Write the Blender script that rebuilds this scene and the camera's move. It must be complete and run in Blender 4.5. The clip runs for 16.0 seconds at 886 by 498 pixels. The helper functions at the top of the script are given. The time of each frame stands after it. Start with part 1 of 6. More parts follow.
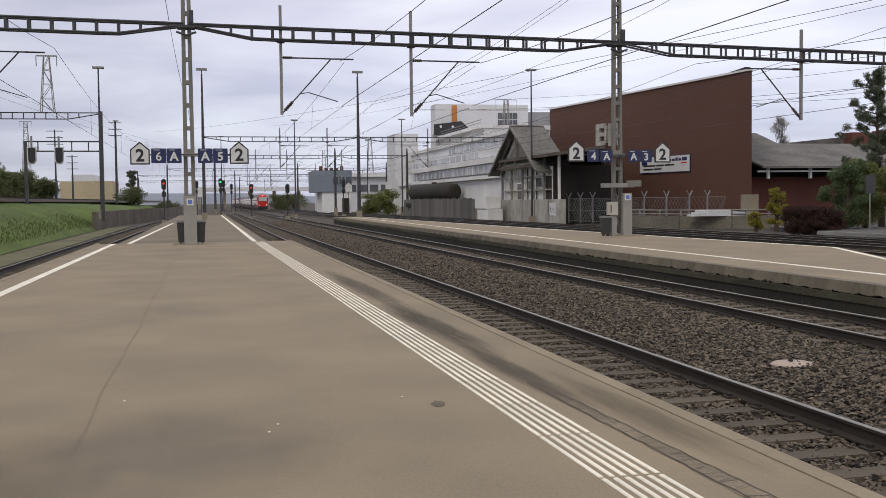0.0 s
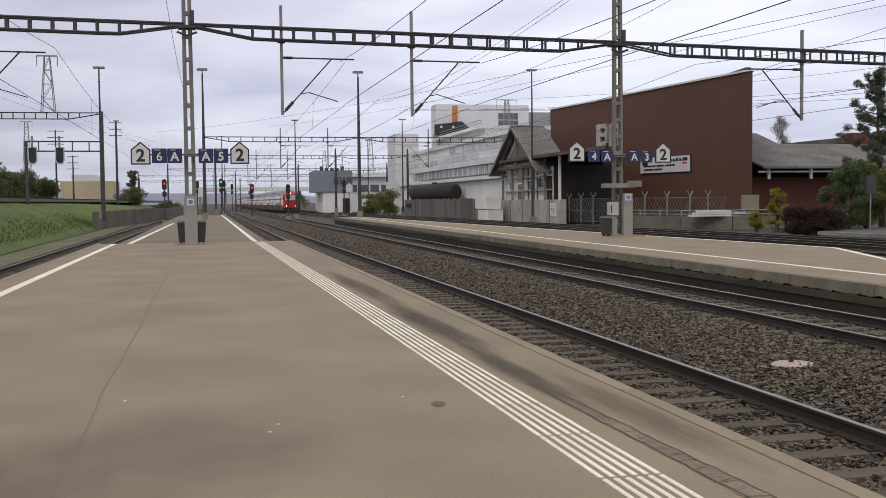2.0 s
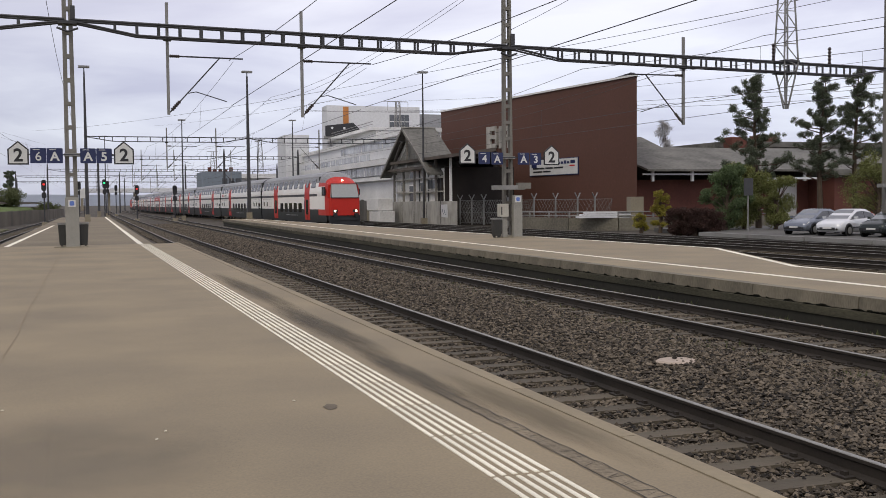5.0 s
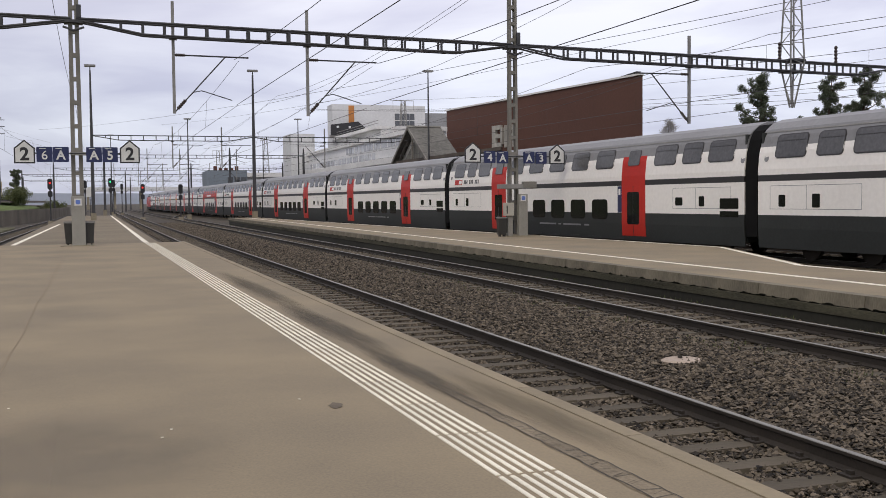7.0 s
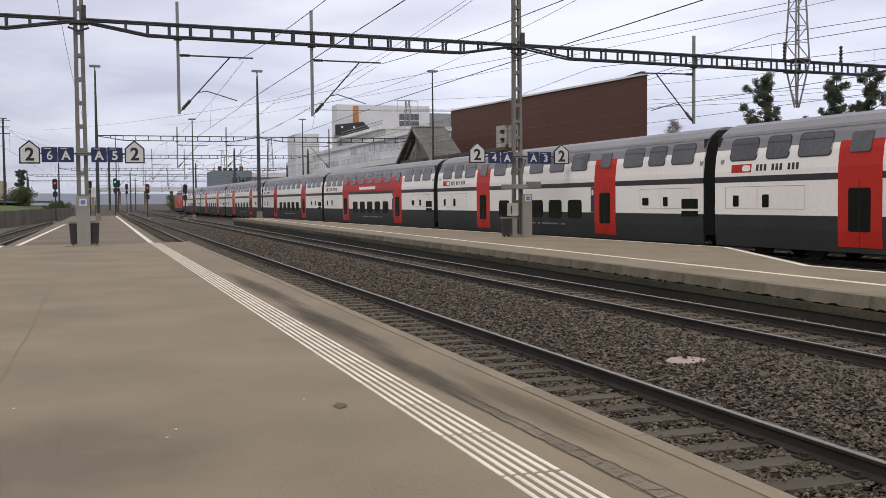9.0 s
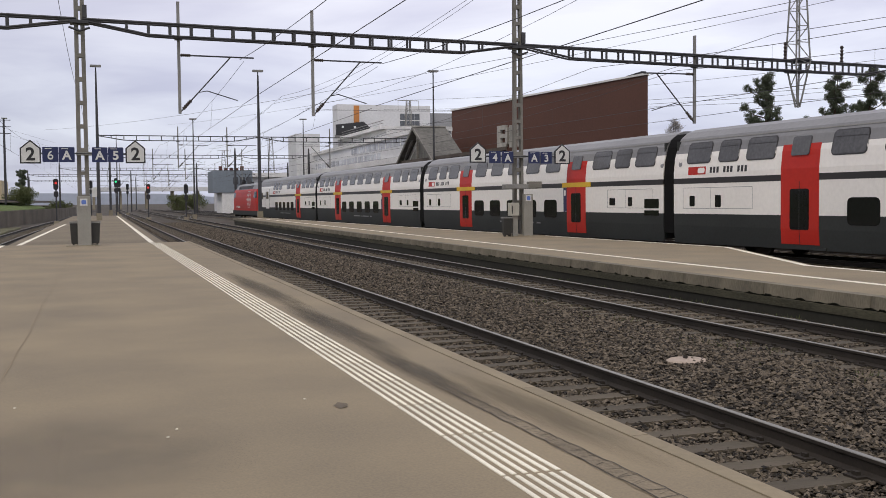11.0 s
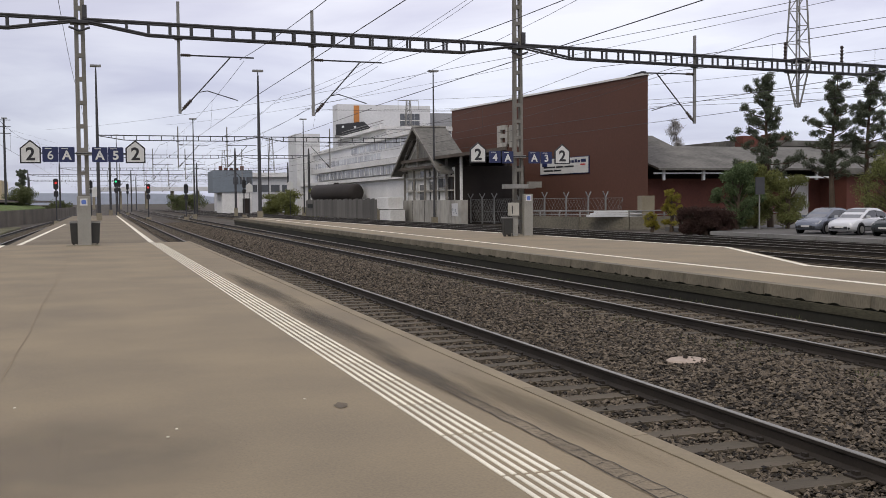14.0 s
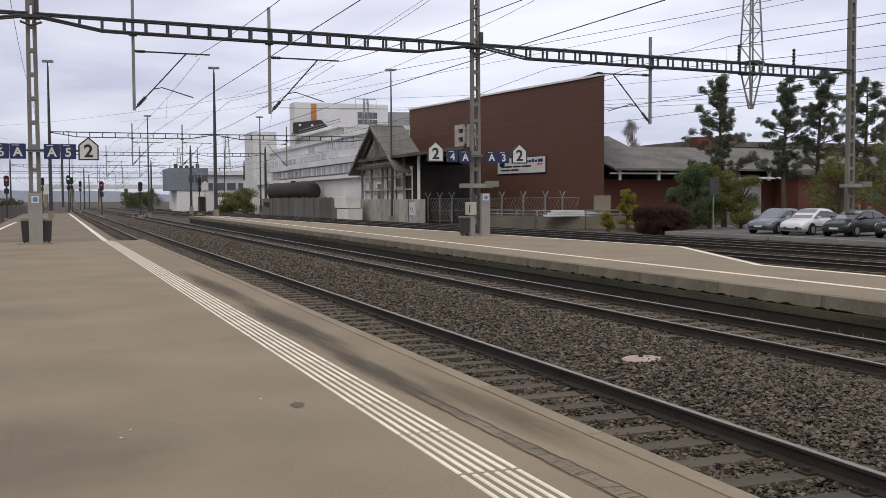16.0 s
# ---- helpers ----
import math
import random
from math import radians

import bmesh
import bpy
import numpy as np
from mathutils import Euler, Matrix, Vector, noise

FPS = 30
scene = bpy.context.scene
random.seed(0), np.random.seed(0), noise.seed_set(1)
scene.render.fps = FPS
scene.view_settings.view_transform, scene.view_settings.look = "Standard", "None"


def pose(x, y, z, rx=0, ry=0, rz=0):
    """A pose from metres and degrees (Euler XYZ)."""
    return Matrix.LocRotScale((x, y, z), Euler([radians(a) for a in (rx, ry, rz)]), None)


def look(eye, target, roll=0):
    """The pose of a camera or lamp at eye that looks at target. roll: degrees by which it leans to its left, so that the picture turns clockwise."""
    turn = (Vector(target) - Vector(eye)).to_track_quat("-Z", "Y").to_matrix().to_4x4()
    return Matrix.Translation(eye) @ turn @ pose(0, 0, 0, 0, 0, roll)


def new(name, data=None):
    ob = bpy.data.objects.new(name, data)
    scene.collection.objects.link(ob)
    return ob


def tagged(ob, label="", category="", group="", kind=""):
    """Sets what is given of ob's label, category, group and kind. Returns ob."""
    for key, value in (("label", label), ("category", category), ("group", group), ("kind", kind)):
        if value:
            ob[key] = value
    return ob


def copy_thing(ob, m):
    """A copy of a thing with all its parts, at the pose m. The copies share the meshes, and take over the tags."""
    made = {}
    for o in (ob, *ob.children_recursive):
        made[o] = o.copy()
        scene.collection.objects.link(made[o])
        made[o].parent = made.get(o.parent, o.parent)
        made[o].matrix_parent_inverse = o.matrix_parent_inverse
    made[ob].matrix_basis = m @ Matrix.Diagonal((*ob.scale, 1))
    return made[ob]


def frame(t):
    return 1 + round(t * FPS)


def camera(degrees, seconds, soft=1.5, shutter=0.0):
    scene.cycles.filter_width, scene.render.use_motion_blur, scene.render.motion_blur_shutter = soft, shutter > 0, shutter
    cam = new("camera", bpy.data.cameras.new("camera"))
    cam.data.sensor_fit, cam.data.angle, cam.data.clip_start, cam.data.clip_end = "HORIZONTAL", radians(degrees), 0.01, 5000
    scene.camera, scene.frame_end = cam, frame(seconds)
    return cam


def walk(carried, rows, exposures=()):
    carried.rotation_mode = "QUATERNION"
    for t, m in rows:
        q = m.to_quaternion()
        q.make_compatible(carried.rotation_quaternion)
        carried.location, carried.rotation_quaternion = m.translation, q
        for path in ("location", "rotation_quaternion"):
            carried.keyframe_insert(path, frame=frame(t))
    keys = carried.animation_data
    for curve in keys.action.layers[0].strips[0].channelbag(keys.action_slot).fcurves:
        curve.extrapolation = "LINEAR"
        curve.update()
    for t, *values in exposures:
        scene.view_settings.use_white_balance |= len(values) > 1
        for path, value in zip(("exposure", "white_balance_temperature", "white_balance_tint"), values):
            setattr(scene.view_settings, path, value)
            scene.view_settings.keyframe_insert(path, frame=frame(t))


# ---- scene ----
cam = camera(47.07, 16.0, soft=0.5)
EYE = (0.0, 0.0, 1.70)
# seconds, yaw, pitch, lean in degrees: the camera stands on the platform and pans
TURNS = [(0.0, -13.11, -2.73, 0.64), (0.5, -13.1, -2.73, 0.63), (1.0, -13.1, -2.73, 0.61), (1.5, -13.08, -2.72, 0.61),
         (2.0, -13.08, -2.72, 0.61), (2.5, -13.08, -2.71, 0.61), (3.0, -13.03, -2.70, 0.63), (3.5, -13.02, -2.69, 0.63),
         (4.0, -13.08, -2.66, 0.57), (4.3, -13.1, -2.65, 0.56), (4.4, -14.07, -2.6, 0.53), (4.5, -14.89, -2.57, 0.5),
         (4.6, -15.45, -2.6, 0.5), (4.7, -16.6, -2.65, 0.53), (4.8, -18.55, -2.68, 0.56), (4.9, -19.1, -2.69, 0.57),
         (5.0, -19.18, -2.69, 0.57), (5.2, -19.1, -2.70, 0.56), (6.0, -18.95, -2.73, 0.55), (7.5, -18.77, -2.76, 0.55),
         (8.0, -18.65, -2.75, 0.56), (9.0, -18.63, -2.74, 0.55), (10.2, -18.6, -2.74, 0.55), (11.5, -18.59, -2.75, 0.55),
         (12.5, -18.6, -2.74, 0.52), (13.0, -18.52, -2.77, 0.53), (13.5, -18.59, -2.79, 0.55), (14.0, -18.59, -2.75, 0.54),
         (14.5, -18.55, -2.75, 0.51), (15.0, -18.55, -2.74, 0.50), (15.5, -18.49, -2.75, 0.50), (15.9, -18.5, -2.76, 0.48),
         (16.0, -20.98, -2.82, 0.30)]
walk(cam, [(t, pose(*EYE, 90 + p, r, y)) for t, y, p, r in TURNS])

# ---- sky and light: overcast, high thin cloud ----
world = bpy.data.worlds.new("overcast_sky")
scene.world = world
world.use_nodes = True
wn, wl = world.node_tree.nodes, world.node_tree.links
wn.clear()
w_out = wn.new("ShaderNodeOutputWorld")
w_sky = wn.new("ShaderNodeTexSky")
w_sky.sky_type = 'NISHITA'
w_sky.sun_disc = False
w_sky.sun_elevation, w_sky.sun_rotation = radians(47), radians(223)
w_b1 = wn.new("ShaderNodeBackground")
w_b1.inputs["Strength"].default_value = 0.025
wl.new(w_sky.outputs[0], w_b1.inputs[0])
w_tc = wn.new("ShaderNodeTexCoord")
w_sep = wn.new("ShaderNodeSeparateXYZ")
wl.new(w_tc.outputs["Generated"], w_sep.inputs[0])
w_h = wn.new("ShaderNodeMath")
w_h.operation = 'ADD'
w_h.inputs[1].default_value = 0.12
wl.new(w_sep.outputs[2], w_h.inputs[0])
w_hm = wn.new("ShaderNodeMath")
w_hm.operation = 'MAXIMUM'
w_hm.inputs[1].default_value = 0.05
wl.new(w_h.outputs[0], w_hm.inputs[0])
w_div = wn.new("ShaderNodeVectorMath")
w_div.operation = 'DIVIDE'
w_cmb = wn.new("ShaderNodeCombineXYZ")
for i in range(3):
    wl.new(w_hm.outputs[0], w_cmb.inputs[i])
wl.new(w_tc.outputs["Generated"], w_div.inputs[0])
wl.new(w_cmb.outputs[0], w_div.inputs[1])
w_noise = wn.new("ShaderNodeTexNoise")
w_noise.inputs["Scale"].default_value = 0.9
w_noise.inputs["Detail"].default_value = 7
w_noise.inputs["Roughness"].default_value = 0.5
w_noise.inputs["Distortion"].default_value = 0.4
wl.new(w_div.outputs[0], w_noise.inputs["Vector"])
w_ramp = wn.new("ShaderNodeValToRGB")
w_ramp.color_ramp.elements[0].position, w_ramp.color_ramp.elements[0].color = 0.34, (0.655, 0.62, 0.755, 1)
w_ramp.color_ramp.elements[1].position, w_ramp.color_ramp.elements[1].color = 0.62, (0.985, 0.955, 1.02, 1)
wl.new(w_noise.outputs[0], w_ramp.inputs[0])
# thicker, bluer haze low down, and heavier cloud towards the bank
w_low = wn.new("ShaderNodeMapRange")
w_low.inputs["From Min"].default_value, w_low.inputs["From Max"].default_value = 0.0, 0.2
wl.new(w_sep.outputs[2], w_low.inputs["Value"])
w_tint = wn.new("ShaderNodeMix")
w_tint.data_type = 'RGBA'
w_tint.inputs[6].default_value, w_tint.inputs[7].default_value = (0.64, 0.69, 0.81, 1), (1, 1, 1, 1)
wl.new(w_low.outputs[0], w_tint.inputs[0])
w_side = wn.new("ShaderNodeMapRange")
w_side.interpolation_type = 'SMOOTHSTEP'
w_side.inputs["From Min"].default_value, w_side.inputs["From Max"].default_value = -0.5, 0.3
w_side.inputs["To Min"].default_value, w_side.inputs["To Max"].default_value = 0.69, 1.03
wl.new(w_sep.outputs[0], w_side.inputs["Value"])
w_m1 = wn.new("ShaderNodeVectorMath")
w_m1.operation = 'MULTIPLY'
wl.new(w_ramp.outputs[0], w_m1.inputs[0])
wl.new(w_tint.outputs[2], w_m1.inputs[1])
w_m2 = wn.new("ShaderNodeVectorMath")
w_m2.operation = 'SCALE'
wl.new(w_m1.outputs[0], w_m2.inputs[0])
wl.new(w_side.outputs[0], w_m2.inputs["Scale"])
w_b2 = wn.new("ShaderNodeBackground")
w_b2.inputs["Strength"].default_value = 0.9
wl.new(w_m2.outputs[0], w_b2.inputs[0])
w_add = wn.new("ShaderNodeAddShader")
wl.new(w_b1.outputs[0], w_add.inputs[0])
wl.new(w_b2.outputs[0], w_add.inputs[1])
wl.new(w_add.outputs[0], w_out.inputs[0])
sun = new("sun", bpy.data.lights.new("sun", 'SUN'))
sun.data.energy, sun.data.angle, sun.data.color = 1.05, radians(30), (1.0, 0.91, 0.74)
sun.matrix_world = look((0, 0, 60), (38, 40, 0))
scene.view_settings.exposure = 0.0


# ---- materials ----
def mat(name, color, rough=0.7, metal=0.0, scale=3.0, var=0.18, bump=0.0, bump_scale=None, fine=None, spec=None, rand=0.0,
        tint=None, stretch=(1, 1, 1), emit=0.0):
    """A surface with large stains and fine grain, in metres of its object's space."""
    m = bpy.data.materials.new(name)
    m.use_nodes = True
    n, l = m.node_tree.nodes, m.node_tree.links
    b = n["Principled BSDF"]
    b.inputs["Roughness"].default_value, b.inputs["Metallic"].default_value = rough, metal
    if spec is not None:
        b.inputs["Specular IOR Level"].default_value = spec
    tc = n.new("ShaderNodeTexCoord")
    mp = n.new("ShaderNodeMapping")
    mp.inputs["Scale"].default_value = stretch
    l.new(tc.outputs["Object"], mp.inputs[0])
    big, small = n.new("ShaderNodeTexNoise"), n.new("ShaderNodeTexNoise")
    big.inputs["Scale"].default_value, big.inputs["Detail"].default_value = scale * 0.3, 4
    small.inputs["Scale"].default_value, small.inputs["Detail"].default_value = fine or scale * 9, 3
    for t in (big, small):
        l.new(mp.outputs[0], t.inputs["Vector"])
    mul = n.new("ShaderNodeMath")
    mul.operation = 'MULTIPLY_ADD'
    mul.inputs[1].default_value = 0.6
    half = n.new("ShaderNodeMath")
    half.operation = 'MULTIPLY'
    half.inputs[1].default_value = 0.4
    l.new(small.outputs[0], half.inputs[0])
    l.new(big.outputs[0], mul.inputs[0])
    l.new(half.outputs[0], mul.inputs[2])
    val = mul.outputs[0]
    if rand:
        oi = n.new("ShaderNodeObjectInfo")
        ra = n.new("ShaderNodeMath")
        ra.operation = 'MULTIPLY_ADD'
        ra.inputs[1].default_value = rand
        l.new(oi.outputs["Random"], ra.inputs[0])
        l.new(val, ra.inputs[2])
        val = ra.outputs[0]
    ramp = n.new("ShaderNodeValToRGB")
    dark = tint or tuple(c * (1 - 1.6 * var) for c in color)
    light = tuple(min(1, c * (1 + 1.2 * var)) for c in color)
    e = ramp.color_ramp.elements
    e[0].position, e[0].color = 0.3, (*dark, 1)
    e[1].position, e[1].color = 0.7 + rand, (*light, 1)
    l.new(val, ramp.inputs[0])
    l.new(ramp.outputs[0], b.inputs["Base Color"])
    if bump:
        bn = n.new("ShaderNodeTexNoise")
        bn.inputs["Scale"].default_value, bn.inputs["Detail"].default_value = bump_scale or scale * 12, 4
        l.new(mp.outputs[0], bn.inputs["Vector"])
        bp = n.new("ShaderNodeBump")
        bp.inputs["Strength"].default_value, bp.inputs["Distance"].default_value = 0.6, bump
        l.new(bn.outputs[0], bp.inputs["Height"])
        l.new(bp.outputs[0], b.inputs["Normal"])
    if emit:
        b.inputs["Emission Color"].default_value, b.inputs["Emission Strength"].default_value = (*color, 1), emit
    return m


def island(m, amount=0.5):
    """Adds a change of brightness from piece to piece of one mesh."""
    n, l = m.node_tree.nodes, m.node_tree.links
    ramp = [x for x in n if x.type == 'VALTORGB'][0]
    old = ramp.inputs[0].links[0].from_socket
    ge = n.new("ShaderNodeNewGeometry")
    mx = n.new("ShaderNodeMix")
    mx.inputs[0].default_value = amount
    l.new(old, mx.inputs[2])
    l.new(ge.outputs["Random Per Island"], mx.inputs[3])
    l.new(mx.outputs[0], ramp.inputs[0])
    ramp.color_ramp.elements[0].position, ramp.color_ramp.elements[1].position = 0.1, 0.9
    return m


def foliage(m, amount=0.4):
    """Lets light pass through thin leaves in their own colour."""
    n, l = m.node_tree.nodes, m.node_tree.links
    ramp = [x for x in n if x.type == 'VALTORGB'][0]
    tr, mx = n.new("ShaderNodeBsdfTranslucent"), n.new("ShaderNodeMixShader")
    l.new(ramp.outputs[0], tr.inputs[0])
    mx.inputs[0].default_value = amount
    l.new(n["Principled BSDF"].outputs[0], mx.inputs[1])
    l.new(tr.outputs[0], mx.inputs[2])
    l.new(mx.outputs[0], n["Material Output"].inputs[0])
    return m


ASPHALT = mat("platform_asphalt", (0.272, 0.217, 0.134), 0.9, scale=1.7, var=0.16, tint=(0.19, 0.157, 0.107), bump=0.002, bump_scale=160, fine=55)
ASPHALT_OLD = mat("old_asphalt", (0.2, 0.163, 0.106), 0.92, scale=0.6, var=0.2, bump=0.003, bump_scale=120)
KERB = mat("kerb_concrete", (0.272, 0.224, 0.145), 0.9, scale=1.5, var=0.16, bump=0.003, bump_scale=90, rand=0.1)
CONCRETE = mat("weathered_concrete", (0.27, 0.238, 0.172), 0.92, scale=1.1, var=0.26, bump=0.004, bump_scale=60)
# dark concrete; shadow below the platform edges is put into its colour
CONCRETE_DARK = mat("shade_dark_concrete", (0.022, 0.021, 0.014), 0.95, scale=0.9, var=0.35, bump=0.004, bump_scale=50)
PAINT = mat("white_line_paint", (0.86, 0.81, 0.66), 0.7, scale=2, var=0.14, bump=0.001, bump_scale=150)
BALLAST = mat("brown_ballast", (0.062, 0.049, 0.034), 0.95, scale=6, var=0.45, bump=0.05, bump_scale=16, fine=30)
STONES = island(mat("ballast_stones", (0.11, 0.089, 0.064), 0.92, scale=14, var=0.56), 0.85)
SOIL = mat("trackside_soil", (0.07, 0.058, 0.042), 0.95, scale=0.5, var=0.4, bump=0.03, bump_scale=8)
RAIL = mat("rail_rust", (0.034, 0.027, 0.02), 0.75, 0.2, scale=4, var=0.3)
RAIL_TOP = mat("polished_rail_head", (0.26, 0.25, 0.22), 0.5, 0.4, scale=3, var=0.12)
SLEEPER = mat("sleeper_wood", (0.1, 0.082, 0.055), 0.92, scale=3, var=0.3, bump=0.006, bump_scale=40, rand=0.25, stretch=(0.2, 1, 1))
STEEL = mat("galvanised_steel", (0.27, 0.265, 0.25), 0.6, 0.35, scale=4, var=0.2)
STEEL_DARK = mat("dark_painted_steel", (0.062, 0.062, 0.066), 0.6, 0.3, scale=4, var=0.25)
MAST = mat("mast_grey_paint", (0.19, 0.18, 0.155), 0.7, 0.1, scale=3, var=0.25)
WIRE = mat("wire", (0.075, 0.07, 0.072), 0.6, 0.4, scale=4, var=0.1)
INSUL = mat("brown_insulator", (0.05, 0.035, 0.03), 0.35, scale=8, var=0.1)
BLACK = mat("black_paint", (0.02, 0.02, 0.022), 0.5, scale=5, var=0.2)
SIGN_BLUE = mat("sign_blue", (0.014, 0.022, 0.082), 0.4, scale=4, var=0.08)
SIGN_WHITE = mat("sign_white", (0.62, 0.62, 0.59), 0.45, scale=4, var=0.08)
BIN = mat("bin_dark", (0.035, 0.034, 0.03), 0.6, scale=5, var=0.25)
TRAIN_WHITE = mat("train_white_paint", (0.9, 0.87, 0.825), 0.32, scale=0.8, var=0.06)
TRAIN_GREY = mat("train_roof_grey", (0.23, 0.23, 0.235), 0.45, scale=0.8, var=0.12)
TRAIN_DARK = mat("train_skirt_dark", (0.024, 0.027, 0.025), 0.7, scale=1.2, var=0.2)
TRAIN_RED = mat("train_red_paint", (0.5, 0.024, 0.014), 0.42, scale=1, var=0.08, spec=0.3)
TRAIN_STRIPE = mat("train_stripe", (0.028, 0.025, 0.025), 0.4, scale=2, var=0.1)
YELLOW = mat("first_class_yellow", (0.72, 0.46, 0.02), 0.4, scale=2, var=0.08)
RUBBER = mat("black_rubber", (0.008, 0.008, 0.008), 0.9, scale=6, var=0.2, spec=0.15)
GLASS = mat("tinted_glass", (0.012, 0.012, 0.013), 0.1, scale=1, var=0.2, spec=0.25)
GLASS_GREY = mat("upper_window_glass", (0.10, 0.10, 0.105), 0.22, scale=1, var=0.25, spec=0.5)
LAMP_RED = mat("red_lamp", (0.8, 0.04, 0.03), 0.4, emit=0.7)
LAMP_GREEN = mat("green_lamp", (0.05, 1.0, 0.35), 0.4, emit=1.0)
LAMP_WHITE = mat("warm_headlight", (1.0, 0.86, 0.6), 0.3, emit=6.0)


# ---- mesh tools ----
class Geo:
    """Collects vertices and faces of one part."""

    def __init__(self):
        self.v, self.f, self.each = [], [], []

    def add(self, vs, fs):
        o = len(self.v)
        self.v += [tuple(p) for p in vs]
        self.f += [tuple(i + o for i in f) for f in fs]
        return self

    def box(self, x0, x1, y0, y1, z0, z1):
        vs = [(x, y, z) for z in (z0, z1) for y in (y0, y1) for x in (x0, x1)]
        return self.add(vs, [(0, 2, 3, 1), (4, 5, 7, 6), (0, 1, 5, 4), (2, 6, 7, 3), (0, 4, 6, 2), (1, 3, 7, 5)])

    def ring(self, rings, cap=True, closed=False):
        k, vs, fs = len(rings[0]), [p for r in rings for p in r], []
        m = len(rings)
        for i in range(m if closed else m - 1):
            a, b = i * k, ((i + 1) % m) * k
            fs += [(a + j, a + (j + 1) % k, b + (j + 1) % k, b + j) for j in range(k)]
        if cap and not closed:
            fs += [tuple(reversed(range(k))), tuple((m - 1) * k + j for j in range(k))]
        return self.add(vs, fs)

    def tube(self, pts, r, n=6):
        """A round bar along points; r is one radius or one for each point."""
        pts = [Vector(p) for p in pts]
        rs = r if isinstance(r, (list, tuple)) else [r] * len(pts)
        rings = []
        for i, p in enumerate(pts):
            d = (pts[min(i + 1, len(pts) - 1)] - pts[max(i - 1, 0)]).normalized()
            s = Vector((0, 0, 1)) if abs(d.z) < 0.9 else Vector((1, 0, 0))
            a = d.cross(s).normalized()
            b = d.cross(a)
            rings.append([p + (a * math.cos(t) + b * math.sin(t)) * rs[i] for t in [2 * math.pi * j / n for j in range(n)]])
        return self.ring(rings)

    def bar(self, p, q, w, h=None):
        """A square bar from p to q."""
        p, q, h = Vector(p), Vector(q), h or w
        d = (q - p).normalized()
        s = Vector((0, 0, 1)) if abs(d.z) < 0.9 else Vector((0, 1, 0))
        a = d.cross(s).normalized()
        b = d.cross(a)
        sq = [(-1, -1), (1, -1), (1, 1), (-1, 1)]
        return self.ring([[c + a * (i * w / 2) + b * (j * h / 2) for i, j in sq] for c in (p, q)])

    def prism(self, poly, axis, a, b):
        """A flat outline pushed along an axis from a to b; outline in the two other axes, in order."""
        def at(u, w, t):
            return {'x': (t, u, w), 'y': (u, t, w), 'z': (u, w, t)}[axis]
        return self.ring([[at(u, w, t) for u, w in poly] for t in (a, b)])

    def sweep(self, path, profile):
        """A profile (sideways, up) along a path of points in plan with height."""
        rings = []
        for i, p in enumerate(path):
            p = Vector(p)
            d = Vector(path[min(i + 1, len(path) - 1)]) - Vector(path[max(i - 1, 0)])
            d.z = 0
            d.normalize()
            s = Vector((d.y, -d.x, 0))
            rings.append([p + s * u + Vector((0, 0, w)) for u, w in profile])
        return self.ring(rings)

    def mesh(self, name):
        me = bpy.data.meshes.new(name)
        me.from_pydata(self.v, [], self.f)
        bm = bmesh.new()
        bm.from_mesh(me)
        bmesh.ops.recalc_face_normals(bm, faces=bm.faces)
        bm.to_mesh(me)
        bm.free()
        return me


def part(name, geo, material, parent=None, label="", smooth=False, at=None, bevel=0.0):
    """Links a mesh as one object under a thing or part; a shape with two sides becomes one object a side."""
    if isinstance(geo, Geo) and len(geo.each) > 1:
        return [part(name, e, material, parent, label, smooth, at, bevel) for e in geo.each][0]
    me = geo if isinstance(geo, bpy.types.Mesh) else geo.mesh(name)
    if not me.materials:
        me.materials.append(material)
    ob = new(name, me)
    if smooth:
        me.polygons.foreach_set("use_smooth", [True] * len(me.polygons))
    if parent:
        ob.parent = parent
    if at is not None:
        ob.matrix_basis = at
    if label:
        ob["label"] = label
    if bevel:
        b = ob.modifiers.new("bevel", 'BEVEL')
        b.width, b.segments, b.limit_method = bevel, 2, 'ANGLE'
    return ob


def thing(name, m, label, category, group="", kind=""):
    ob = new(name)
    ob.empty_display_size = 0.3
    ob.matrix_basis = m
    return tagged(ob, label, category, group, kind)


def setting(name, geo, material, label="", category="", kind="structure", smooth=False, bevel=0.0):
    ob = part(name, geo, material, smooth=smooth, bevel=bevel)
    return tagged(ob, label, category, "", kind)


def letters(text, size, material, parent, m, name="lettering", thick=0.004):
    """Raised characters in Blender's own font, as a mesh; m places them (local x along, y up)."""
    cu = bpy.data.curves.new(name, 'FONT')
    cu.body, cu.size, cu.align_x, cu.align_y, cu.extrude, cu.offset = text, size, 'CENTER', 'CENTER', thick, size * (0.008 if text == "6" else 0.028)
    tmp = bpy.data.objects.new(name, cu)
    me = bpy.data.meshes.new_from_object(tmp)
    bpy.data.objects.remove(tmp)
    me.materials.clear()
    return part(name, me, material, parent, at=m)


def rounded(x0, x1, z0, z1, r, n=3):
    pts = []
    for cx, cz, a0 in ((x1 - r, z1 - r, 0), (x0 + r, z1 - r, 90), (x0 + r, z0 + r, 180), (x1 - r, z0 + r, 270)):
        pts += [(cx + r * math.cos(radians(a0 + 90 * i / n)), cz + r * math.sin(radians(a0 + 90 * i / n))) for i in range(n + 1)]
    return pts


RAIL_Z = -0.38          # top of the rails; platforms are at 0
BED_Z = -0.56
TS = 1.065            # size of the train and its line against its plan


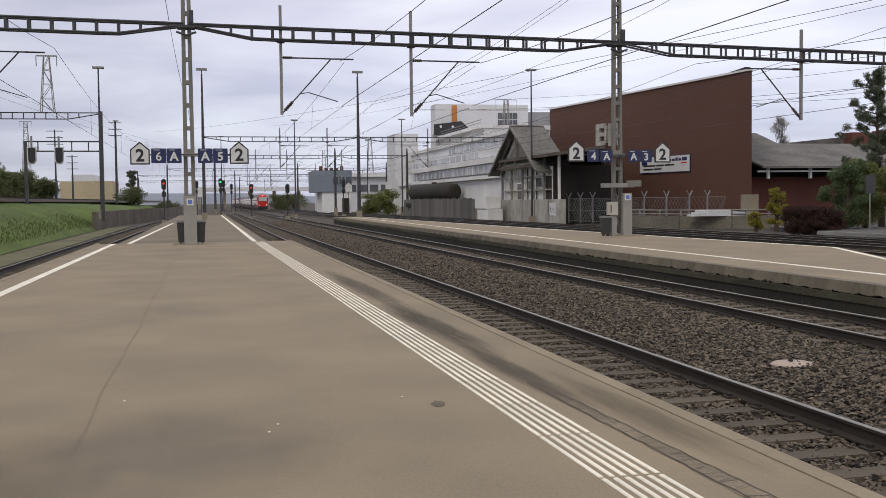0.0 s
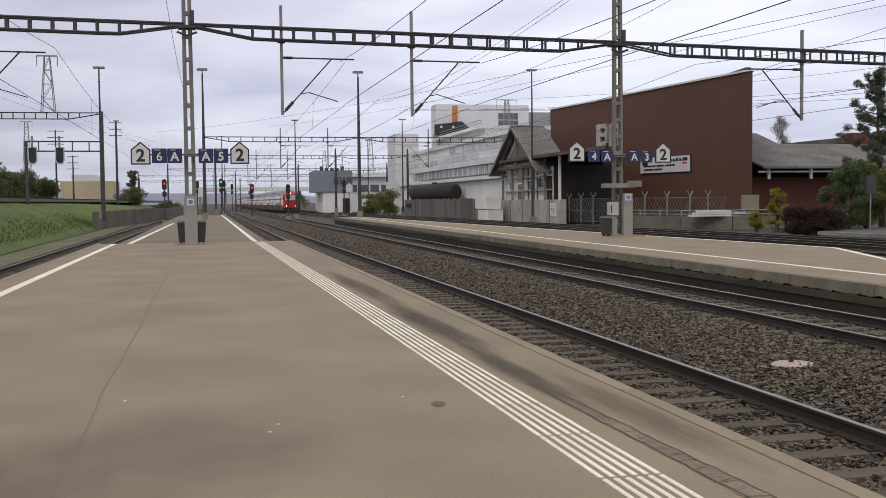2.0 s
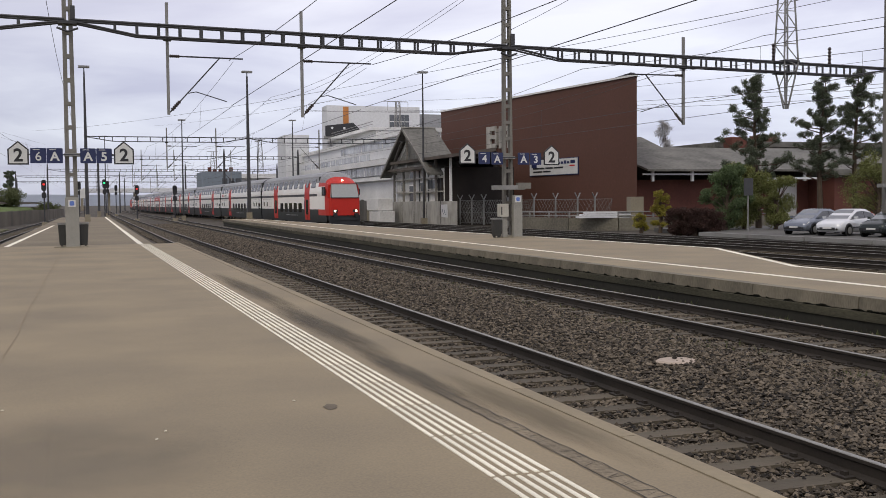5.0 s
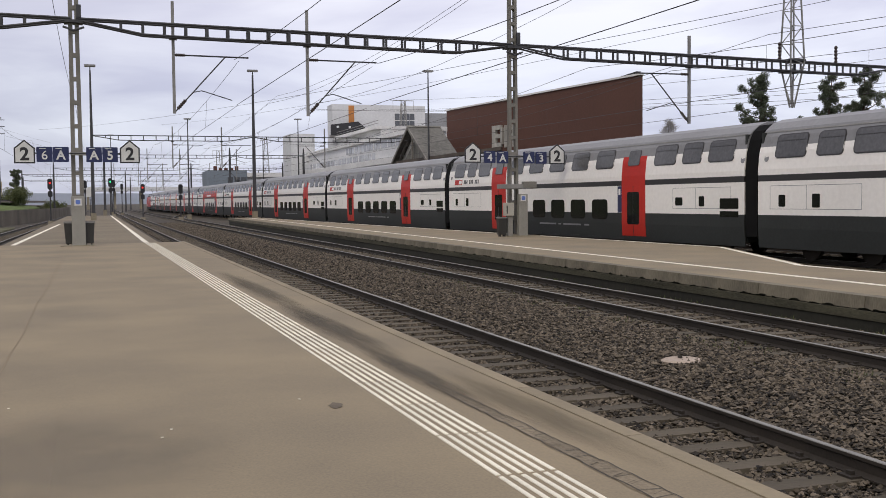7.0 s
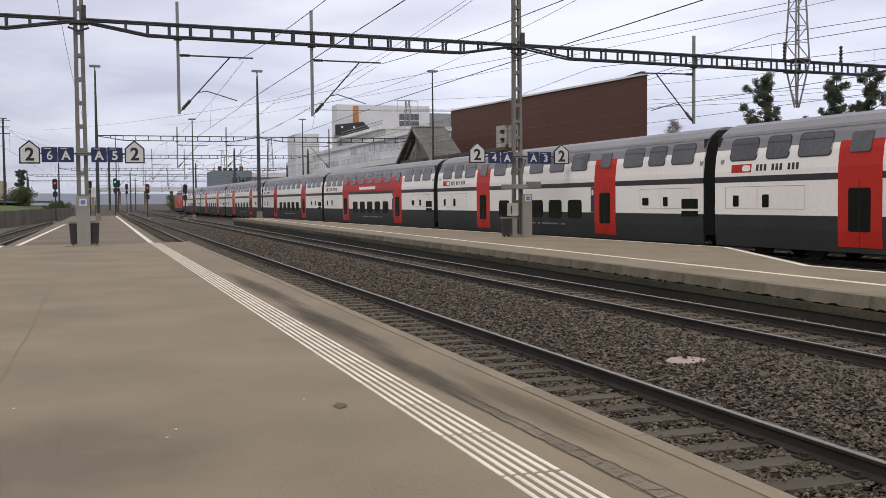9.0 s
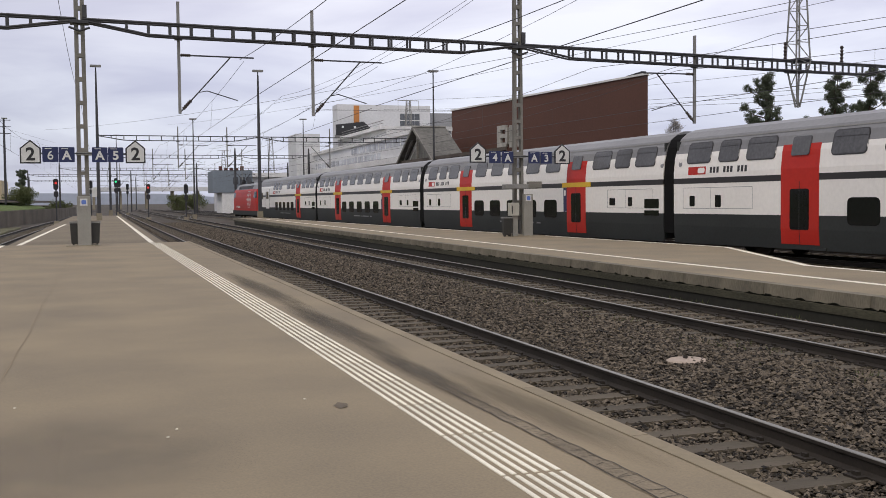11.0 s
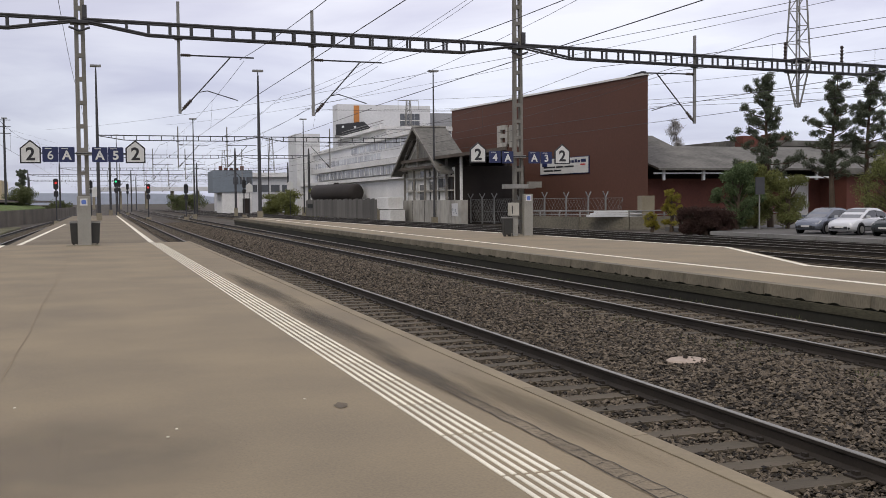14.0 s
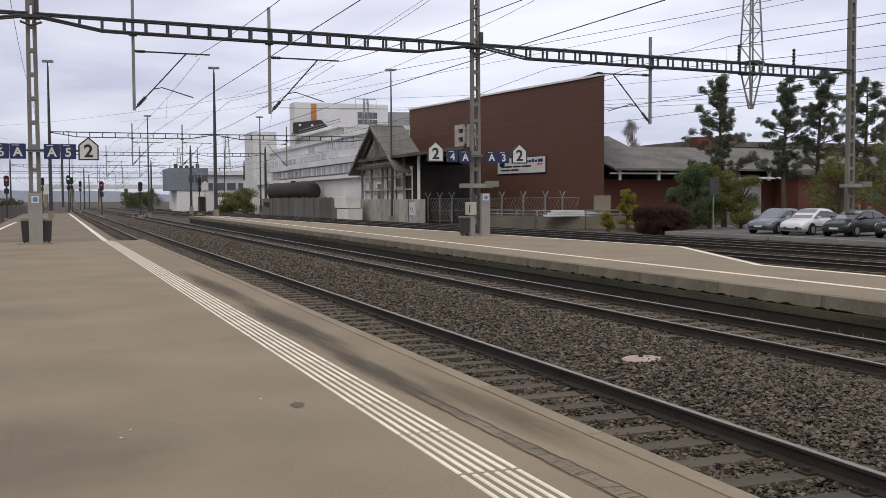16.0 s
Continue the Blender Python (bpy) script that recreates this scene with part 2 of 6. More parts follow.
def line3(y):
    """Sideways place of the through track's centre."""
    y = min(y / TS, 302.0)
    return TS * (23.5 - 0.058 * y + 9.6e-5 * y * y)


def slope3(y):
    return -0.058 + 1.92e-4 * y / TS if y < 302 * TS else 0.0


# ---- ground and tracks ----
g = Geo()
g.add([(-3000, -600, -0.75), (3000, -600, -0.75), (3000, 4500, -0.75), (-3000, 4500, -0.75)], [(0, 1, 2, 3)])
setting("ground", g, SOIL, "flat brown trackside ground reaching the horizon", "ground")


def track_path(f, y0, y1, step):
    n = max(2, int((y1 - y0) / step) + 1)
    return [(f(y0 + (y1 - y0) * i / (n - 1)), y0 + (y1 - y0) * i / (n - 1), 0) for i in range(n)]


RAIL_FOOT = [(-0.07, -0.16), (0.07, -0.16), (0.07, -0.145), (0.012, -0.12), (0.012, -0.045), (0.034, -0.03), (0.034, -0.003),
             (-0.034, -0.003), (-0.034, -0.03), (-0.012, -0.045), (-0.012, -0.12), (-0.07, -0.145)]
RAIL_HEAD = [(-0.031, -0.004), (0.031, -0.004), (0.026, 0.003), (-0.026, 0.003)]


def track(name, f, y0, y1, step, label, near=None, bed=1.75, sleeper_to=160):
    """Two rails, sleepers and a ballast bed along x = f(y)."""
    t = thing(name, pose(0, 0, 0), label, "railway track", "tracks", "structure")
    path = track_path(f, y0, y1, step)
    b = Geo().sweep([(x, y, 0) for x, y, _ in path], [(-bed, -0.74), (bed, -0.74), (bed - 0.3, BED_Z - 0.06), (-bed + 0.3, BED_Z - 0.06)])
    part("ballast_bed", b, BALLAST, t)
    for s in (-0.752, 0.752):
        rp = [(x + s, y, RAIL_Z) for x, y, _ in path]
        r = part("rail", Geo().sweep(rp, RAIL_FOOT), RAIL, t)
        part("rail_head", Geo().sweep(rp, RAIL_HEAD), RAIL_TOP, r, "shiny worn running surface")
    me = Geo().box(-1.28, 1.28, -0.12, 0.12, -0.16, 0.0).mesh("sleeper")
    chair = Geo()
    for s in (-0.752, 0.752):
        chair.box(s - 0.17, s + 0.17, -0.08, 0.08, 0.0, 0.018).box(s - 0.13, s - 0.09, -0.03, 0.03, 0.018, 0.05)
        chair.box(s + 0.09, s + 0.13, -0.03, 0.03, 0.018, 0.05)
    chair_me = chair.mesh("rail_chair")
    rest = Geo()
    y = y0 + 0.3
    while y < min(y1, sleeper_to):
        if near and near[0] < y < near[1]:
            m = pose(f(y), y, RAIL_Z - 0.158, 0, 0, random.uniform(-0.6, 0.6))
            sl = part("sleeper", me, SLEEPER, t, at=m)
            part("rail_chair", chair_me, RAIL, sl, at=pose(0, 0, 0))
        else:
            x = f(y)
            rest.box(x - 1.28, x + 1.28, y - 0.12, y + 0.12, RAIL_Z - 0.3, RAIL_Z - 0.158)
        y += 0.62
    if rest.v:
        tagged(part("far_sleeper", rest, SLEEPER, t), kind="stuff")
    return t


track("track_5", lambda y: 5.02, -8, 330, 60, "worn railway track with wooden sleepers beside the platform", near=(1, 62))
track("track_4", lambda y: 10.35, -8, 330, 60, "railway track with dark rails and wooden sleepers", near=(8, 62))
track("track_3", line3, -60, 330, 12, "through railway track on which the train runs")
track("track_2", lambda y: line3(y) + 4.6 + 0.00 * y, -60, 330, 12, "dark siding track beside the through track")
track("track_1", lambda y: line3(y) + 8.0, -60, 330, 12, "rusty goods siding along the fence", sleeper_to=100)
track("track_6", lambda y: -5.9 + 0.00010 * max(0, y - 20) ** 2 * (1 if y < 140 else 0) + (0 if y < 140 else 1.44 + 0.01 * (y - 140)), -8, 330, 8,
      "railway track along the grass bank", sleeper_to=120)
track("crossover_far", lambda y: 10.35 + (line3(y) - 10.35) * (lambda s: s * s * (3 - 2 * s))(min(1, max(0, (y - 130) / 90))), 130, 220, 6,
      "far crossover track", bed=1.4, sleeper_to=230)


def gravel(name, n, y0, y1, x0, x1, seed, size=(0.014, 0.037), skip=()):
    """Loose ballast stones as one mass."""
    rng = np.random.RandomState(seed)
    u = rng.rand(n)
    y = y0 * (y1 / y0) ** u
    x = rng.uniform(x0, x1, n)
    keep = np.ones(n, bool)
    for a, b in skip:
        keep &= ~((x > a) & (x < b))
    for c in (5.02, 10.35):
        on = np.abs(x - c) < 1.3
        ph = np.mod(y + 8 - 0.3 + 0.31, 0.62) - 0.31
        keep &= ~(on & (np.abs(ph) < 0.062))
    x, y = x[keep], y[keep]
    n = len(x)
    base = np.array([(1, 0, 0), (-1, 0, 0), (0, 1, 0), (0, -1, 0), (0, 0, 1), (0, 0, -1)], float)
    v = base[None] * rng.uniform(0.6, 1.25, (n, 6, 1)) + rng.normal(0, 0.22, (n, 6, 3))
    v *= rng.uniform(size[0], size[1], (n, 1, 1)) * (0.85 + 0.25 * y[:, None, None] / 30) * np.array([1.15, 1.15, 0.75])
    a = rng.uniform(0, 6.28, n)
    c, s = np.cos(a)[:, None], np.sin(a)[:, None]
    vx, vy = v[..., 0] * c - v[..., 1] * s, v[..., 0] * s + v[..., 1] * c
    mid = np.exp(-((x - 7.7) / 1.1) ** 2) * 0.07
    low = np.where((np.abs(x - 5.02) < 1.35) | (np.abs(x - 10.35) < 1.35), -0.014, 0.0)
    z = BED_Z + low + mid + rng.uniform(-0.015, 0.03, n)
    v = np.stack([vx + x[:, None], vy + y[:, None], v[..., 2] + z[:, None]], -1).reshape(-1, 3)
    f = np.array([(0, 2, 4), (2, 1, 4), (1, 3, 4), (3, 0, 4), (2, 0, 5), (1, 2, 5), (3, 1, 5), (0, 3, 5)])
    f = (f[None] + np.arange(n)[:, None, None] * 6).reshape(-1, 3)
    me = bpy.data.meshes.new(name)
    me.from_pydata(v.tolist(), [], f.tolist())
    me.materials.append(STONES)
    return tagged(new(name, me), "coarse brown and grey ballast stones between the rails", "gravel", "", "stuff")


gravel("ballast_stones", 200000, 4.0, 115, 3.7, 12.0, 5)
bedm = Geo()
for i in range(40):
    y0, y1 = -8 + i * 4, -4 + i * 4
    xs = [6.0, 6.7, 7.7, 8.7, 9.4]
    zs = [BED_Z - 0.03, BED_Z + 0.02, BED_Z + 0.05, BED_Z + 0.02, BED_Z - 0.03]
    for k in range(4):
        bedm.add([(xs[k], y0, zs[k]), (xs[k + 1], y0, zs[k + 1]), (xs[k + 1], y1, zs[k + 1]), (xs[k], y1, zs[k])], [(0, 1, 2, 3)])
setting("ballast_ridge", bedm, BALLAST, "mounded brown ballast between two tracks", "gravel")
wd = Geo()
rw_ = random.Random(77)
for i in range(2600):
    y = 6.5 + 26 * rw_.random() ** 1.6
    x = 8.6 + rw_.gauss(0, 0.45) if rw_.random() < 0.7 else 11.9 + rw_.gauss(0, 0.15)
    if abs(x - 9.6) < 0.12 or math.sin(y * 1.9 + x * 2.3) < 0.1:
        continue
    h, a = rw_.uniform(0.03, 0.09), rw_.uniform(0, 6.28)
    wd.add([(x - 0.012 * math.cos(a), y - 0.012 * math.sin(a), BED_Z), (x + 0.012 * math.cos(a), y + 0.012 * math.sin(a), BED_Z), (x + rw_.uniform(-0.04, 0.04), y + rw_.uniform(-0.04, 0.04), BED_Z + 0.02 + h)], [(0, 1, 2)])
tagged(part("track_weeds", wd, island(mat("track_weeds", (0.085, 0.10, 0.03), 0.9, scale=2, var=0.3), 0.6)), "sparse green weeds in the ballast", "weeds", "", "stuff")
hatch = thing("cable_pit_cover", pose(7.4, 11.8, BED_Z + 0.085, 2, 1, 8), "pale round concrete cable pit cover in the ballast", "pit cover")
part("cover", Geo().ring([[(r * math.cos(a), r * math.sin(a) * 0.7, z) for a in [2 * math.pi * i / 20 for i in range(20)]]
                          for r, z in ((0.3, -0.05), (0.31, 0.0), (0.27, 0.02))]), mat("pale_cover", (0.43, 0.35, 0.28), 0.9, scale=3, var=0.15, bump=0.003), hatch)
part("lifting_knob", Geo().tube([(0.0, 0.05, 0.02), (0.02, 0.05, 0.05)], 0.03, 8), RAIL, hatch)

# ---- the platform on which the camera stands ----
P1_END = 45.6
g = Geo().box(-4.50, 3.55, -14, P1_END, -0.74, -0.004)
p1 = setting("platform_1", g, ASPHALT, "wide tan asphalt station platform", "platform")
g = Geo().box(-3.75, 2.62, P1_END, 152, -0.74, -0.03)
setting("platform_1_far", g, ASPHALT_OLD, "narrow older platform end with worn asphalt", "platform")
# kerb stones along both edges
kerb = Geo().box(-0.045, 0.095, -0.994, 0.994, -0.30, 0.0).mesh("kerb_stone")
kt = thing("platform_kerb", pose(0, 0, 0), "row of long pale concrete kerb stones on the platform edge", "kerb", "", "structure")
for i in range(30):
    part("kerb_stone", kerb, KERB, kt, at=pose(3.6, -12.6 + 2.0 * i, 0.004))
    part("kerb_stone", kerb, KERB, kt, at=pose(-4.55, -12.6 + 2.0 * i, 0.004, 0, 0, 180))
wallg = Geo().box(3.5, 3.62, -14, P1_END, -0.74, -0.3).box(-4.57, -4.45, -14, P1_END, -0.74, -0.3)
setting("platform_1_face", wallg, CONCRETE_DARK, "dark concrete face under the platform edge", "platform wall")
# white safety lines
wl6 = setting("white_line_left", Geo().box(-3.98, -3.78, -14, P1_END, -0.004, 0.002), PAINT, "white painted safety line", "line marking")
setting("white_line_far_left", Geo().add([(-3.42, 45.7, -0.026), (-3.2, 45.7, -0.026), (-2.75, 92, -0.026), (-2.95, 92, -0.026)], [(0, 1, 2, 3)]), PAINT,
        "white painted line on the older platform", "line marking")
setting("white_line_far_right", Geo().box(1.98, 2.2, P1_END + 0.1, 150, -0.03, -0.025), PAINT, "white painted line on the older platform", "line marking")
# tactile strip: raised white ribs in lengths
tact = thing("tactile_strip", pose(0, 0, 0), "raised white ribbed guidance strip for blind passengers", "tactile paving", "", "structure")
rib_long = Geo().prism([(-0.0175, 0), (0.0175, 0), (0.0135, 0.006), (-0.0135, 0.006)], 'y', -0.555, 0.555).mesh("rib")
rest = Geo()
for i in range(39):
    y = 0.575 + 1.15 * i
    for k in range(6):
        x = 2.316 + k * 0.075 - 0.008 * (y - 6)
        if y < 46 and i * 6 + k < 234 and y + 0.6 < P1_END:
            part("rib", rib_long, PAINT, tact, at=pose(x, y, -0.003, 0, 0, 0.46))
# repair strip, dark patch and small marks
def trench_x(y):
    return 3.035 - 0.03 * (y - 5)


ys = [4.0 + 0.25 * i for i in range(21)]
rep = Geo()
prev = None
for i, y in enumerate(ys):
    wv = 0.084 - 0.0022 * i + 0.006 * math.sin(i * 1.7) + 0.006 * math.sin(i * 4.1)
    cx = trench_x(y) + 0.008 * math.sin(i * 0.9)
    cur = [(cx - wv, y, 0.0), (cx + wv, y, 0.0)]
    if prev:
        rep.add([prev[0], prev[1], cur[1], cur[0]], [(0, 1, 2, 3)])
    prev = cur
REPAIR = mat("cable_trench_asphalt", (0.222, 0.18, 0.118), 0.9, scale=3, var=0.36, bump=0.003, bump_scale=120, fine=35)
setting("cable_trench", rep, REPAIR, "dark patched cable trench along the platform", "asphalt patch")
rng = random.Random(4)
crk = Geo()
for s in (-1, 1):
    pts = [(trench_x(4.0 + 0.1 * i) + s * (0.088 - 0.0009 * i + rng.uniform(-0.012, 0.012)), 4.0 + 0.1 * i) for i in range(46)]
    for (xa, ya), (xb, yb) in zip(pts, pts[1:]):
        crk.add([(xa - 0.005, ya, 0.003), (xa + 0.005, ya, 0.003), (xb + 0.005, yb, 0.003), (xb - 0.005, yb, 0.003)], [(0, 1, 2, 3)])
for i in range(60):
    y = 4.05 + i * 0.077 + rng.uniform(-0.05, 0.05)
    xa, xb = trench_x(y) - rng.uniform(0.02, 0.085), trench_x(y) + rng.uniform(0.02, 0.085)
    dy, w = rng.uniform(-0.02, 0.07), rng.uniform(0.003, 0.008)
    crk.add([(xa, y, 0.003), (xb, y + dy, 0.003), (xb, y + dy + w, 0.003), (xa, y + w, 0.003)], [(0, 1, 2, 3)])
TAR = mat("tar_crack", (0.07, 0.06, 0.045), 0.85, scale=5, var=0.2)
setting("asphalt_cracks", crk, TAR, "black tar cracks in the patched trench", "crack")


def blotch(name, x, y, rx, ry, material, label, seed, z=0.001, n=28):
    r = random.Random(seed)
    ph = [r.uniform(0, 6.28) for _ in range(3)]
    pts = []
    for i in range(n):
        a = 2 * math.pi * i / n
        k = 1 + 0.16 * math.sin(2 * a + ph[0]) + 0.1 * math.sin(5 * a + ph[1]) + 0.06 * math.sin(9 * a + ph[2])
        pts.append((x + rx * k * math.cos(a), y + ry * k * math.sin(a), z))
    return setting(name, Geo().add(pts, [tuple(range(n))]), material, label, "stain")


blotch("oil_stain", 1.86, 8.25, 0.06, 0.11, mat("oil_stain", (0.15, 0.118, 0.076), 0.8, scale=12, var=0.4), "small dark oil stain on the asphalt", 2)
blotch("gum_mark", -1.9, 7.5, 0.03, 0.05, TAR, "small dark gum mark", 3)


def soft_stain(name, x, y, rx, ry, turn, color, strength, label, scale=1.2, z=0.0012):
    """A stain that fades into the asphalt round it, broken up by noise."""
    m = mat(name, color, 0.9, scale=1.5, var=0.2, bump=0.002, bump_scale=160, fine=50)
    n, l = m.node_tree.nodes, m.node_tree.links
    tc, gr = n.new("ShaderNodeTexCoord"), n.new("ShaderNodeTexGradient")
    gr.gradient_type = 'SPHERICAL'
    l.new(tc.outputs["Object"], gr.inputs[0])
    ns = n.new("ShaderNodeTexNoise")
    ns.inputs["Scale"].default_value, ns.inputs["Detail"].default_value = 2.2 * scale, 5
    l.new(tc.outputs["Object"], ns.inputs["Vector"])
    mu, rm = n.new("ShaderNodeMath"), n.new("ShaderNodeMapRange")
    mu.operation = 'MULTIPLY'
    l.new(gr.outputs["Fac"], mu.inputs[0])
    l.new(ns.outputs[0], mu.inputs[1])
    rm.inputs["From Min"].default_value, rm.inputs["From Max"].default_value = 0.03, 0.36
    rm.inputs["To Max"].default_value = strength
    l.new(mu.outputs[0], rm.inputs["Value"])
    tr, mx = n.new("ShaderNodeBsdfTransparent"), n.new("ShaderNodeMixShader")
    l.new(rm.outputs[0], mx.inputs[0])
    l.new(tr.outputs[0], mx.inputs[1])
    l.new(n["Principled BSDF"].outputs[0], mx.inputs[2])
    l.new(mx.outputs[0], n["Material Output"].inputs[0])
    ob = part(name, Geo().add([(-1, -1, 0), (1, -1, 0), (1, 1, 0), (-1, 1, 0)], [(0, 1, 2, 3)]), m, at=pose(x, y, z, 0, 0, turn) @ Matrix.Diagonal((rx, ry, 1, 1)))
    return tagged(ob, label, "stain", "", "structure")


soft_stain("tar_smear", 2.98, 13.6, 0.3, 3.6, 1.5, (0.095, 0.078, 0.052), 0.7, "dark tarry smear along the platform edge")
soft_stain("tar_smear", 2.95, 9.6, 0.2, 2.6, 1.0, (0.1, 0.083, 0.056), 0.7, "dark tarry smear along the platform edge", z=0.0016)
soft_stain("tar_smear", 3.3, 7.6, 0.26, 2.4, 1.0, (0.14, 0.115, 0.072), 0.4, "brown stain beside the kerb", z=0.002)
soft_stain("tar_smear", 2.95, 20.0, 0.3, 6.0, 1.0, (0.12, 0.1, 0.066), 0.6, "faint dark smear along the platform edge", z=0.0024)
soft_stain("damp_patch", -0.35, 7.2, 1.5, 1.6, 0, (0.185, 0.165, 0.135), 0.3, "faint grey damp patch on the asphalt", z=0.0014)
soft_stain("damp_patch", -2.2, 6.0, 1.9, 2.6, 0, (0.175, 0.145, 0.095), 0.3, "faint darker patch of worn asphalt", z=0.0018)
for i, (x, y) in enumerate(((-0.72, 9.1), (0.42, 7.55), (0.5, 7.8), (1.62, 8.6), (-0.6, 5.6))):
    c = thing("paper_scrap", pose(x, y, 0.004, 0, 0, 40 * i), "tiny white scrap of litter on the asphalt", "litter", "litter")
    part("scrap", Geo().prism([(-0.011, -0.008), (0.010, -0.009), (0.012, 0.006), (-0.008, 0.010)], 'z', 0, 0.004), PAINT, c)
seam = Geo()
pv = None
for i in range(40):
    y = 4.5 + i
    cur = (-0.93 + 0.015 * math.sin(i * 0.8) + 0.012 * math.sin(i * 2.1) - 0.002 * i, y)
    if pv:
        seam.add([(pv[0] - 0.005, pv[1], 0.0005), (pv[0] + 0.005, pv[1], 0.0005), (cur[0] + 0.005, cur[1], 0.0005), (cur[0] - 0.005, cur[1], 0.0005)], [(0, 1, 2, 3)])
    pv = cur
setting("asphalt_seam", seam, mat("seam_tar", (0.258, 0.206, 0.128), 0.9, scale=2, var=0.2), "thin dark joint in the asphalt", "seam")

# ---- the second platform ----
P2_GAP = 2.85


def p2_edge(y):
    return 12.25 + 0.014 * y


def p2_far(y):
    if y > 30:
        return line3(y) - P2_GAP
    if y > 21:
        return 16.75 + (line3(30) - P2_GAP - 16.75) * (y - 21) / 9
    return 16.75


YS = [-20, 0, 10, 21, 25, 30, 40, 55, 70, 85, 100, 112]
g = Geo().prism([(p2_edge(y), y) for y in YS] + [(p2_far(y), y) for y in reversed(YS)], 'z', -0.74, -0.004)
setting("platform_2", g, ASPHALT, "tan asphalt island platform between two tracks", "platform")
lines = Geo()
for (y0, y1) in zip(YS, YS[1:]):
    for fn, o, w in ((p2_edge, 1.60, 0.22), (p2_far, -0.3, 0.2)):
        if fn is p2_far and y0 < 10:
            continue
        xa, xb = fn(y0) + o, fn(y1) + o
        lines.add([(xa, y0, 0.0), (xa + w, y0, 0.0), (xb + w, y1, 0.0), (xb, y1, 0.0)], [(0, 1, 2, 3)])
setting("platform_2_lines", lines, PAINT, "white painted safety lines along both platform edges", "line marking")
p2w = thing("platform_2_wall", pose(0, 0, 0), "weathered concrete slabs on a platform wall coloured dark as in shadow", "platform wall", "", "structure")
# near-black footing: shadow under the slabs comes from its colour
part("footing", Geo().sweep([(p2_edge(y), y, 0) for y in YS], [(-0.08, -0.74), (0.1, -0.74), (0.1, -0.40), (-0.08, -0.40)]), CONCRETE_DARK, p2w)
WALL_MOSS = mat("mossy_wall_concrete", (0.085, 0.078, 0.05), 0.95, scale=1.6, var=0.5, bump=0.006, bump_scale=40, tint=(0.012, 0.013, 0.008), stretch=(1, 0.7, 3.0))
part("mossy_ledge", Geo().sweep([(p2_edge(y), y, 0) for y in YS], [(-0.11, -0.40), (0.1, -0.40), (0.1, -0.232), (-0.15, -0.245)]), WALL_MOSS, p2w, "moss-stained concrete ledge")
slab = Geo().prism([(-0.10, -0.23), (0.2, -0.23), (0.2, 0.0), (-0.08, 0.0)], 'y', -1.49, 1.49).mesh("edge_slab")
SLAB = mat("edge_slab_concrete", (0.185, 0.162, 0.116), 0.92, scale=2.2, var=0.42, bump=0.004, bump_scale=60, rand=0.12, stretch=(1, 2.2, 0.5))
rz = -math.degrees(math.atan(0.014))
for i in range(41):
    y = -8.5 + 3.0 * i
    part("edge_slab", slab, SLAB, p2w, at=pose(p2_edge(y), y, 0.003, 0, 0, rz))
mossg = Geo()
r = random.Random(8)
for i in range(150):
    y = 10 + 75 * (i / 150) ** 1.4 + r.uniform(-0.4, 0.4)
    w, h = r.uniform(0.12, 0.5), r.uniform(0.03, 0.075)
    x = p2_edge(y) - 0.1
    n = 7
    pts = [(x - 0.02 - 0.03 * math.sin(math.pi * k / n), y - w / 2 + w * k / n, -0.24 + h * math.sin(math.pi * k / n) * (0.6 + 0.4 * r.random())) for k in range(n + 1)]
    low = [(x + 0.04, p[1], -0.26) for p in pts]
    mossg.add(pts + low, [(k, k + 1, n + 2 + k, n + 1 + k) for k in range(n)])
MOSS = mat("dark_moss", (0.035, 0.036, 0.02), 0.95, scale=8, var=0.4, bump=0.01, bump_scale=50)
tagged(part("moss", mossg, MOSS, p2w, "dark moss tufts on the ledge"), kind="stuff")


# ---- overhead line gantries ----
def lattice_mast(parent, x, y, z0, z1, w0=0.42, w1=0.3, step=0.75, material=None, deep=0.26, leg=0.06, fine=False):
    """Two channel legs joined by batten plates."""
    material = material or MAST
    mst = part("mast", Geo().box(-w0 * 0.7, w0 * 0.7, -0.3, 0.3, -0.05, 0.07), CONCRETE, parent, at=pose(x, y, z0))
    for s in (-1, 1):
        g = Geo()
        g.ring([[(s * (w / 2 + dx), dy, z) for dx, dy in ((-leg, -deep / 2), (0.03, -deep / 2), (0.03, deep / 2), (-leg, deep / 2))]
                for w, z in ((w0, 0.0), (w1, z1 - z0))])
        part("leg", g, material, mst)
    n = int((z1 - z0) / step)
    b = Geo()
    for i in range(1, n):
        z = i * step
        w = w0 + (w1 - w0) * z / (z1 - z0)
        for s in (-1, 1):
            bt = Geo().box(-w / 2, w / 2, s * deep / 2 - 0.006, s * deep / 2 + 0.006, z, z + 0.16)
            if fine:
                part("batten", bt, material, mst)
            else:
                b.add(bt.v, bt.f)
    if b.v:
        tagged(part("far_batten", b, material, mst), kind="stuff")
    return mst


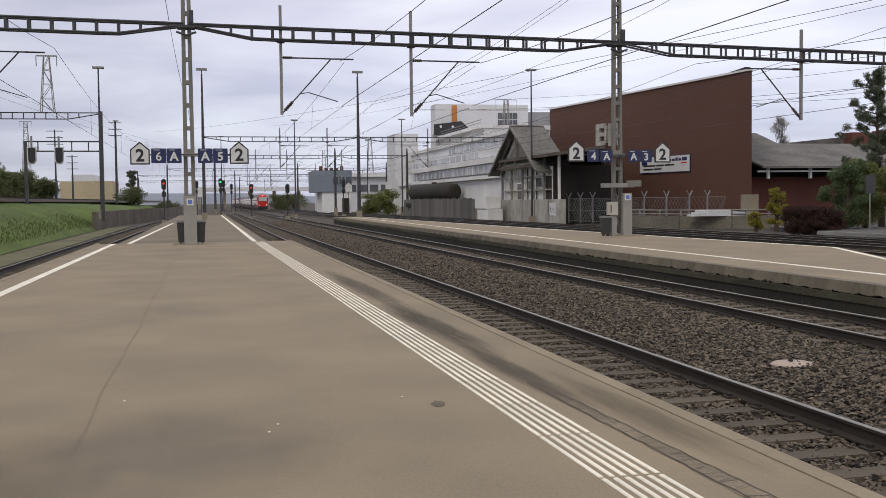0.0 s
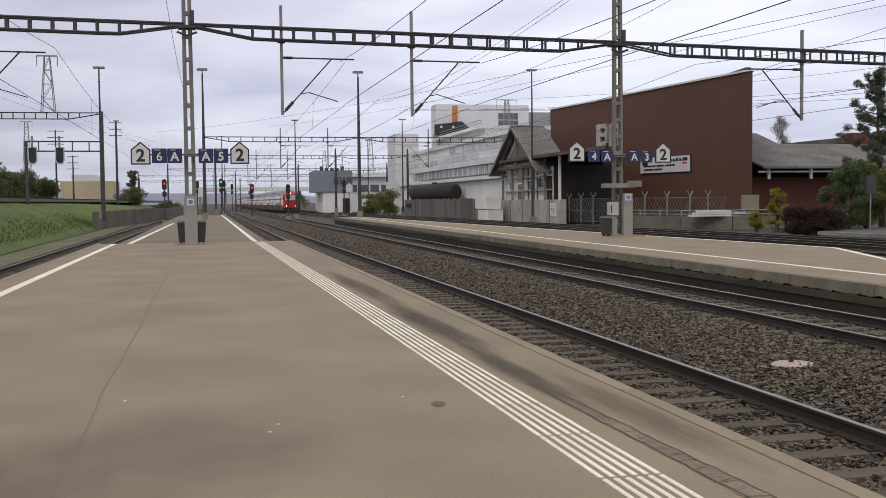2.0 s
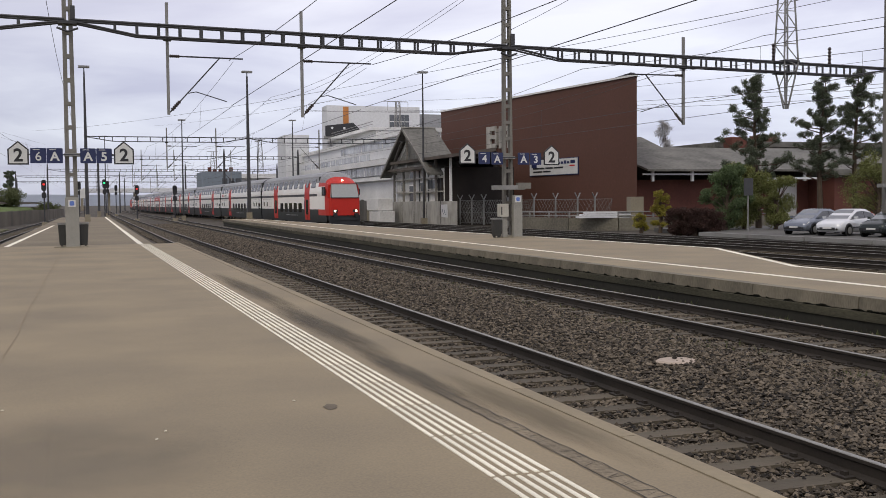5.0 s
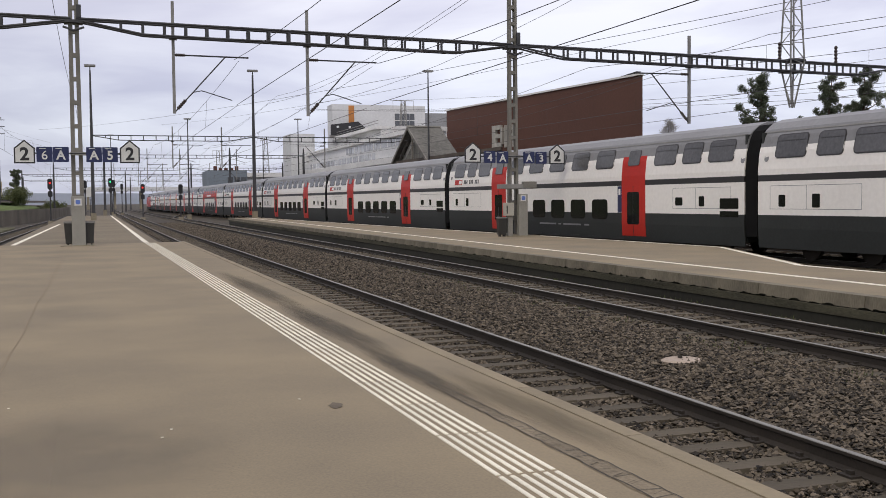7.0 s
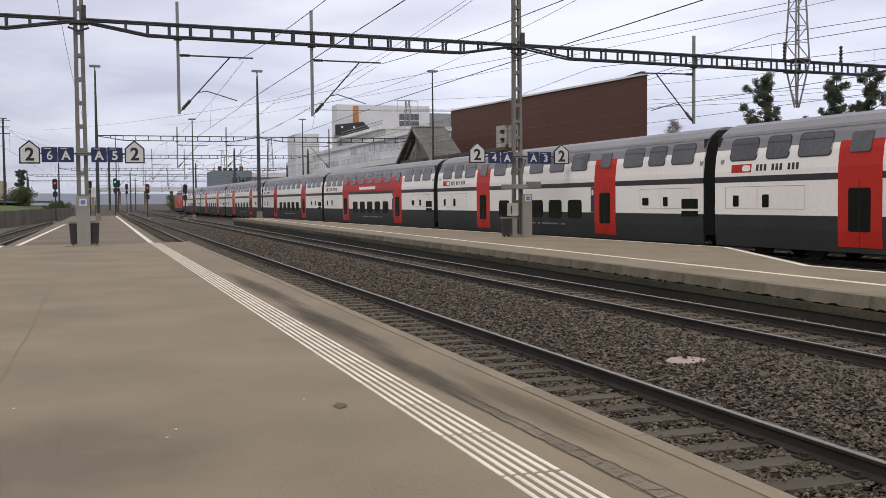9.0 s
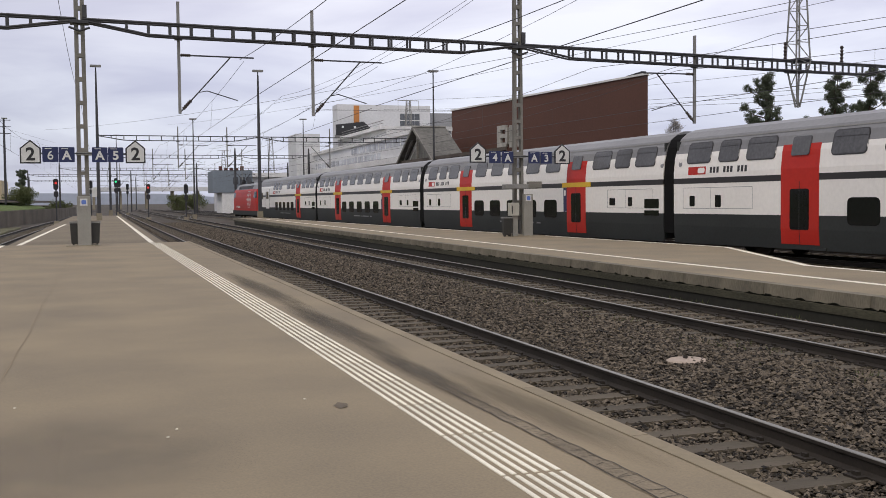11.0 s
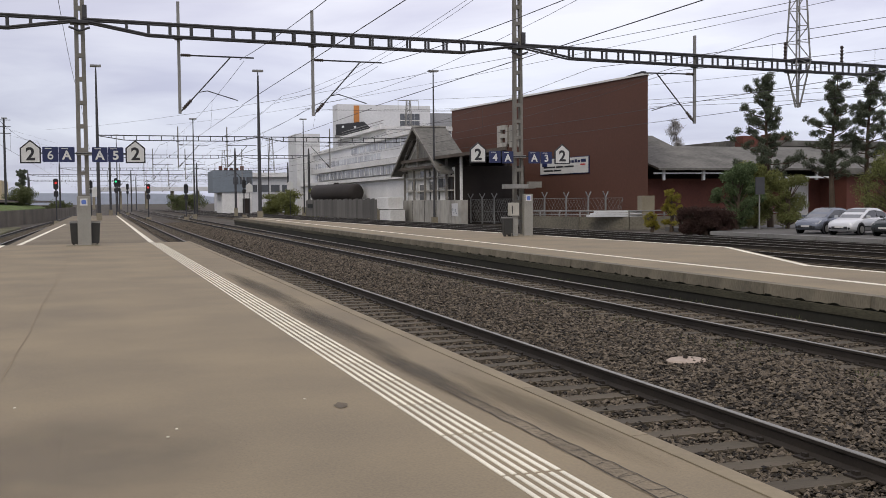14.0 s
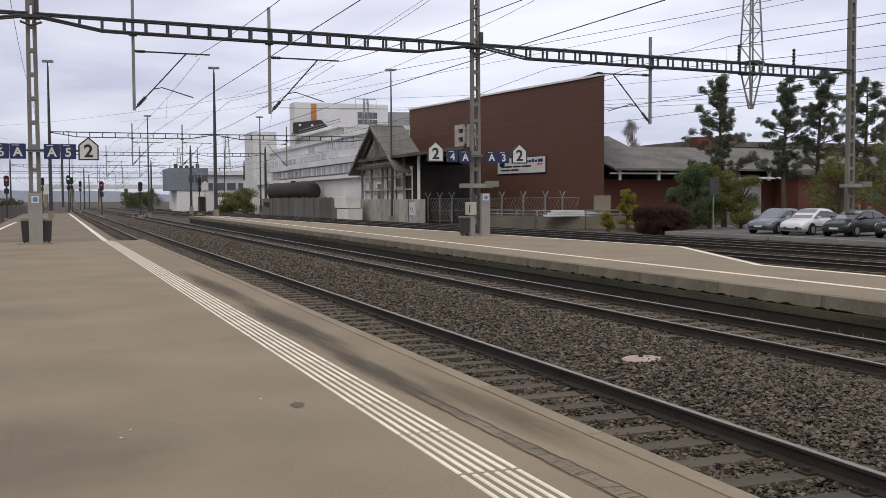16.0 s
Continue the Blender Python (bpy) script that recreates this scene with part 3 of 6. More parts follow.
def truss(parent, xa, xb, za, zb, y, h=0.5, rung=0.85, taper=3.0, material=None, near=True):
    """A flat lattice beam whose chords close up towards its ends."""
    material = material or STEEL_DARK
    n = max(4, int(abs(xb - xa) / rung))

    def at(i):
        f = i / n
        x, z = xa + (xb - xa) * f, za + (zb - za) * f
        d = min(abs(x - xa), abs(xb - x))
        return x, z, h * min(1, 0.12 + d / taper)
    bm = part("beam", Geo().tube([(at(i)[0], y, at(i)[1]) for i in range(n + 1)], 0.055, 6), material, parent)
    low = Geo().tube([(at(i)[0], y, at(i)[1] - at(i)[2]) for i in range(n + 1)], 0.05, 6)
    part("lower_chord", low, material, bm)
    if near:
        t2 = Geo().tube([(at(i)[0], y + 0.45, at(i)[1]) for i in range(n + 1)], 0.05, 6)
        part("rear_chord", Geo().tube([(at(i)[0], y + 0.45, at(i)[1] - at(i)[2]) for i in range(n + 1)], 0.045, 6), material, bm)
        part("rear_chord", t2, material, bm)
    rg = Geo()
    for i in range(1, n):
        x, z, d = at(i)
        if d > h * 0.5:
            if near:
                part("rung", Geo().box(x - 0.05, x + 0.05, y - 0.02, y + 0.02, z - d, z), material, bm)
                part("rung", Geo().box(x - 0.05, x + 0.05, y + 0.43, y + 0.47, z - d, z), material, bm)
            else:
                rg.box(x - 0.045, x + 0.045, y - 0.02, y + 0.02, z - d, z)
    if rg.v:
        tagged(part("far_lattice", rg, material, bm), kind="stuff")
    return bm


def dropper_arm(parent, x, y, z1, z0, s=1, reach=2.9):
    """A hanging post with a cantilever that carries the contact wire; s is the side it reaches to."""
    d = part("drop_post", Geo().box(x - 0.06, x + 0.06, y - 0.06, y + 0.06, z0, z1), STEEL, parent)
    for zc in (z1 - 1.05, z1 - 1.6):
        part("clamp", Geo().box(x - 0.16, x + 0.16, y - 0.1, y + 0.1, zc, zc + 0.1), STEEL_DARK, d)
    zt = z0 + 2.45
    part("top_arm", Geo().tube([(x + s * 0.06, y, zt), (x + s * reach * 1.08, y, zt - 0.02)], 0.035), STEEL_DARK, d)
    part("insulator", Geo().tube([(x + s * (0.08 + 0.04 * i), y, zt) for i in range(11)], [0.045, 0.075] * 5 + [0.045], 8), INSUL, d)
    part("strut", Geo().tube([(x + s * 0.04, y, z0 + 0.08), (x + s * reach * 0.74, y, zt - 0.02)], 0.032), STEEL_DARK, d)
    a, b = Vector((x + s * 0.05, y, z0 + 0.1)), Vector((x + s * reach * 0.74, y, zt))
    part("insulator", Geo().tube([a + (b - a) * (0.04 + 0.016 * i) for i in range(11)], [0.05, 0.085] * 5 + [0.05], 8), INSUL, d)
    p = a + (b - a) * 0.34
    part("steady_arm", Geo().tube([p, p + Vector((s * 0.38, 0, 0.08)), p + Vector((s * 1.65, 0, -0.3))], 0.022), STEEL_DARK, d)
    return d


G1Y = 44.0
gan = thing("catenary_gantry", pose(0, 0, 0), "dark steel lattice portal over the tracks with grey batten masts", "catenary gantry", "gantries")
BZ = lambda x: 9.12 - 0.0145 * x
lattice_mast(gan, -0.64, G1Y, 0.0, 14.0, leg=0.13, step=0.95, fine=True)
lattice_mast(gan, 18.5, G1Y, 0.0, 14.0, leg=0.09, fine=True)
lattice_mast(gan, 40.65, G1Y, -0.6, 14.0, leg=0.09, fine=True)
lattice_mast(gan, -24.0, G1Y, -0.6, 12.0)
for xa, xb in ((-24, -0.74), (-0.54, 18.4), (18.6, 40.55)):
    truss(gan, xa, xb, BZ(xa), BZ(xb), G1Y - 0.25)
for x, s in ((3.27, 1), (8.96, 1), (28.23, -1), (-9.4, 1)):
    dropper_arm(gan, x, G1Y + 0.4, BZ(x) + 1.05, 5.46 - 0.002 * x, s)
for x in (33.3, 36.8):
    part("insulator", Geo().tube([(x, G1Y, BZ(x) + 0.05 + 0.09 * i) for i in range(11)], [0.05, 0.1] * 5 + [0.05], 8), INSUL, gan)
for x in (-0.64, 18.5):
    part("mast_clamp", Geo().box(x - 0.36, x + 0.36, G1Y - 0.35, G1Y + 0.3, BZ(x) - 0.18, BZ(x) - 0.06).tube([(x - 0.4, G1Y - 0.3, BZ(x) - 0.35), (x, G1Y - 0.34, BZ(x) - 0.5), (x + 0.4, G1Y - 0.3, BZ(x) - 0.35)], 0.05)
         .box(x + 0.12, x + 0.3, G1Y - 0.3, G1Y - 0.2, BZ(x) + 0.05, BZ(x) + 0.55), STEEL_DARK, gan)


def tower(parent, x, y, prof, arm=0.0, bar=0.05, step=0.8):
    """A slim lattice tower on a gantry beam; prof holds (width, height) pairs from its foot."""
    for sx in (-1, 1):
        for sy in (-1, 1):
            lg_ = Geo()
            for (wa, za), (wb, zb) in zip(prof, prof[1:]):
                lg_.bar((x + sx * wa / 2, y + sy * wa / 2, za), (x + sx * wb / 2, y + sy * wb / 2, zb), bar)
            part("tower_leg", lg_, STEEL, parent)
    br = Geo()
    for (wa, za), (wb, zb) in zip(prof, prof[1:]):
        n = max(1, int((zb - za) / step))
        for i in range(n):
            z0, z1 = za + (zb - za) * i / n, za + (zb - za) * (i + 1) / n
            a, b = (wa + (wb - wa) * i / n) / 2, (wa + (wb - wa) * (i + 1) / n) / 2
            k = 1 if i % 2 else -1
            for s in (-1, 1):
                br.bar((x - a * k, y + s * a, z0), (x + b * k, y + s * b, z1), bar * 0.6)
                br.bar((x - b, y + s * b, z1), (x + b, y + s * b, z1), bar * 0.6)
    part("tower_bracing", br, STEEL, parent)
    if arm:
        z = prof[-1][1]
        part("tower_arm", Geo().bar((x - arm, y, z), (x + arm, y, z), bar * 1.6).bar((x - arm, y, z), (x - arm, y, z - 0.9), bar).bar((x + arm, y, z), (x + arm, y, z - 0.9), bar), STEEL, parent)


tower(gan, 34.15, G1Y + 0.1, ((0.14, 6.3), (0.82, 8.5), (0.84, 8.75), (0.36, 14.6)), 0.5, 0.065)
for z in (8.66, 8.08):
    part("tower_plate", Geo().box(33.65, 34.65, G1Y - 0.35, G1Y + 0.55, z, z + 0.08), STEEL_DARK, gan)
# far gantries
for y, z, xs, drops in ((111.0, 8.72, (-0.15, 16.4, 34.5), ((7.9, 1), (24.2, -1), (13.0, 1))), (168.0, 9.3, (1.5, 20.9, 33.0), ((8, 1), (13, 1), (22, -1))),
                        (228.0, 9.2, (-8.0, 20.0, 40.0), ((4, 1), (9, 1), (14, 1), (24, -1))), (290.0, 9.5, (-18.0, 8.0, 44.0), ((2, 1), (12, 1), (18, 1))),
                        (360.0, 9.5, (-22.0, 11.5, 48.0), ((0, 1), (10, 1), (20, 1)))):
    fg = thing("catenary_gantry", pose(0, 0, 0), "distant dark steel portal carrying the overhead line", "catenary gantry", "gantries")
    for k, x in enumerate(xs):
        ht = z + (6.6 if (y < 120 and k < 2) else 1.2)
        part("mast", Geo().ring([[(x + sx * w, y + sy * w, zz) for sx, sy in ((-1, -1), (1, -1), (1, 1), (-1, 1))] for w, zz in ((0.19, -0.6), (0.15, z), (0.08, ht))]), STEEL_DARK, fg)
        if y < 180:
            part("mast_foot", Geo().box(x - 0.28, x + 0.28, y - 0.3, y + 0.3, -0.7, 0.7), CONCRETE, fg)
    for xa, xb in zip(xs, xs[1:]):
        truss(fg, xa + 0.1, xb - 0.1, z, z, y, rung=1.2, near=False)
    for x, s in drops:
        dropper_arm(fg, x, y + 0.1, z + 1.0, 5.35, s)

# ---- overhead wires ----
def wire(name, pts, r, label, group="wires"):
    w = thing(name, pose(0, 0, 0), label, "wire", group)
    part("strand", Geo().tube(pts, r, 4), WIRE, w)
    return w


def catenary(f, spans, zc=5.45, zm=6.9, sag=0.9, shift=0.0, dx=0.0):
    """Contact wire, messenger and droppers along a track."""
    t = thing("overhead_line", pose(0, 0, 0), "thin contact wire hung from a sagging messenger", "overhead line", "overhead lines")
    ys = [spans[0] + (spans[-1] - spans[0]) * i / 60 for i in range(61)]
    part("contact_wire", Geo().tube([(f(y) + shift, y, zc) for y in ys], 0.011, 4), WIRE, t)
    mp, dp = [], Geo()
    for a, b in zip(spans, spans[1:]):
        for i in range(10):
            u = i / 10
            y = a + (b - a) * u
            z = zm - sag * 4 * u * (1 - u)
            mp.append((f(y) + dx, y, z))
            if i in (2, 5, 8):
                dp.tube([(f(y) + shift, y, zc), (f(y) + dx, y, z)], 0.006, 4)
    mp.append((f(spans[-1]) + dx, spans[-1], zm))
    part("messenger", Geo().tube(mp, 0.011, 4), WIRE, t)
    tagged(part("dropper", dp, WIRE, t), kind="stuff")


SP = [-20, 44.4, 111, 168, 228, 290, 360]


def near_span(name, p, e, sag):
    """A wire from its support p to the next one behind the camera."""
    p, e = Vector(p), Vector(e)
    part(name, Geo().tube([p + (e - p) * (k / 16) - Vector((0, 0, sag * 4 * (k / 16) * (1 - k / 16))) for k in range(17)], 0.013, 4), WIRE, nl)


SP_FAR = SP[1:]
catenary(lambda y: 5.89, SP_FAR, 5.83, 7.75, 0.7, dx=0.1)
catenary(lambda y: 11.6, SP_FAR, 5.83, 7.7, 0.7, dx=0.3)
nl = thing("overhead_line", pose(0, 0, 0), "dark contact wires and messengers over the near tracks", "overhead line", "overhead lines")
near_span("contact_wire", (5.86, 44.4, 5.86), (6.42, -20, 5.8), 0.0)
near_span("messenger", (5.8, 44.4, 7.79), (5.65, -20, 7.79), 1.0)
near_span("contact_wire", (11.8, 44.4, 5.95), (12.26, -20, 5.6), 0.0)
near_span("messenger", (12.13, 44.4, 7.84), (10.7, -20, 7.8), 1.05)
catenary(line3, SP, 5.6, 8.0, 1.2)
catenary(lambda y: line3(y) + 4.6, SP, 5.6, 8.0, 1.2)
catenary(lambda y: -5.9, SP, 5.45, 8.1, 1.2)
for i, (x0, x1, z0, z1) in enumerate(((-2.0, -1.5, 13.6, 11.5), (19.5, 17.2, 12.6, 12.2), (20.5, 18.0, 13.6, 12.9), (26.5, 20.0, 12.9, 12.0), (34.2, 32, 10.1, 10.4))):
    pts = []
    for k, (ya, yb) in enumerate(((-20, 45.2), (45.2, 111), (111, 200))):
        for j in range(9):
            u = j / 8
            y = ya + (yb - ya) * u
            s = (y + 20) / 220
            pts.append((x0 + (x1 - x0) * s, y, z0 + (z1 - z0) * s - 1.1 * 4 * u * (1 - u)))
    wire("feeder_wire", pts, 0.014, "thin dark feeder wire strung between the masts", "feeder wires")

# ---- platform signs, cabinets and bins ----
def text_at(x, y, z):
    return Matrix.Translation((x, y, z)) @ Euler((radians(90), 0, 0)).to_matrix().to_4x4()


def blue_sign(x, z, text, size=0.6):
    x = x * 0.9735
    t = thing("track_sign", pose(x, G1Y - 0.42, z), "square dark blue sign with a white " + ("track number" if text.isdigit() else "sector letter"), "sign", "track signs")
    h = size / 2
    part("panel", Geo().prism(rounded(-h, h, -h, h, 0.03), 'y', -0.04, 0.04), SIGN_BLUE, t)
    letters(text, 0.82 * size, SIGN_WHITE, t, text_at(0, -0.046, -0.045), "character")
    part("small_bar", Geo().box(-0.2, 0.05, -0.044, -0.04, h - 0.075, h - 0.05), SIGN_WHITE, t)
    return t


def house_sign(x, z, text="2"):
    x = x * 0.9735
    t = thing("stop_sign", pose(x, G1Y - 0.42, z), "white house-shaped board with black edge and numeral two", "sign", "stop boards")
    part("panel", Geo().prism([(-0.39, -0.38), (0.39, -0.38), (0.39, 0.23), (0, 0.56), (-0.39, 0.23)], 'y', -0.03, 0.03), BLACK, t)
    part("face", Geo().prism([(-0.335, -0.325), (0.335, -0.325), (0.335, 0.205), (0, 0.49), (-0.335, 0.205)], 'y', -0.036, -0.03), SIGN_WHITE, t)
    letters(text, 0.7, BLACK, t, text_at(0, -0.04, -0.03), "character")
    return t


def rail_bar(x0, x1, z):
    t = thing("sign_bracket", pose(0, 0, 0), "grey steel tube carrying hanging signs", "bracket", "sign brackets")
    part("tube", Geo().tube([(x0, G1Y - 0.34, z), (x1, G1Y - 0.34, z)], 0.035, 6), STEEL_DARK, t)
    part("clamp", Geo().box((x0 + x1) / 2 - 0.3, (x0 + x1) / 2 + 0.3, G1Y - 0.36, G1Y + 0.18, z - 0.06, z + 0.06), STEEL, t)


SZ = 3.67
house_sign(-2.66, SZ + 0.02)
blue_sign(-1.90, SZ, "6")
blue_sign(-1.27, SZ, "A")
blue_sign(0.02, SZ, "A")
blue_sign(0.65, SZ, "5")
house_sign(1.44, SZ + 0.04)
rail_bar(-2.92, 1.75, SZ + 0.05)
SZ2 = 3.67
house_sign(16.8, SZ2 + 0.1)
blue_sign(17.65, SZ2 - 0.01, "4", 0.55)
blue_sign(18.3, SZ2 - 0.03, "A", 0.55)
blue_sign(19.66, SZ2 - 0.03, "A", 0.55)
blue_sign(20.29, SZ2 - 0.04, "3", 0.55)
house_sign(21.13, SZ2 + 0.05)
rail_bar(16.1, 20.8, SZ2 + 0.02)
CAB = mat("cabinet_grey", (0.30, 0.29, 0.255), 0.7, scale=3, var=0.2)
PALE = mat("pale_box", (0.44, 0.42, 0.36), 0.6, scale=3, var=0.12)
BLUE_DOT = mat("sticker_blue", (0.12, 0.2, 0.55), 0.5, scale=3, var=0.1)
for x, big in ((-0.64, False), (18.5, True)):
    c = thing("mast_cladding", pose(x + (0.3 if big else 0), G1Y - 0.42, 0), "grey sheet-steel cover round the mast foot with a small notice", "mast cover", "mast covers")
    w = 0.26 if not big else 0.22
    hgt = 2.0 if not big else 1.95
    part("cover", Geo().box(-w, w, -0.12, 0.12, 0.0, hgt), CAB, c, bevel=0.015)
    part("notice", Geo().box(-0.14, 0.14, -0.128, -0.121, 1.62, 1.9), SIGN_WHITE, c)
    part("notice_symbol", Geo().prism(rounded(-0.09, 0.09, 1.67, 1.85, 0.05), 'y', -0.134, -0.128), BLUE_DOT, c)
    part("foot", Geo().box(-0.7 if not big else -0.85, 0.6 if not big else 0.75, -0.35, 0.5, -0.01, 0.03), CONCRETE, c)


def bin_at(x, y, w=0.36, h=0.98, wide=True):
    b = thing("litter_bin", pose(x, y, 0.0), "dark steel litter bin with flared rim on the platform", "bin", "litter bins")
    part("body", Geo().ring([[(sx * k, sy * k * 0.8, z) for sx, sy in ((-1, -1), (1, -1), (1, 1), (-1, 1))] for k, z in ((w * 0.8, 0.08), (w, h * 0.93))]), BIN, b, bevel=0.02)
    part("rim", Geo().ring([[(sx * k, sy * k * 0.8, z) for sx, sy in ((-1, -1), (1, -1), (1, 1), (-1, 1))] for k, z in ((w * 1.05, h * 0.93), (w * 1.05, h), (w * 0.9, h), (w * 0.88, h * 0.9))], cap=False), STEEL, b)
    for s in (-1, 1):
        part("foot", Geo().box(s * w * 0.5 - 0.03, s * w * 0.5 + 0.03, -0.1, 0.1, 0, 0.09), BIN, b)


bin_at(-0.93, G1Y - 0.2, 0.27)
bin_at(-0.3, G1Y - 0.2, 0.27)
bin_at(17.75, G1Y - 0.45, 0.22, 0.9)
bx = thing("switch_box", pose(18.0, G1Y - 0.4, 1.0), "pale metal switch box fixed to the mast", "switch box")
part("box", Geo().box(-0.12, 0.32, -0.16, 0.16, -0.05, 0.55), PALE, bx, bevel=0.015)
part("post", Geo().box(0.05, 0.3, -0.05, 0.05, -1.0, -0.05), CAB, bx)
part("slot", Geo().box(-0.05, 0.0, -0.168, -0.16, 0.05, 0.42), BLACK, bx)
for x in (18.5, 40.65):
    tr = thing("mast_platform", pose(x - 0.05, G1Y - 0.45, 2.3), "grey steel tray fixed across the mast", "tray", "mast trays")
    part("tray", Geo().box(-0.85, 0.65, -0.22, 0.22, -0.1, 0.1), STEEL, tr, bevel=0.01)
    part("plate", Geo().box(0.3, 0.95, -0.25, 0.0, -0.06, 0.22), MAST, tr)


# ---- the double-deck train ----
CAR = 26.8


def side_x(z):
    """Half width of the coach body at height z over the rail."""
    pts = [(0.35, 1.33), (1.0, 1.38), (2.9, 1.385), (3.45, 1.33), (3.95, 1.20), (4.2, 1.06), (4.42, 0.78), (4.55, 0.4), (4.6, 0.0)]
    for (za, xa), (zb, xb) in zip(pts, pts[1:]):
        if za <= z <= zb:
            return xa + (xb - xa) * (z - za) / (zb - za)
    return 0.0


def skin(zs, y0, y1, out=0.0, sides=(-1, 1), thick=0.05):
    """A strip of the body's side between heights zs, from y0 to y1."""
    g = Geo()
    for s in sides:
        outer = [(s * (side_x(z) + out), z) for z in zs]
        inner = [(s * (side_x(z) + out - thick), z) for z in reversed(zs)]
        e = Geo().prism(outer + inner, 'y', y0, y1)
        g.each.append(e)
        g.add(e.v, e.f)
    return g


def window(y0, y1, z0, z1, r=0.12, out=0.012, sides=(-1, 1)):
    """A rounded pane lying on the leaning side."""
    g = Geo()
    for s in sides:
        pts = rounded(y0, y1, z0, z1, r)
        e = Geo().ring([[(s * (side_x(z) + o), y, z) for y, z in pts] for o in (-0.03, out)])
        g.each.append(e)
        g.add(e.v, e.f)
    return g


UPPER = [(0.93, 2.3), (2.75, 3.85), (4.3, 5.68), (8.68, 10.05), (10.77, 12.14), (12.86, 14.23), (14.95, 16.32), (17.04, 18.41), (20.95, 22.35), (22.8, 23.85), (24.35, 25.7)]
LOWER = [9.7, 11.55, 13.4, 15.25, 17.1]


def bogie(parent, y):
    b = part("bogie", Geo().box(-1.12, 1.12, y - 1.7, y + 1.7, 0.45, 0.72), TRAIN_DARK, parent)
    for dy in (-1.25, 1.25):
        w = Geo()
        for s in (-0.75, 0.75):
            w.tube([(s - 0.07, y + dy, 0.46), (s + 0.07, y + dy, 0.46)], 0.46, 16)
        w.tube([(-0.75, y + dy, 0.46), (0.75, y + dy, 0.46)], 0.08, 8)
        part("wheelset", w, RAIL, b)


def coach(label, red_band=False, yellow=False, first_front=False, next_loco=False, copy_of=None):
    """A double-deck coach; local y runs from its leading end (0) to its trailing end."""
    c = thing("double_deck_coach", pose(0, 0, 0), label, "train coach", "train")
    c.scale = (TS, TS, TS)
    y0 = 3.3 if first_front else 0.3
    y1 = CAR - 0.3
    part("skirt", skin([0.36, 1.0, 1.43], y0, y1), TRAIN_DARK, c, "dark grey skirt")
    part("side_panel", skin([1.43, 2.0, 2.52], y0, y1), TRAIN_WHITE, c, "off-white lower side")
    part("stripe", skin([2.52, 2.72], y0, y1, 0.004), TRAIN_STRIPE, c, "dark brown waist stripe")
    part("side_panel", skin([2.72, 2.9, 3.45, 3.63], y0, y1), TRAIN_WHITE, c, "off-white upper side")
    roof = [(-side_x(z), z) for z in (3.63, 3.8, 3.95, 4.08, 4.2, 4.32, 4.42, 4.5, 4.55)] + [(side_x(z), z) for z in (4.55, 4.5, 4.42, 4.32, 4.2, 4.08, 3.95, 3.8, 3.63)]
    part("roof", Geo().prism(roof, 'y', y0, y1), TRAIN_GREY, c, "grey roof")
    part("gutter", skin([4.09, 4.13], y0, y1, 0.018), STEEL, c)
    for ye in (y0 + 0.02, y1 - 0.12):
        part("end_wall", Geo().box(-1.25, 1.25, ye, ye + 0.1, 0.5, 4.1), TRAIN_DARK, c)
    part("floor_frame", Geo().box(-1.2, 1.2, y0 + 0.1, y1 - 0.1, 0.5, 1.2), TRAIN_DARK, c)
    for yy, on in ((CAR - 0.05, not next_loco),):
        if on:
            gg = Geo().prism([(-side_x(z) + 0.005, z) for z in (0.7, 1.4, 2.9, 3.4, 3.9, 4.2, 4.4)] + [(side_x(z) - 0.005, z) for z in (4.4, 4.2, 3.9, 3.4, 2.9, 1.4, 0.7)], 'y', CAR - 0.24, CAR + 0.34)
            part("gangway_bellows", gg, RUBBER, c)
    for ua, ub in UPPER[:5] + [(14.54, 15.87), (16.34, 17.28), (17.73, 18.64)] if next_loco else UPPER:
        if first_front and ub < 4:
            continue
        fr = part("window_frame", window(ua - 0.035, ub + 0.035, 3.235, 4.005, 0.15, 0.014), TRAIN_STRIPE, c)
        part("window", window(ua, ub, 3.27, 3.97, 0.13, 0.02), GLASS_GREY, fr)
        part("vent_bar", window(ua + 0.06, ub - 0.06, 3.78, 3.8, 0.008, 0.024), TRAIN_STRIPE, fr)
    for u in ([9.55, 11.65, 13.7, 15.8, 17.88] if yellow and not next_loco else LOWER):
        part("window", window(u - 0.63, u + 0.63, 1.16, 1.98, 0.17), GLASS, c)
    for ua in (0.42, 26.12):
        if (first_front and ua < 4) or (next_loco and ua > 20):
            continue
        part("end_grille", window(ua - 0.1, ua + 0.1, 3.15, 3.95, 0.09, 0.012), TRAIN_GREY, c)
    # vestibule openings at the coach ends: small windows and grilles
    small = [(0.6, 1.6, 1.62, 1.98), (2.5, 2.8, 1.7, 2.06), (3.8, 4.24, 1.73, 2.03), (23.68, 24.0, 1.68, 2.1), (25.2, 25.5, 1.7, 2.08)]
    if first_front:
        small = small[3:]
    if next_loco:
        small = small[:3]
    for a, b, za, zb in small:
        part("small_window", window(a, b, za, zb, 0.04), GLASS, c)
    if not first_front:
        part("grille", window(0.6, 1.6, 1.34, 1.54, 0.02), GLASS, c)
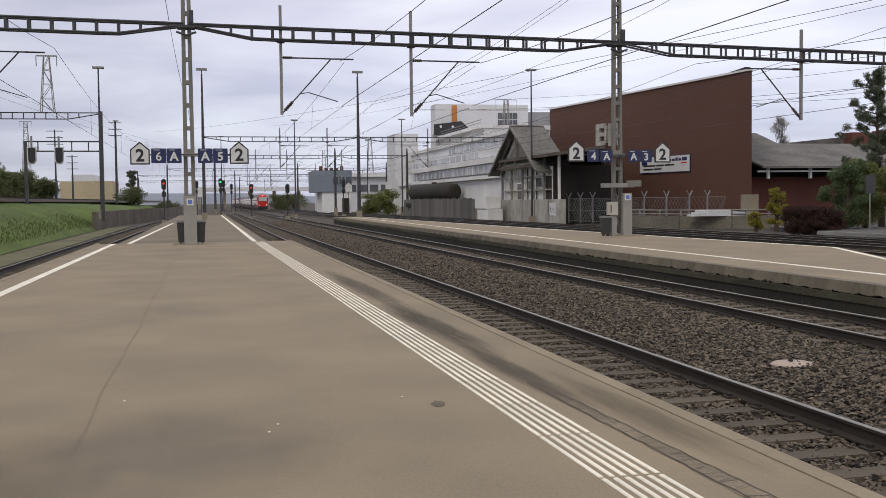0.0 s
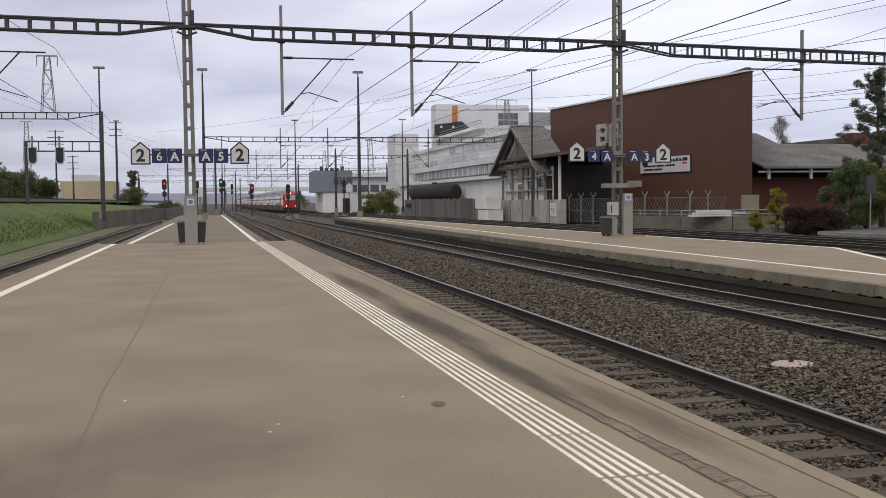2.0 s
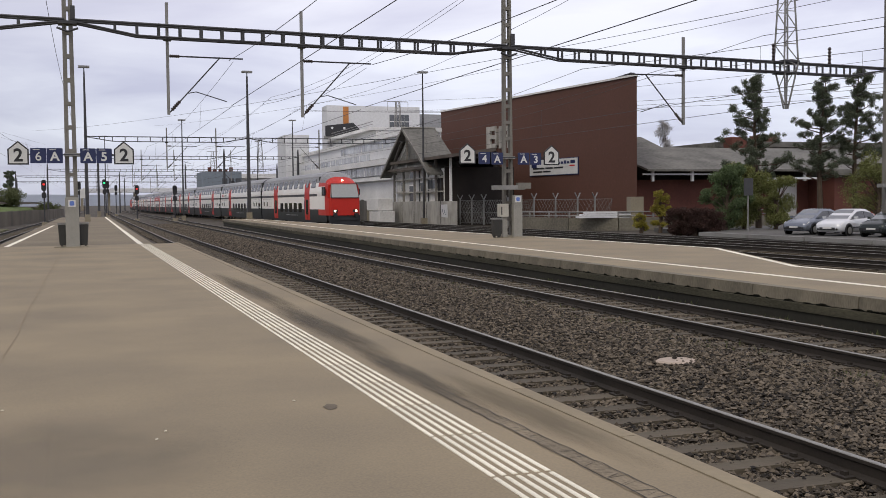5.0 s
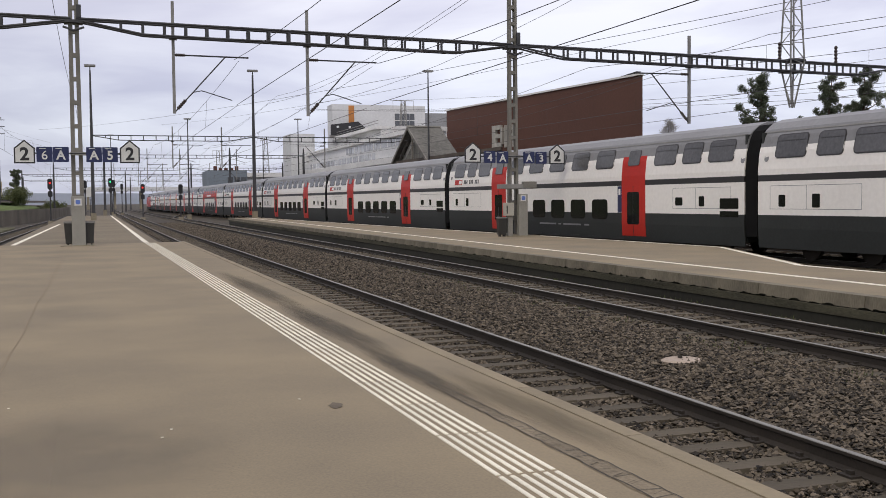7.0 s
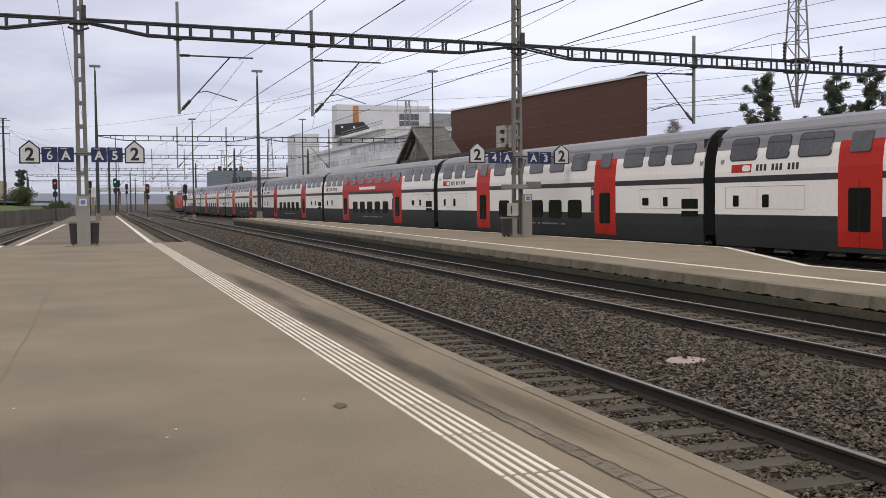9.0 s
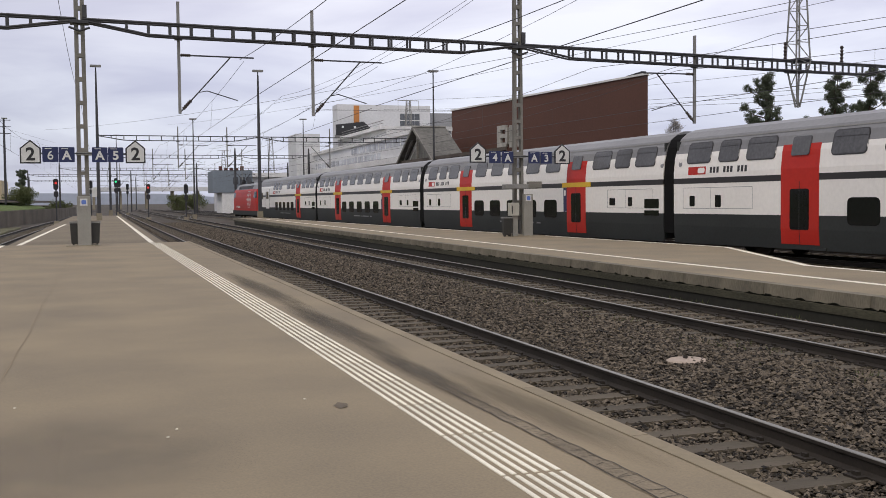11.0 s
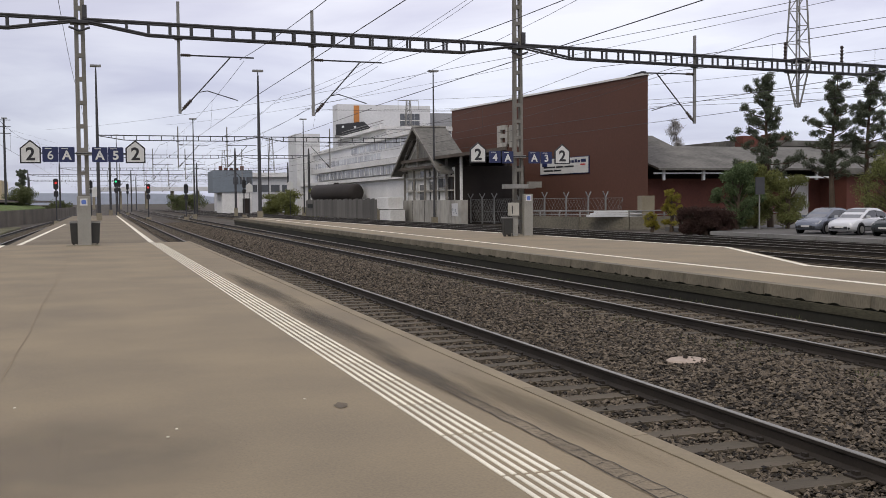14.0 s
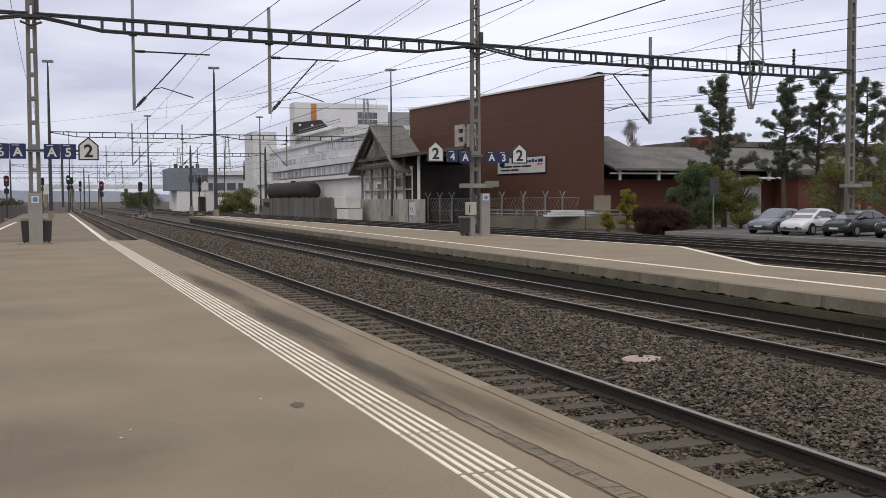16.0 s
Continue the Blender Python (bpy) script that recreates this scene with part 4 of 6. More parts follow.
    for a in ((6.25,) if next_loco else (6.25, 18.9)):
        d = part("door", skin([0.52, 1.0, 2.9, 3.45, 3.66], a, a + 1.7, 0.012), TRAIN_RED, c, "red sliding door")
        part("door_window", window(a + 0.42, a + 1.28, 0.98, 2.26, 0.08, 0.02), GLASS, d)
        part("door_seam", skin([0.52, 1.0, 2.5], a + 0.84, a + 0.86, 0.02), TRAIN_STRIPE, d)
        part("upper_pane", window(a + 0.45, a + 1.25, 3.3, 3.9, 0.08, 0.05), GLASS_GREY, d)
        if a < 10:
            cp = part("class_panel", skin([1.44, 2.0, 2.5], a + 1.72, a + 2.02, 0.006), SIGN_BLUE, d, "blue class panel")
            part("class_mark", skin([2.16, 2.2, 2.4], a + 1.8, a + 1.94, 0.012), TRAIN_WHITE, cp)
        if yellow:
            part("class_band", skin([2.53, 2.73], a - 0.45, a + 2.1, 0.024), YELLOW, d, "yellow first-class band")
    if red_band:
        part("red_band", skin([2.72, 2.9, 3.45, 3.64], 7.9, 18.95, 0.006), TRAIN_RED, c, "red painted dining band")
        part("band_lettering", skin([2.85, 3.05], 12.0, 16.0, 0.012), TRAIN_WHITE, c)
    if not first_front and not next_loco:
        # emblem and lettering, as plain shapes
        e = part("emblem", skin([2.84, 3.12], 24.56, 25.6, 0.006), TRAIN_RED, c)
        part("emblem_mark", window(24.62, 25.02, 2.88, 3.08, 0.08, 0.012), TRAIN_WHITE, e)
        for k in range(11):
            if k not in (3, 7):
                part("lettering_bar", skin([2.88, 3.09], 22.3 + 0.19 * k, 22.42 + 0.19 * k, 0.006), TRAIN_STRIPE, c)
    if next_loco:
        part("service_door", skin([1.3, 1.5, 2.9, 3.3], 20.85, 22.65, 0.012), TRAIN_WHITE, c, "off-white service door")
        part("service_door_frame", skin([1.28, 1.5, 2.9, 3.32], 20.79, 20.85, 0.014), TRAIN_STRIPE, c)
        part("service_door_frame", skin([1.28, 1.5, 2.9, 3.32], 22.65, 22.71, 0.014), TRAIN_STRIPE, c)
        part("window", window(21.25, 22.3, 2.35, 3.1, 0.08, 0.03), GLASS, c)
        part("window", window(24.4, 25.65, 2.3, 3.0, 0.12, 0.02), GLASS, c)
        e = part("emblem", skin([2.84, 3.12], 17.62, 18.65, 0.006), TRAIN_RED, c)
        part("emblem_mark", window(17.68, 18.08, 2.88, 3.08, 0.08, 0.012), TRAIN_WHITE, e)
        for k in range(11):
            if k not in (3, 7):
                part("lettering_bar", skin([2.88, 3.09], 15.32 + 0.2 * k, 15.45 + 0.2 * k, 0.006), TRAIN_STRIPE, c)
    for ya, yb in ((1.0, 4.4), (22.0, 25.9)):
        if (first_front and ya < 3) or (next_loco and ya > 20):
            continue
        for z in (1.62, 2.36):
            part("hatch_joint", skin([z, z + 0.014], ya, yb, 0.003), TRAIN_GREY, c)
        for yy in (ya, (ya + yb) / 2 + 0.3, yb):
            part("hatch_joint", skin([1.62, 2.36], yy, yy + 0.014, 0.003), TRAIN_GREY, c)
    rr = random.Random(3)
    eq = Geo()
    for k in range(7):
        y = 7.8 + k * 1.8
        eq.box(-1.36, 1.36, y, y + rr.uniform(0.6, 1.5), 0.36, 0.44)
    for k, (ya, yb) in enumerate(((10.6, 11.0), (11.3, 12.9), (13.1, 13.35), (13.6, 15.2))):
        part("skirt_lettering_bar", skin([0.86, 0.93], ya, yb, 0.006), TRAIN_GREY, c)
    part("underfloor_gear", eq, TRAIN_DARK, c)
    for y in (3.4 if not first_front else 4.4, CAR - 3.4):
        bogie(c, y)
    if first_front:
        cab_front(c)
    return c


def cab_front(c):
    """The rounded red cab at the leading end."""
    def sec(y, zs, k, drop=0.0):
        zz = [z - (z - 2.0) * drop if z > 2.0 else z for z in zs]
        return [(-side_x(z) * k, y, w) for z, w in zip(zs, zz)] + [(side_x(z) * k, y, w) for z, w in zip(reversed(zs), reversed(zz))]
    zs = [0.95, 1.4, 2.0, 2.6, 3.0, 3.45, 3.66]
    part("cab_shell", Geo().ring([sec(3.4, zs, 1.0), sec(2.2, zs, 1.0, 0.02), sec(1.1, zs, 0.985, 0.06), sec(0.55, zs, 0.95, 0.13)]), TRAIN_RED, c, "red driving cab")
    lowz = [0.95, 1.3, 1.7, 2.1, 2.4]
    part("nose", Geo().ring([sec(0.9, lowz, 0.985), sec(0.35, lowz, 0.93), sec(0.05, lowz, 0.84)]), TRAIN_RED, c)
    rz_ = (3.6, 3.8, 3.95, 4.2, 4.42, 4.55)
    part("cab_roof", Geo().ring([[(-side_x(z) * w, y, b + (z - 3.6) * k) for z in rz_] + [(side_x(z) * w, y, b + (z - 3.6) * k) for z in reversed(rz_)]
                                 for y, b, k, w in ((3.5, 3.6, 1.0, 1.0), (2.4, 3.58, 0.9, 1.0), (1.5, 3.5, 0.62, 0.97))]), TRAIN_GREY, c, "grey cab roof")
    part("cab_brow", Geo().ring([[(-side_x(z) * w, y, b + (z - 3.6) * k) for z in rz_] + [(side_x(z) * w, y, b + (z - 3.6) * k) for z in reversed(rz_)]
                                 for y, b, k, w in ((1.5, 3.5, 0.61, 0.965), (0.95, 3.44, 0.34, 0.94), (0.5, 3.38, 0.08, 0.9))]), TRAIN_RED, c, "red brow over the windscreen")
    # the glass is coloured pale to carry the sky's reflection
    part("windscreen", Geo().ring([[(-1.12, 0.0, 2.4), (1.12, 0.0, 2.4), (1.04, 0.40, 3.45), (-1.04, 0.40, 3.45)],
                                   [(-1.12, 0.5, 2.4), (1.12, 0.5, 2.4), (1.04, 0.9, 3.45), (-1.04, 0.9, 3.45)]]), mat("sky_pale_windscreen", (0.34, 0.35, 0.34), 0.12, scale=1, var=0.1), c)
    part("windscreen_frame", Geo().tube([(-1.15, 0.02, 2.36), (1.15, 0.02, 2.36), (1.07, 0.42, 3.49), (-1.07, 0.42, 3.49), (-1.15, 0.02, 2.36)], 0.04, 6), BLACK, c)
    part("buffer_beam", Geo().box(-1.25, 1.25, 0.12, 1.6, 0.55, 0.98), BLACK, c)
    part("snow_plough", Geo().prism([(-1.2, 0.18), (1.2, 0.18), (1.3, 0.6), (-1.3, 0.6)], 'y', 0.2, 0.5), BLACK, c)
    part("cab_skirt", skin([0.42, 0.95], 0.8, 3.4), TRAIN_DARK, c)
    part("side_white", skin([1.43, 2.0, 2.9, 3.3], 1.25, 3.6, 0.012), TRAIN_WHITE, c, "off-white cab side")
    for s in (-1, 1):
        l = part("headlight", Geo().box(s * 0.82 - 0.2, s * 0.82 + 0.2, 0.0, 0.12, 1.2, 1.42), BLACK, c)
        part("lens", Geo().tube([(s * 0.88, -0.03, 1.31), (s * 0.88, 0.02, 1.31)], 0.09, 10), LAMP_WHITE, l, "lit headlight")
        part("buffer", Geo().tube([(s * 0.88, -0.25, 1.0), (s * 0.88, 0.2, 1.0)], 0.16, 10), BLACK, c)
        part("mirror", Geo().box(s * 1.38 - 0.12 * (s < 0), s * 1.38 + 0.12 * (s > 0), 0.9, 1.15, 2.6, 3.1), BLACK, c)
        part("cab_side_window", Geo().box(s * 1.37 - 0.03, s * 1.37 + 0.03, 1.2, 2.1, 2.55, 3.25), GLASS, c)
    part("top_lamp", Geo().tube([(0, 0.75, 3.78), (0, 1.1, 3.78)], 0.07, 10), LAMP_WHITE, c)


def locomotive():
    c = thing("electric_locomotive", pose(0, 0, 0), "red electric locomotive with grey roof at the train's tail", "locomotive", "train")
    c.scale = (TS, TS, TS)

    LW = [(1.0, 1.44), (2.0, 1.47), (2.6, 1.46), (3.1, 1.38), (3.5, 1.28)]

    def sec(y, k, zk=1.0, lean=0.0):
        p = [(w * k, y + lean * (z - 1.0), 1.0 + (z - 1.0) * zk) for z, w in LW]
        return [(-a, b, d) for a, b, d in p] + list(reversed(p))
    body = Geo().ring([sec(0.25, 0.80, 0.98, 0.42), sec(0.8, 0.93, 1.0, 0.26), sec(1.6, 1.0), sec(16.9, 1.0), sec(17.7, 0.93, 1.0, -0.26), sec(18.25, 0.80, 0.98, -0.42)])
    part("body", body, TRAIN_RED, c, "red body shell", smooth=False)
    ribs = Geo()
    for i in range(17):
        z = 1.25 + i * 0.125
        w = 1.455 if z < 2.7 else 1.455 - (z - 2.7) * 0.19
        for s in (-1, 1):
            ribs.box(s * w - 0.02, s * w + 0.02, 3.2, 15.3, z, z + 0.035)
    part("side_ribs", ribs, TRAIN_RED, c, "fine horizontal ribs")
    part("underframe", Geo().prism([(-1.42, 0.45), (1.42, 0.45), (1.45, 1.02), (-1.45, 1.02)], 'y', 0.5, 18.0), TRAIN_DARK, c, bevel=0.05)
    rf = [(-1.26, 3.49), (-1.1, 3.95), (-0.75, 4.2), (0.75, 4.2), (1.1, 3.95), (1.26, 3.49)]
    part("roof", Geo().ring([[(x * 0.96, 1.6 if z < 3.6 else 2.6, z) for x, z in rf], [(x, 3.4, z) for x, z in rf], [(x, 15.0, z) for x, z in rf], [(x * 0.96, 16.9 if z < 3.6 else 15.9, z) for x, z in rf]]), TRAIN_GREY, c, "grey roof hood")
    for k in range(10):
        y = 4.4 + k * 1.0
        for s in (-1, 1):
            part("roof_grille", Geo().ring([[(s * (1.25 + o), y, 3.56), (s * (1.25 + o), y + 0.85, 3.56), (s * (1.12 + o), y + 0.85, 3.93), (s * (1.12 + o), y, 3.93)] for o in (-0.05, 0.015)]), STEEL_DARK, c)
    for y, s2 in ((0.9, 1), (17.6, -1)):
        part("windscreen", Geo().ring([[(x, y + s2 * (-0.25 + 0.36 * (z - 2.4)) + o, z) for x, z in ((-1.05, 2.45), (1.05, 2.45), (0.95, 3.3), (-0.95, 3.3))] for o in (-0.06 * s2, 0.3 * s2)]), GLASS, c)
        for s in (-1, 1):
            for pane in (((0.72, 2.5, 1.463), (1.9, 2.5, 1.463), (1.9, 3.2, 1.362), (0.72, 3.2, 1.362)), ((0.32, 2.5, 1.375), (0.69, 2.5, 1.45), (0.69, 3.2, 1.355), (0.55, 3.2, 1.32))):
                part("side_window", Geo().ring([[(s * (wz + o), y + s2 * ya, z) for ya, z, wz in pane] for o in (-0.1, 0.03)]), GLASS, c)
            part("buffer", Geo().tube([(s * 0.88, y - s2 * 1.1, 1.0), (s * 0.88, y - s2 * 0.4, 1.0)], 0.2, 10), BLACK, c)
            part("tail_lamp", Geo().tube([(s * 0.85, y - s2 * 0.65, 1.35), (s * 0.85, y - s2 * 0.4, 1.35)], 0.11, 10), GLASS, c)
        part("snow_plough", Geo().box(-1.2, 1.2, y - s2 * 0.5 - 0.1, y - s2 * 0.5 + 0.1, 0.2, 0.8), BLACK, c)
    # striped emblem on each side, as plain bars
    for s in (-1, 1):
        em = part("emblem", Geo().box(s * 1.475 - 0.004, s * 1.475 + 0.004, 5.8, 6.0, 1.4, 1.42), SIGN_WHITE, c, "white striped emblem")
        for i in range(13):
            z = 1.38 + 0.15 * i
            half = 1.55 - 0.13 * abs(i - 6)
            bar = Geo()
            segs = [(-half, half)] if abs(i - 6) < 2 else [(-half, -half + 0.5), (-0.28, 0.28), (half - 0.5, half)]
            w = 1.478 if z < 2.7 else 1.478 - (z - 2.7) * 0.19
            for a, b in segs:
                part("emblem_bar", Geo().box(s * w - 0.004, s * w + 0.006, 5.9 + a, 5.9 + b, z, z + 0.07), SIGN_WHITE, em)
        for k in range(11):
            if k not in (3, 7):
                part("lettering_bar", Geo().box(s * 1.478 - 0.004, s * 1.478 + 0.006, 12.25 + 0.245 * k, 12.42 + 0.245 * k, 1.3, 1.54), SIGN_WHITE, c)
    for y in (4.2, 14.3):
        bogie(c, y)
    pg = part("pantograph", Geo().box(-0.9, 0.9, 14.6, 16.0, 4.22, 4.3), STEEL_DARK, c, "raised black pantograph")
    part("lower_arm", Geo().tube([(0, 14.8, 4.3), (0, 16.2, 4.85)], 0.05), BLACK, pg)
    part("upper_arm", Geo().tube([(0, 16.2, 4.85), (-0.25, 14.9, 5.5)], 0.04).tube([(0, 16.2, 4.85), (0.25, 14.9, 5.5)], 0.04), BLACK, pg)
    part("collector", Geo().tube([(-0.95, 14.9, 5.4), (-0.7, 14.9, 5.52), (0.7, 14.9, 5.52), (0.95, 14.9, 5.4)], 0.035), BLACK, pg)
    part("roof_gear", Geo().tube([(0.3, 3.5, 4.45), (0.3, 13.0, 4.45)], 0.03).box(-0.5, 0.5, 2.9, 4.2, 4.2, 4.45).box(-0.4, 0.3, 12.2, 13.4, 4.2, 4.5), STEEL_DARK, c)
    return c


COACH_LABEL = "white double-deck train coach with grey roof and red doors"
train = [coach("white double-deck driving trailer with a red cab and lit headlights", first_front=True)]
mid = coach(COACH_LABEL)
train.append(mid)
for i in range(2, 10):
    if i == 5:
        train.append(coach("double-deck dining coach with a red band along the upper deck", red_band=True))
    elif i == 7:
        yel = coach("white double-deck first-class coach with yellow bands over red doors", yellow=True)
        train.append(yel)
    elif i == 8:
        train.append(copy_thing(yel, pose(0, 0, 0)))
    elif i == 9:
        train.append(coach("white double-deck coach with a service door beside the locomotive", yellow=True, next_loco=True))
    else:
        train.append(copy_thing(mid, pose(0, 0, 0)))
train.append(locomotive())
OFFS = [TS * 26.85 * i for i in range(11)]


def track_pose(y_lead, length):
    """A vehicle standing on the through track with its leading end at y_lead."""
    ya, yb = y_lead + 0.17 * length, y_lead + 0.83 * length
    xa, xb = line3(ya), line3(yb)
    k = (xb - xa) / (yb - ya)
    return pose(xa - k * 0.17 * length, y_lead, RAIL_Z - 0.06, 0, 0, -math.degrees(math.atan(k)))


SPEED, FRONT0 = 39.01 * TS, 274.9 * TS


def motions():
    for v, o in zip(train, OFFS):
        rows = []
        for i in range(33):
            t = 0.5 * i
            rows.append((t, track_pose(FRONT0 - SPEED * t + o, TS * (18.5 if v is train[-1] else CAR))))
        walk(v, rows)


# ---- surroundings: materials ----
GRASS = mat("spring_grass", (0.092, 0.135, 0.02), 0.95, scale=0.6, var=0.35, bump=0.06, bump_scale=6, fine=12)
GRASS_DRY = mat("dry_verge", (0.13, 0.125, 0.06), 0.95, scale=0.8, var=0.35, bump=0.05, bump_scale=6)
BRICK_RED = mat("rust_brown_cladding", (0.108, 0.047, 0.031), 0.75, scale=0.5, var=0.12, bump=0.004, bump_scale=30)
CLAD_LINE = mat("cladding_joint", (0.112, 0.0488, 0.0293), 0.8, scale=0.6, var=0.12)
RENDER_WHITE = mat("dirty_white_render", (0.76, 0.755, 0.735), 0.85, scale=0.5, var=0.16)
RENDER_GREY = mat("grey_panel", (0.66, 0.665, 0.67), 0.8, scale=0.3, var=0.12)
GREY_BLUE = mat("blue_grey_panel", (0.20, 0.235, 0.27), 0.7, scale=0.4, var=0.12)
WALL_OLD = mat("stained_plaster", (0.52, 0.505, 0.46), 0.9, scale=0.9, var=0.3, fine=1.6, bump=0.01, bump_scale=8)
ROOF_TILE = mat("grey_green_roof", (0.15, 0.145, 0.128), 0.9, scale=1.2, var=0.35, fine=3, bump=0.02, bump_scale=6)
# timber, its colour lowered to hold the shade under canopy and roofs
TIMBER_SHADE = mat("timber_and_shade", (0.028, 0.022, 0.018), 0.85, scale=2, var=0.3)
SHED_RED = mat("red_brown_boards", (0.13, 0.042, 0.028), 0.8, scale=0.8, var=0.25)
GLASS_BLDG = mat("window_glass", (0.10, 0.107, 0.118), 0.15, scale=0.5, var=0.3)
BARK = mat("pine_bark", (0.09, 0.065, 0.045), 0.95, scale=4, var=0.3, bump=0.02)
NEEDLE = island(mat("pine_needles", (0.135, 0.155, 0.105), 0.85, scale=2, var=0.35, spec=0.2), 0.6)
LEAF = island(mat("spring_leaves", (0.215, 0.23, 0.085), 0.85, scale=2, var=0.4, spec=0.2), 0.6)
EVERGREEN = island(mat("evergreen_leaves", (0.14, 0.19, 0.09), 0.85, scale=2, var=0.4, spec=0.2), 0.6)
LEAF_YELLOW = island(mat("yellow_blossom", (0.30, 0.26, 0.04), 0.8, scale=2, var=0.3), 0.6)
HEDGE_RED = island(mat("dark_red_hedge", (0.075, 0.04, 0.032), 0.85, scale=2, var=0.35), 0.6)
TWIG = mat("bare_twigs", (0.36, 0.345, 0.33), 0.9, scale=2, var=0.2)
for m_ in (NEEDLE, LEAF, EVERGREEN, LEAF_YELLOW, HEDGE_RED):
    foliage(m_)
ROAD = mat("road_asphalt", (0.12, 0.115, 0.105), 0.9, scale=0.6, var=0.2, bump=0.003, bump_scale=80)
TANK = mat("tank_brown", (0.032, 0.026, 0.022), 0.75, scale=1, var=0.3)
CAR_SILVER = mat("car_silver_paint", (0.72, 0.73, 0.75), 0.25, 0.2, scale=1, var=0.05)
CAR_BLUE = mat("car_blue_grey_paint", (0.22, 0.24, 0.28), 0.22, 0.4, scale=1, var=0.05)
CAR_DARK = mat("car_dark_green_paint", (0.03, 0.038, 0.036), 0.25, 0.3, scale=1, var=0.05)
CAR_RED = mat("car_red_paint", (0.5, 0.02, 0.02), 0.3, scale=1, var=0.05)
LEAF_FAR = island(mat("distant_foliage", (0.125, 0.14, 0.066), 0.9, scale=2, var=0.25, spec=0.1), 0.5)
HAZE = mat("far_hills", (0.42, 0.46, 0.54), 1.0, scale=0.01, var=0.1)

# ---- left: grass bank, retaining wall, upper line ----
bank = Geo()
rb = random.Random(12)
rows = []
for i in range(38):
    y = -20 + i * 6.5
    foot = -9.1 - (0.9 if y > 60 else 0.9 * max(0, y) / 60)
    sec = [(foot, -0.72), (foot - 0.6, -0.35), (foot - 2.2, 0.55), (foot - 4.0, 1.35), (foot - 5.6, 1.85), (foot - 7.5, 2.05), (foot - 40, 2.05)]
    if y > 108:
        sec = [(foot - 0.5, -0.7), (foot - 0.5, 0.9), (foot - 2.0, 1.3), (foot - 4.0, 1.6), (foot - 5.6, 1.9), (foot - 7.5, 2.05), (foot - 60, 2.05)]
    rows.append([(x + rb.uniform(-0.12, 0.12), y, z + (rb.uniform(-0.07, 0.07) if 0 < k < 6 else 0)) for k, (x, z) in enumerate(sec)])
for a, b in zip(rows, rows[1:]):
    for k in range(6):
        bank.add([a[k], a[k + 1], b[k + 1], b[k]], [(0, 1, 2, 3)])
setting("grass_bank", bank, GRASS, "bright green grass bank beside the track", "embankment", smooth=True)
blades = Geo()
for i in range(9000):
    y = 26 + 90 * rb.random() ** 1.3
    k = rb.random()
    foot = -9.1 - min(0.9, 0.9 * y / 60)
    x = foot - 0.5 - 5.5 * k
    z = -0.35 + 2.2 * min(1, k * 1.05) ** 0.85
    h, a, w = rb.uniform(0.08, 0.22), rb.uniform(0, 3.14), rb.uniform(0.02, 0.05)
    blades.add([(x - w * math.cos(a), y - w * math.sin(a), z - 0.05), (x + w * math.cos(a), y + w * math.sin(a), z - 0.05), (x + rb.uniform(-0.06, 0.06), y + rb.uniform(-0.06, 0.06), z + h)], [(0, 1, 2)])
tagged(part("grass_blades", blades, island(mat("grass_blades", (0.085, 0.125, 0.025), 0.9, scale=2, var=0.35), 0.6)), "tufts of fresh green grass", "grass", "", "stuff")
rw = Geo().sweep([(-10.2, 100, 0), (-9.7, 120, 0), (-8.0, 145, 0), (-6.3, 170, 0), (-5.0, 220, 0)], [(-0.2, -0.75), (0.2, -0.75), (0.2, 1.0), (-0.2, 1.0)])
setting("retaining_wall", rw, mat("stained_wall_concrete", (0.13, 0.113, 0.085), 0.92, scale=0.8, var=0.35, bump=0.01, bump_scale=10), "dark concrete retaining wall at the end of the bank", "wall")
setting("verge", Geo().box(-9.3, -7.6, -20, 110, -0.75, -0.62), GRASS_DRY, "strip of dry weeds beside the track", "verge")
ut = thing("upper_track", pose(0, 0, 0), "dark track on top of the grass bank", "railway track", "tracks", "structure")
part("ballast_bed", Geo().sweep([(-17.3, -10, 0), (-17.6, 60, 0), (-16.5, 140, 0), (-12, 260, 0)], [(-1.6, 2.0), (1.6, 2.0), (1.2, 2.28), (-1.2, 2.28)]), BALLAST, ut)
for s in (-0.75, 0.75):
    part("rail", Geo().sweep([(-17.3 + s, -10, 2.42), (-17.6 + s, 60, 2.42), (-16.5 + s, 140, 2.42), (-12 + s, 260, 2.42)], RAIL_FOOT), RAIL, ut)

# ---- lamps, signals, pylons ----
def lamp_post(x, y, z0, z1, label="slim dark floodlight mast with a flat twin lamp head", n=1):
    t = thing("floodlight_mast", pose(x, y, z0), label, "lamp post", "floodlight masts")
    h = z1 - z0
    part("pole", Geo().tube([(0, 0, 0), (0, 0, h * 0.6), (0, 0, h)], [0.13, 0.1, 0.06], 8), STEEL_DARK, t)
    part("foot", Geo().box(-0.28, 0.28, -0.28, 0.28, -0.2, 0.6), CONCRETE, t)
    hd = part("lamp_head", Geo().box(-0.5, 0.5, -0.3, 0.3, h - 0.03, h + 0.12), STEEL, t)
    part("lens", Geo().box(-0.45, -0.05, -0.25, 0.25, h - 0.05, h - 0.03).box(0.05, 0.45, -0.25, 0.25, h - 0.05, h - 0.03), SIGN_WHITE, hd)
    return t


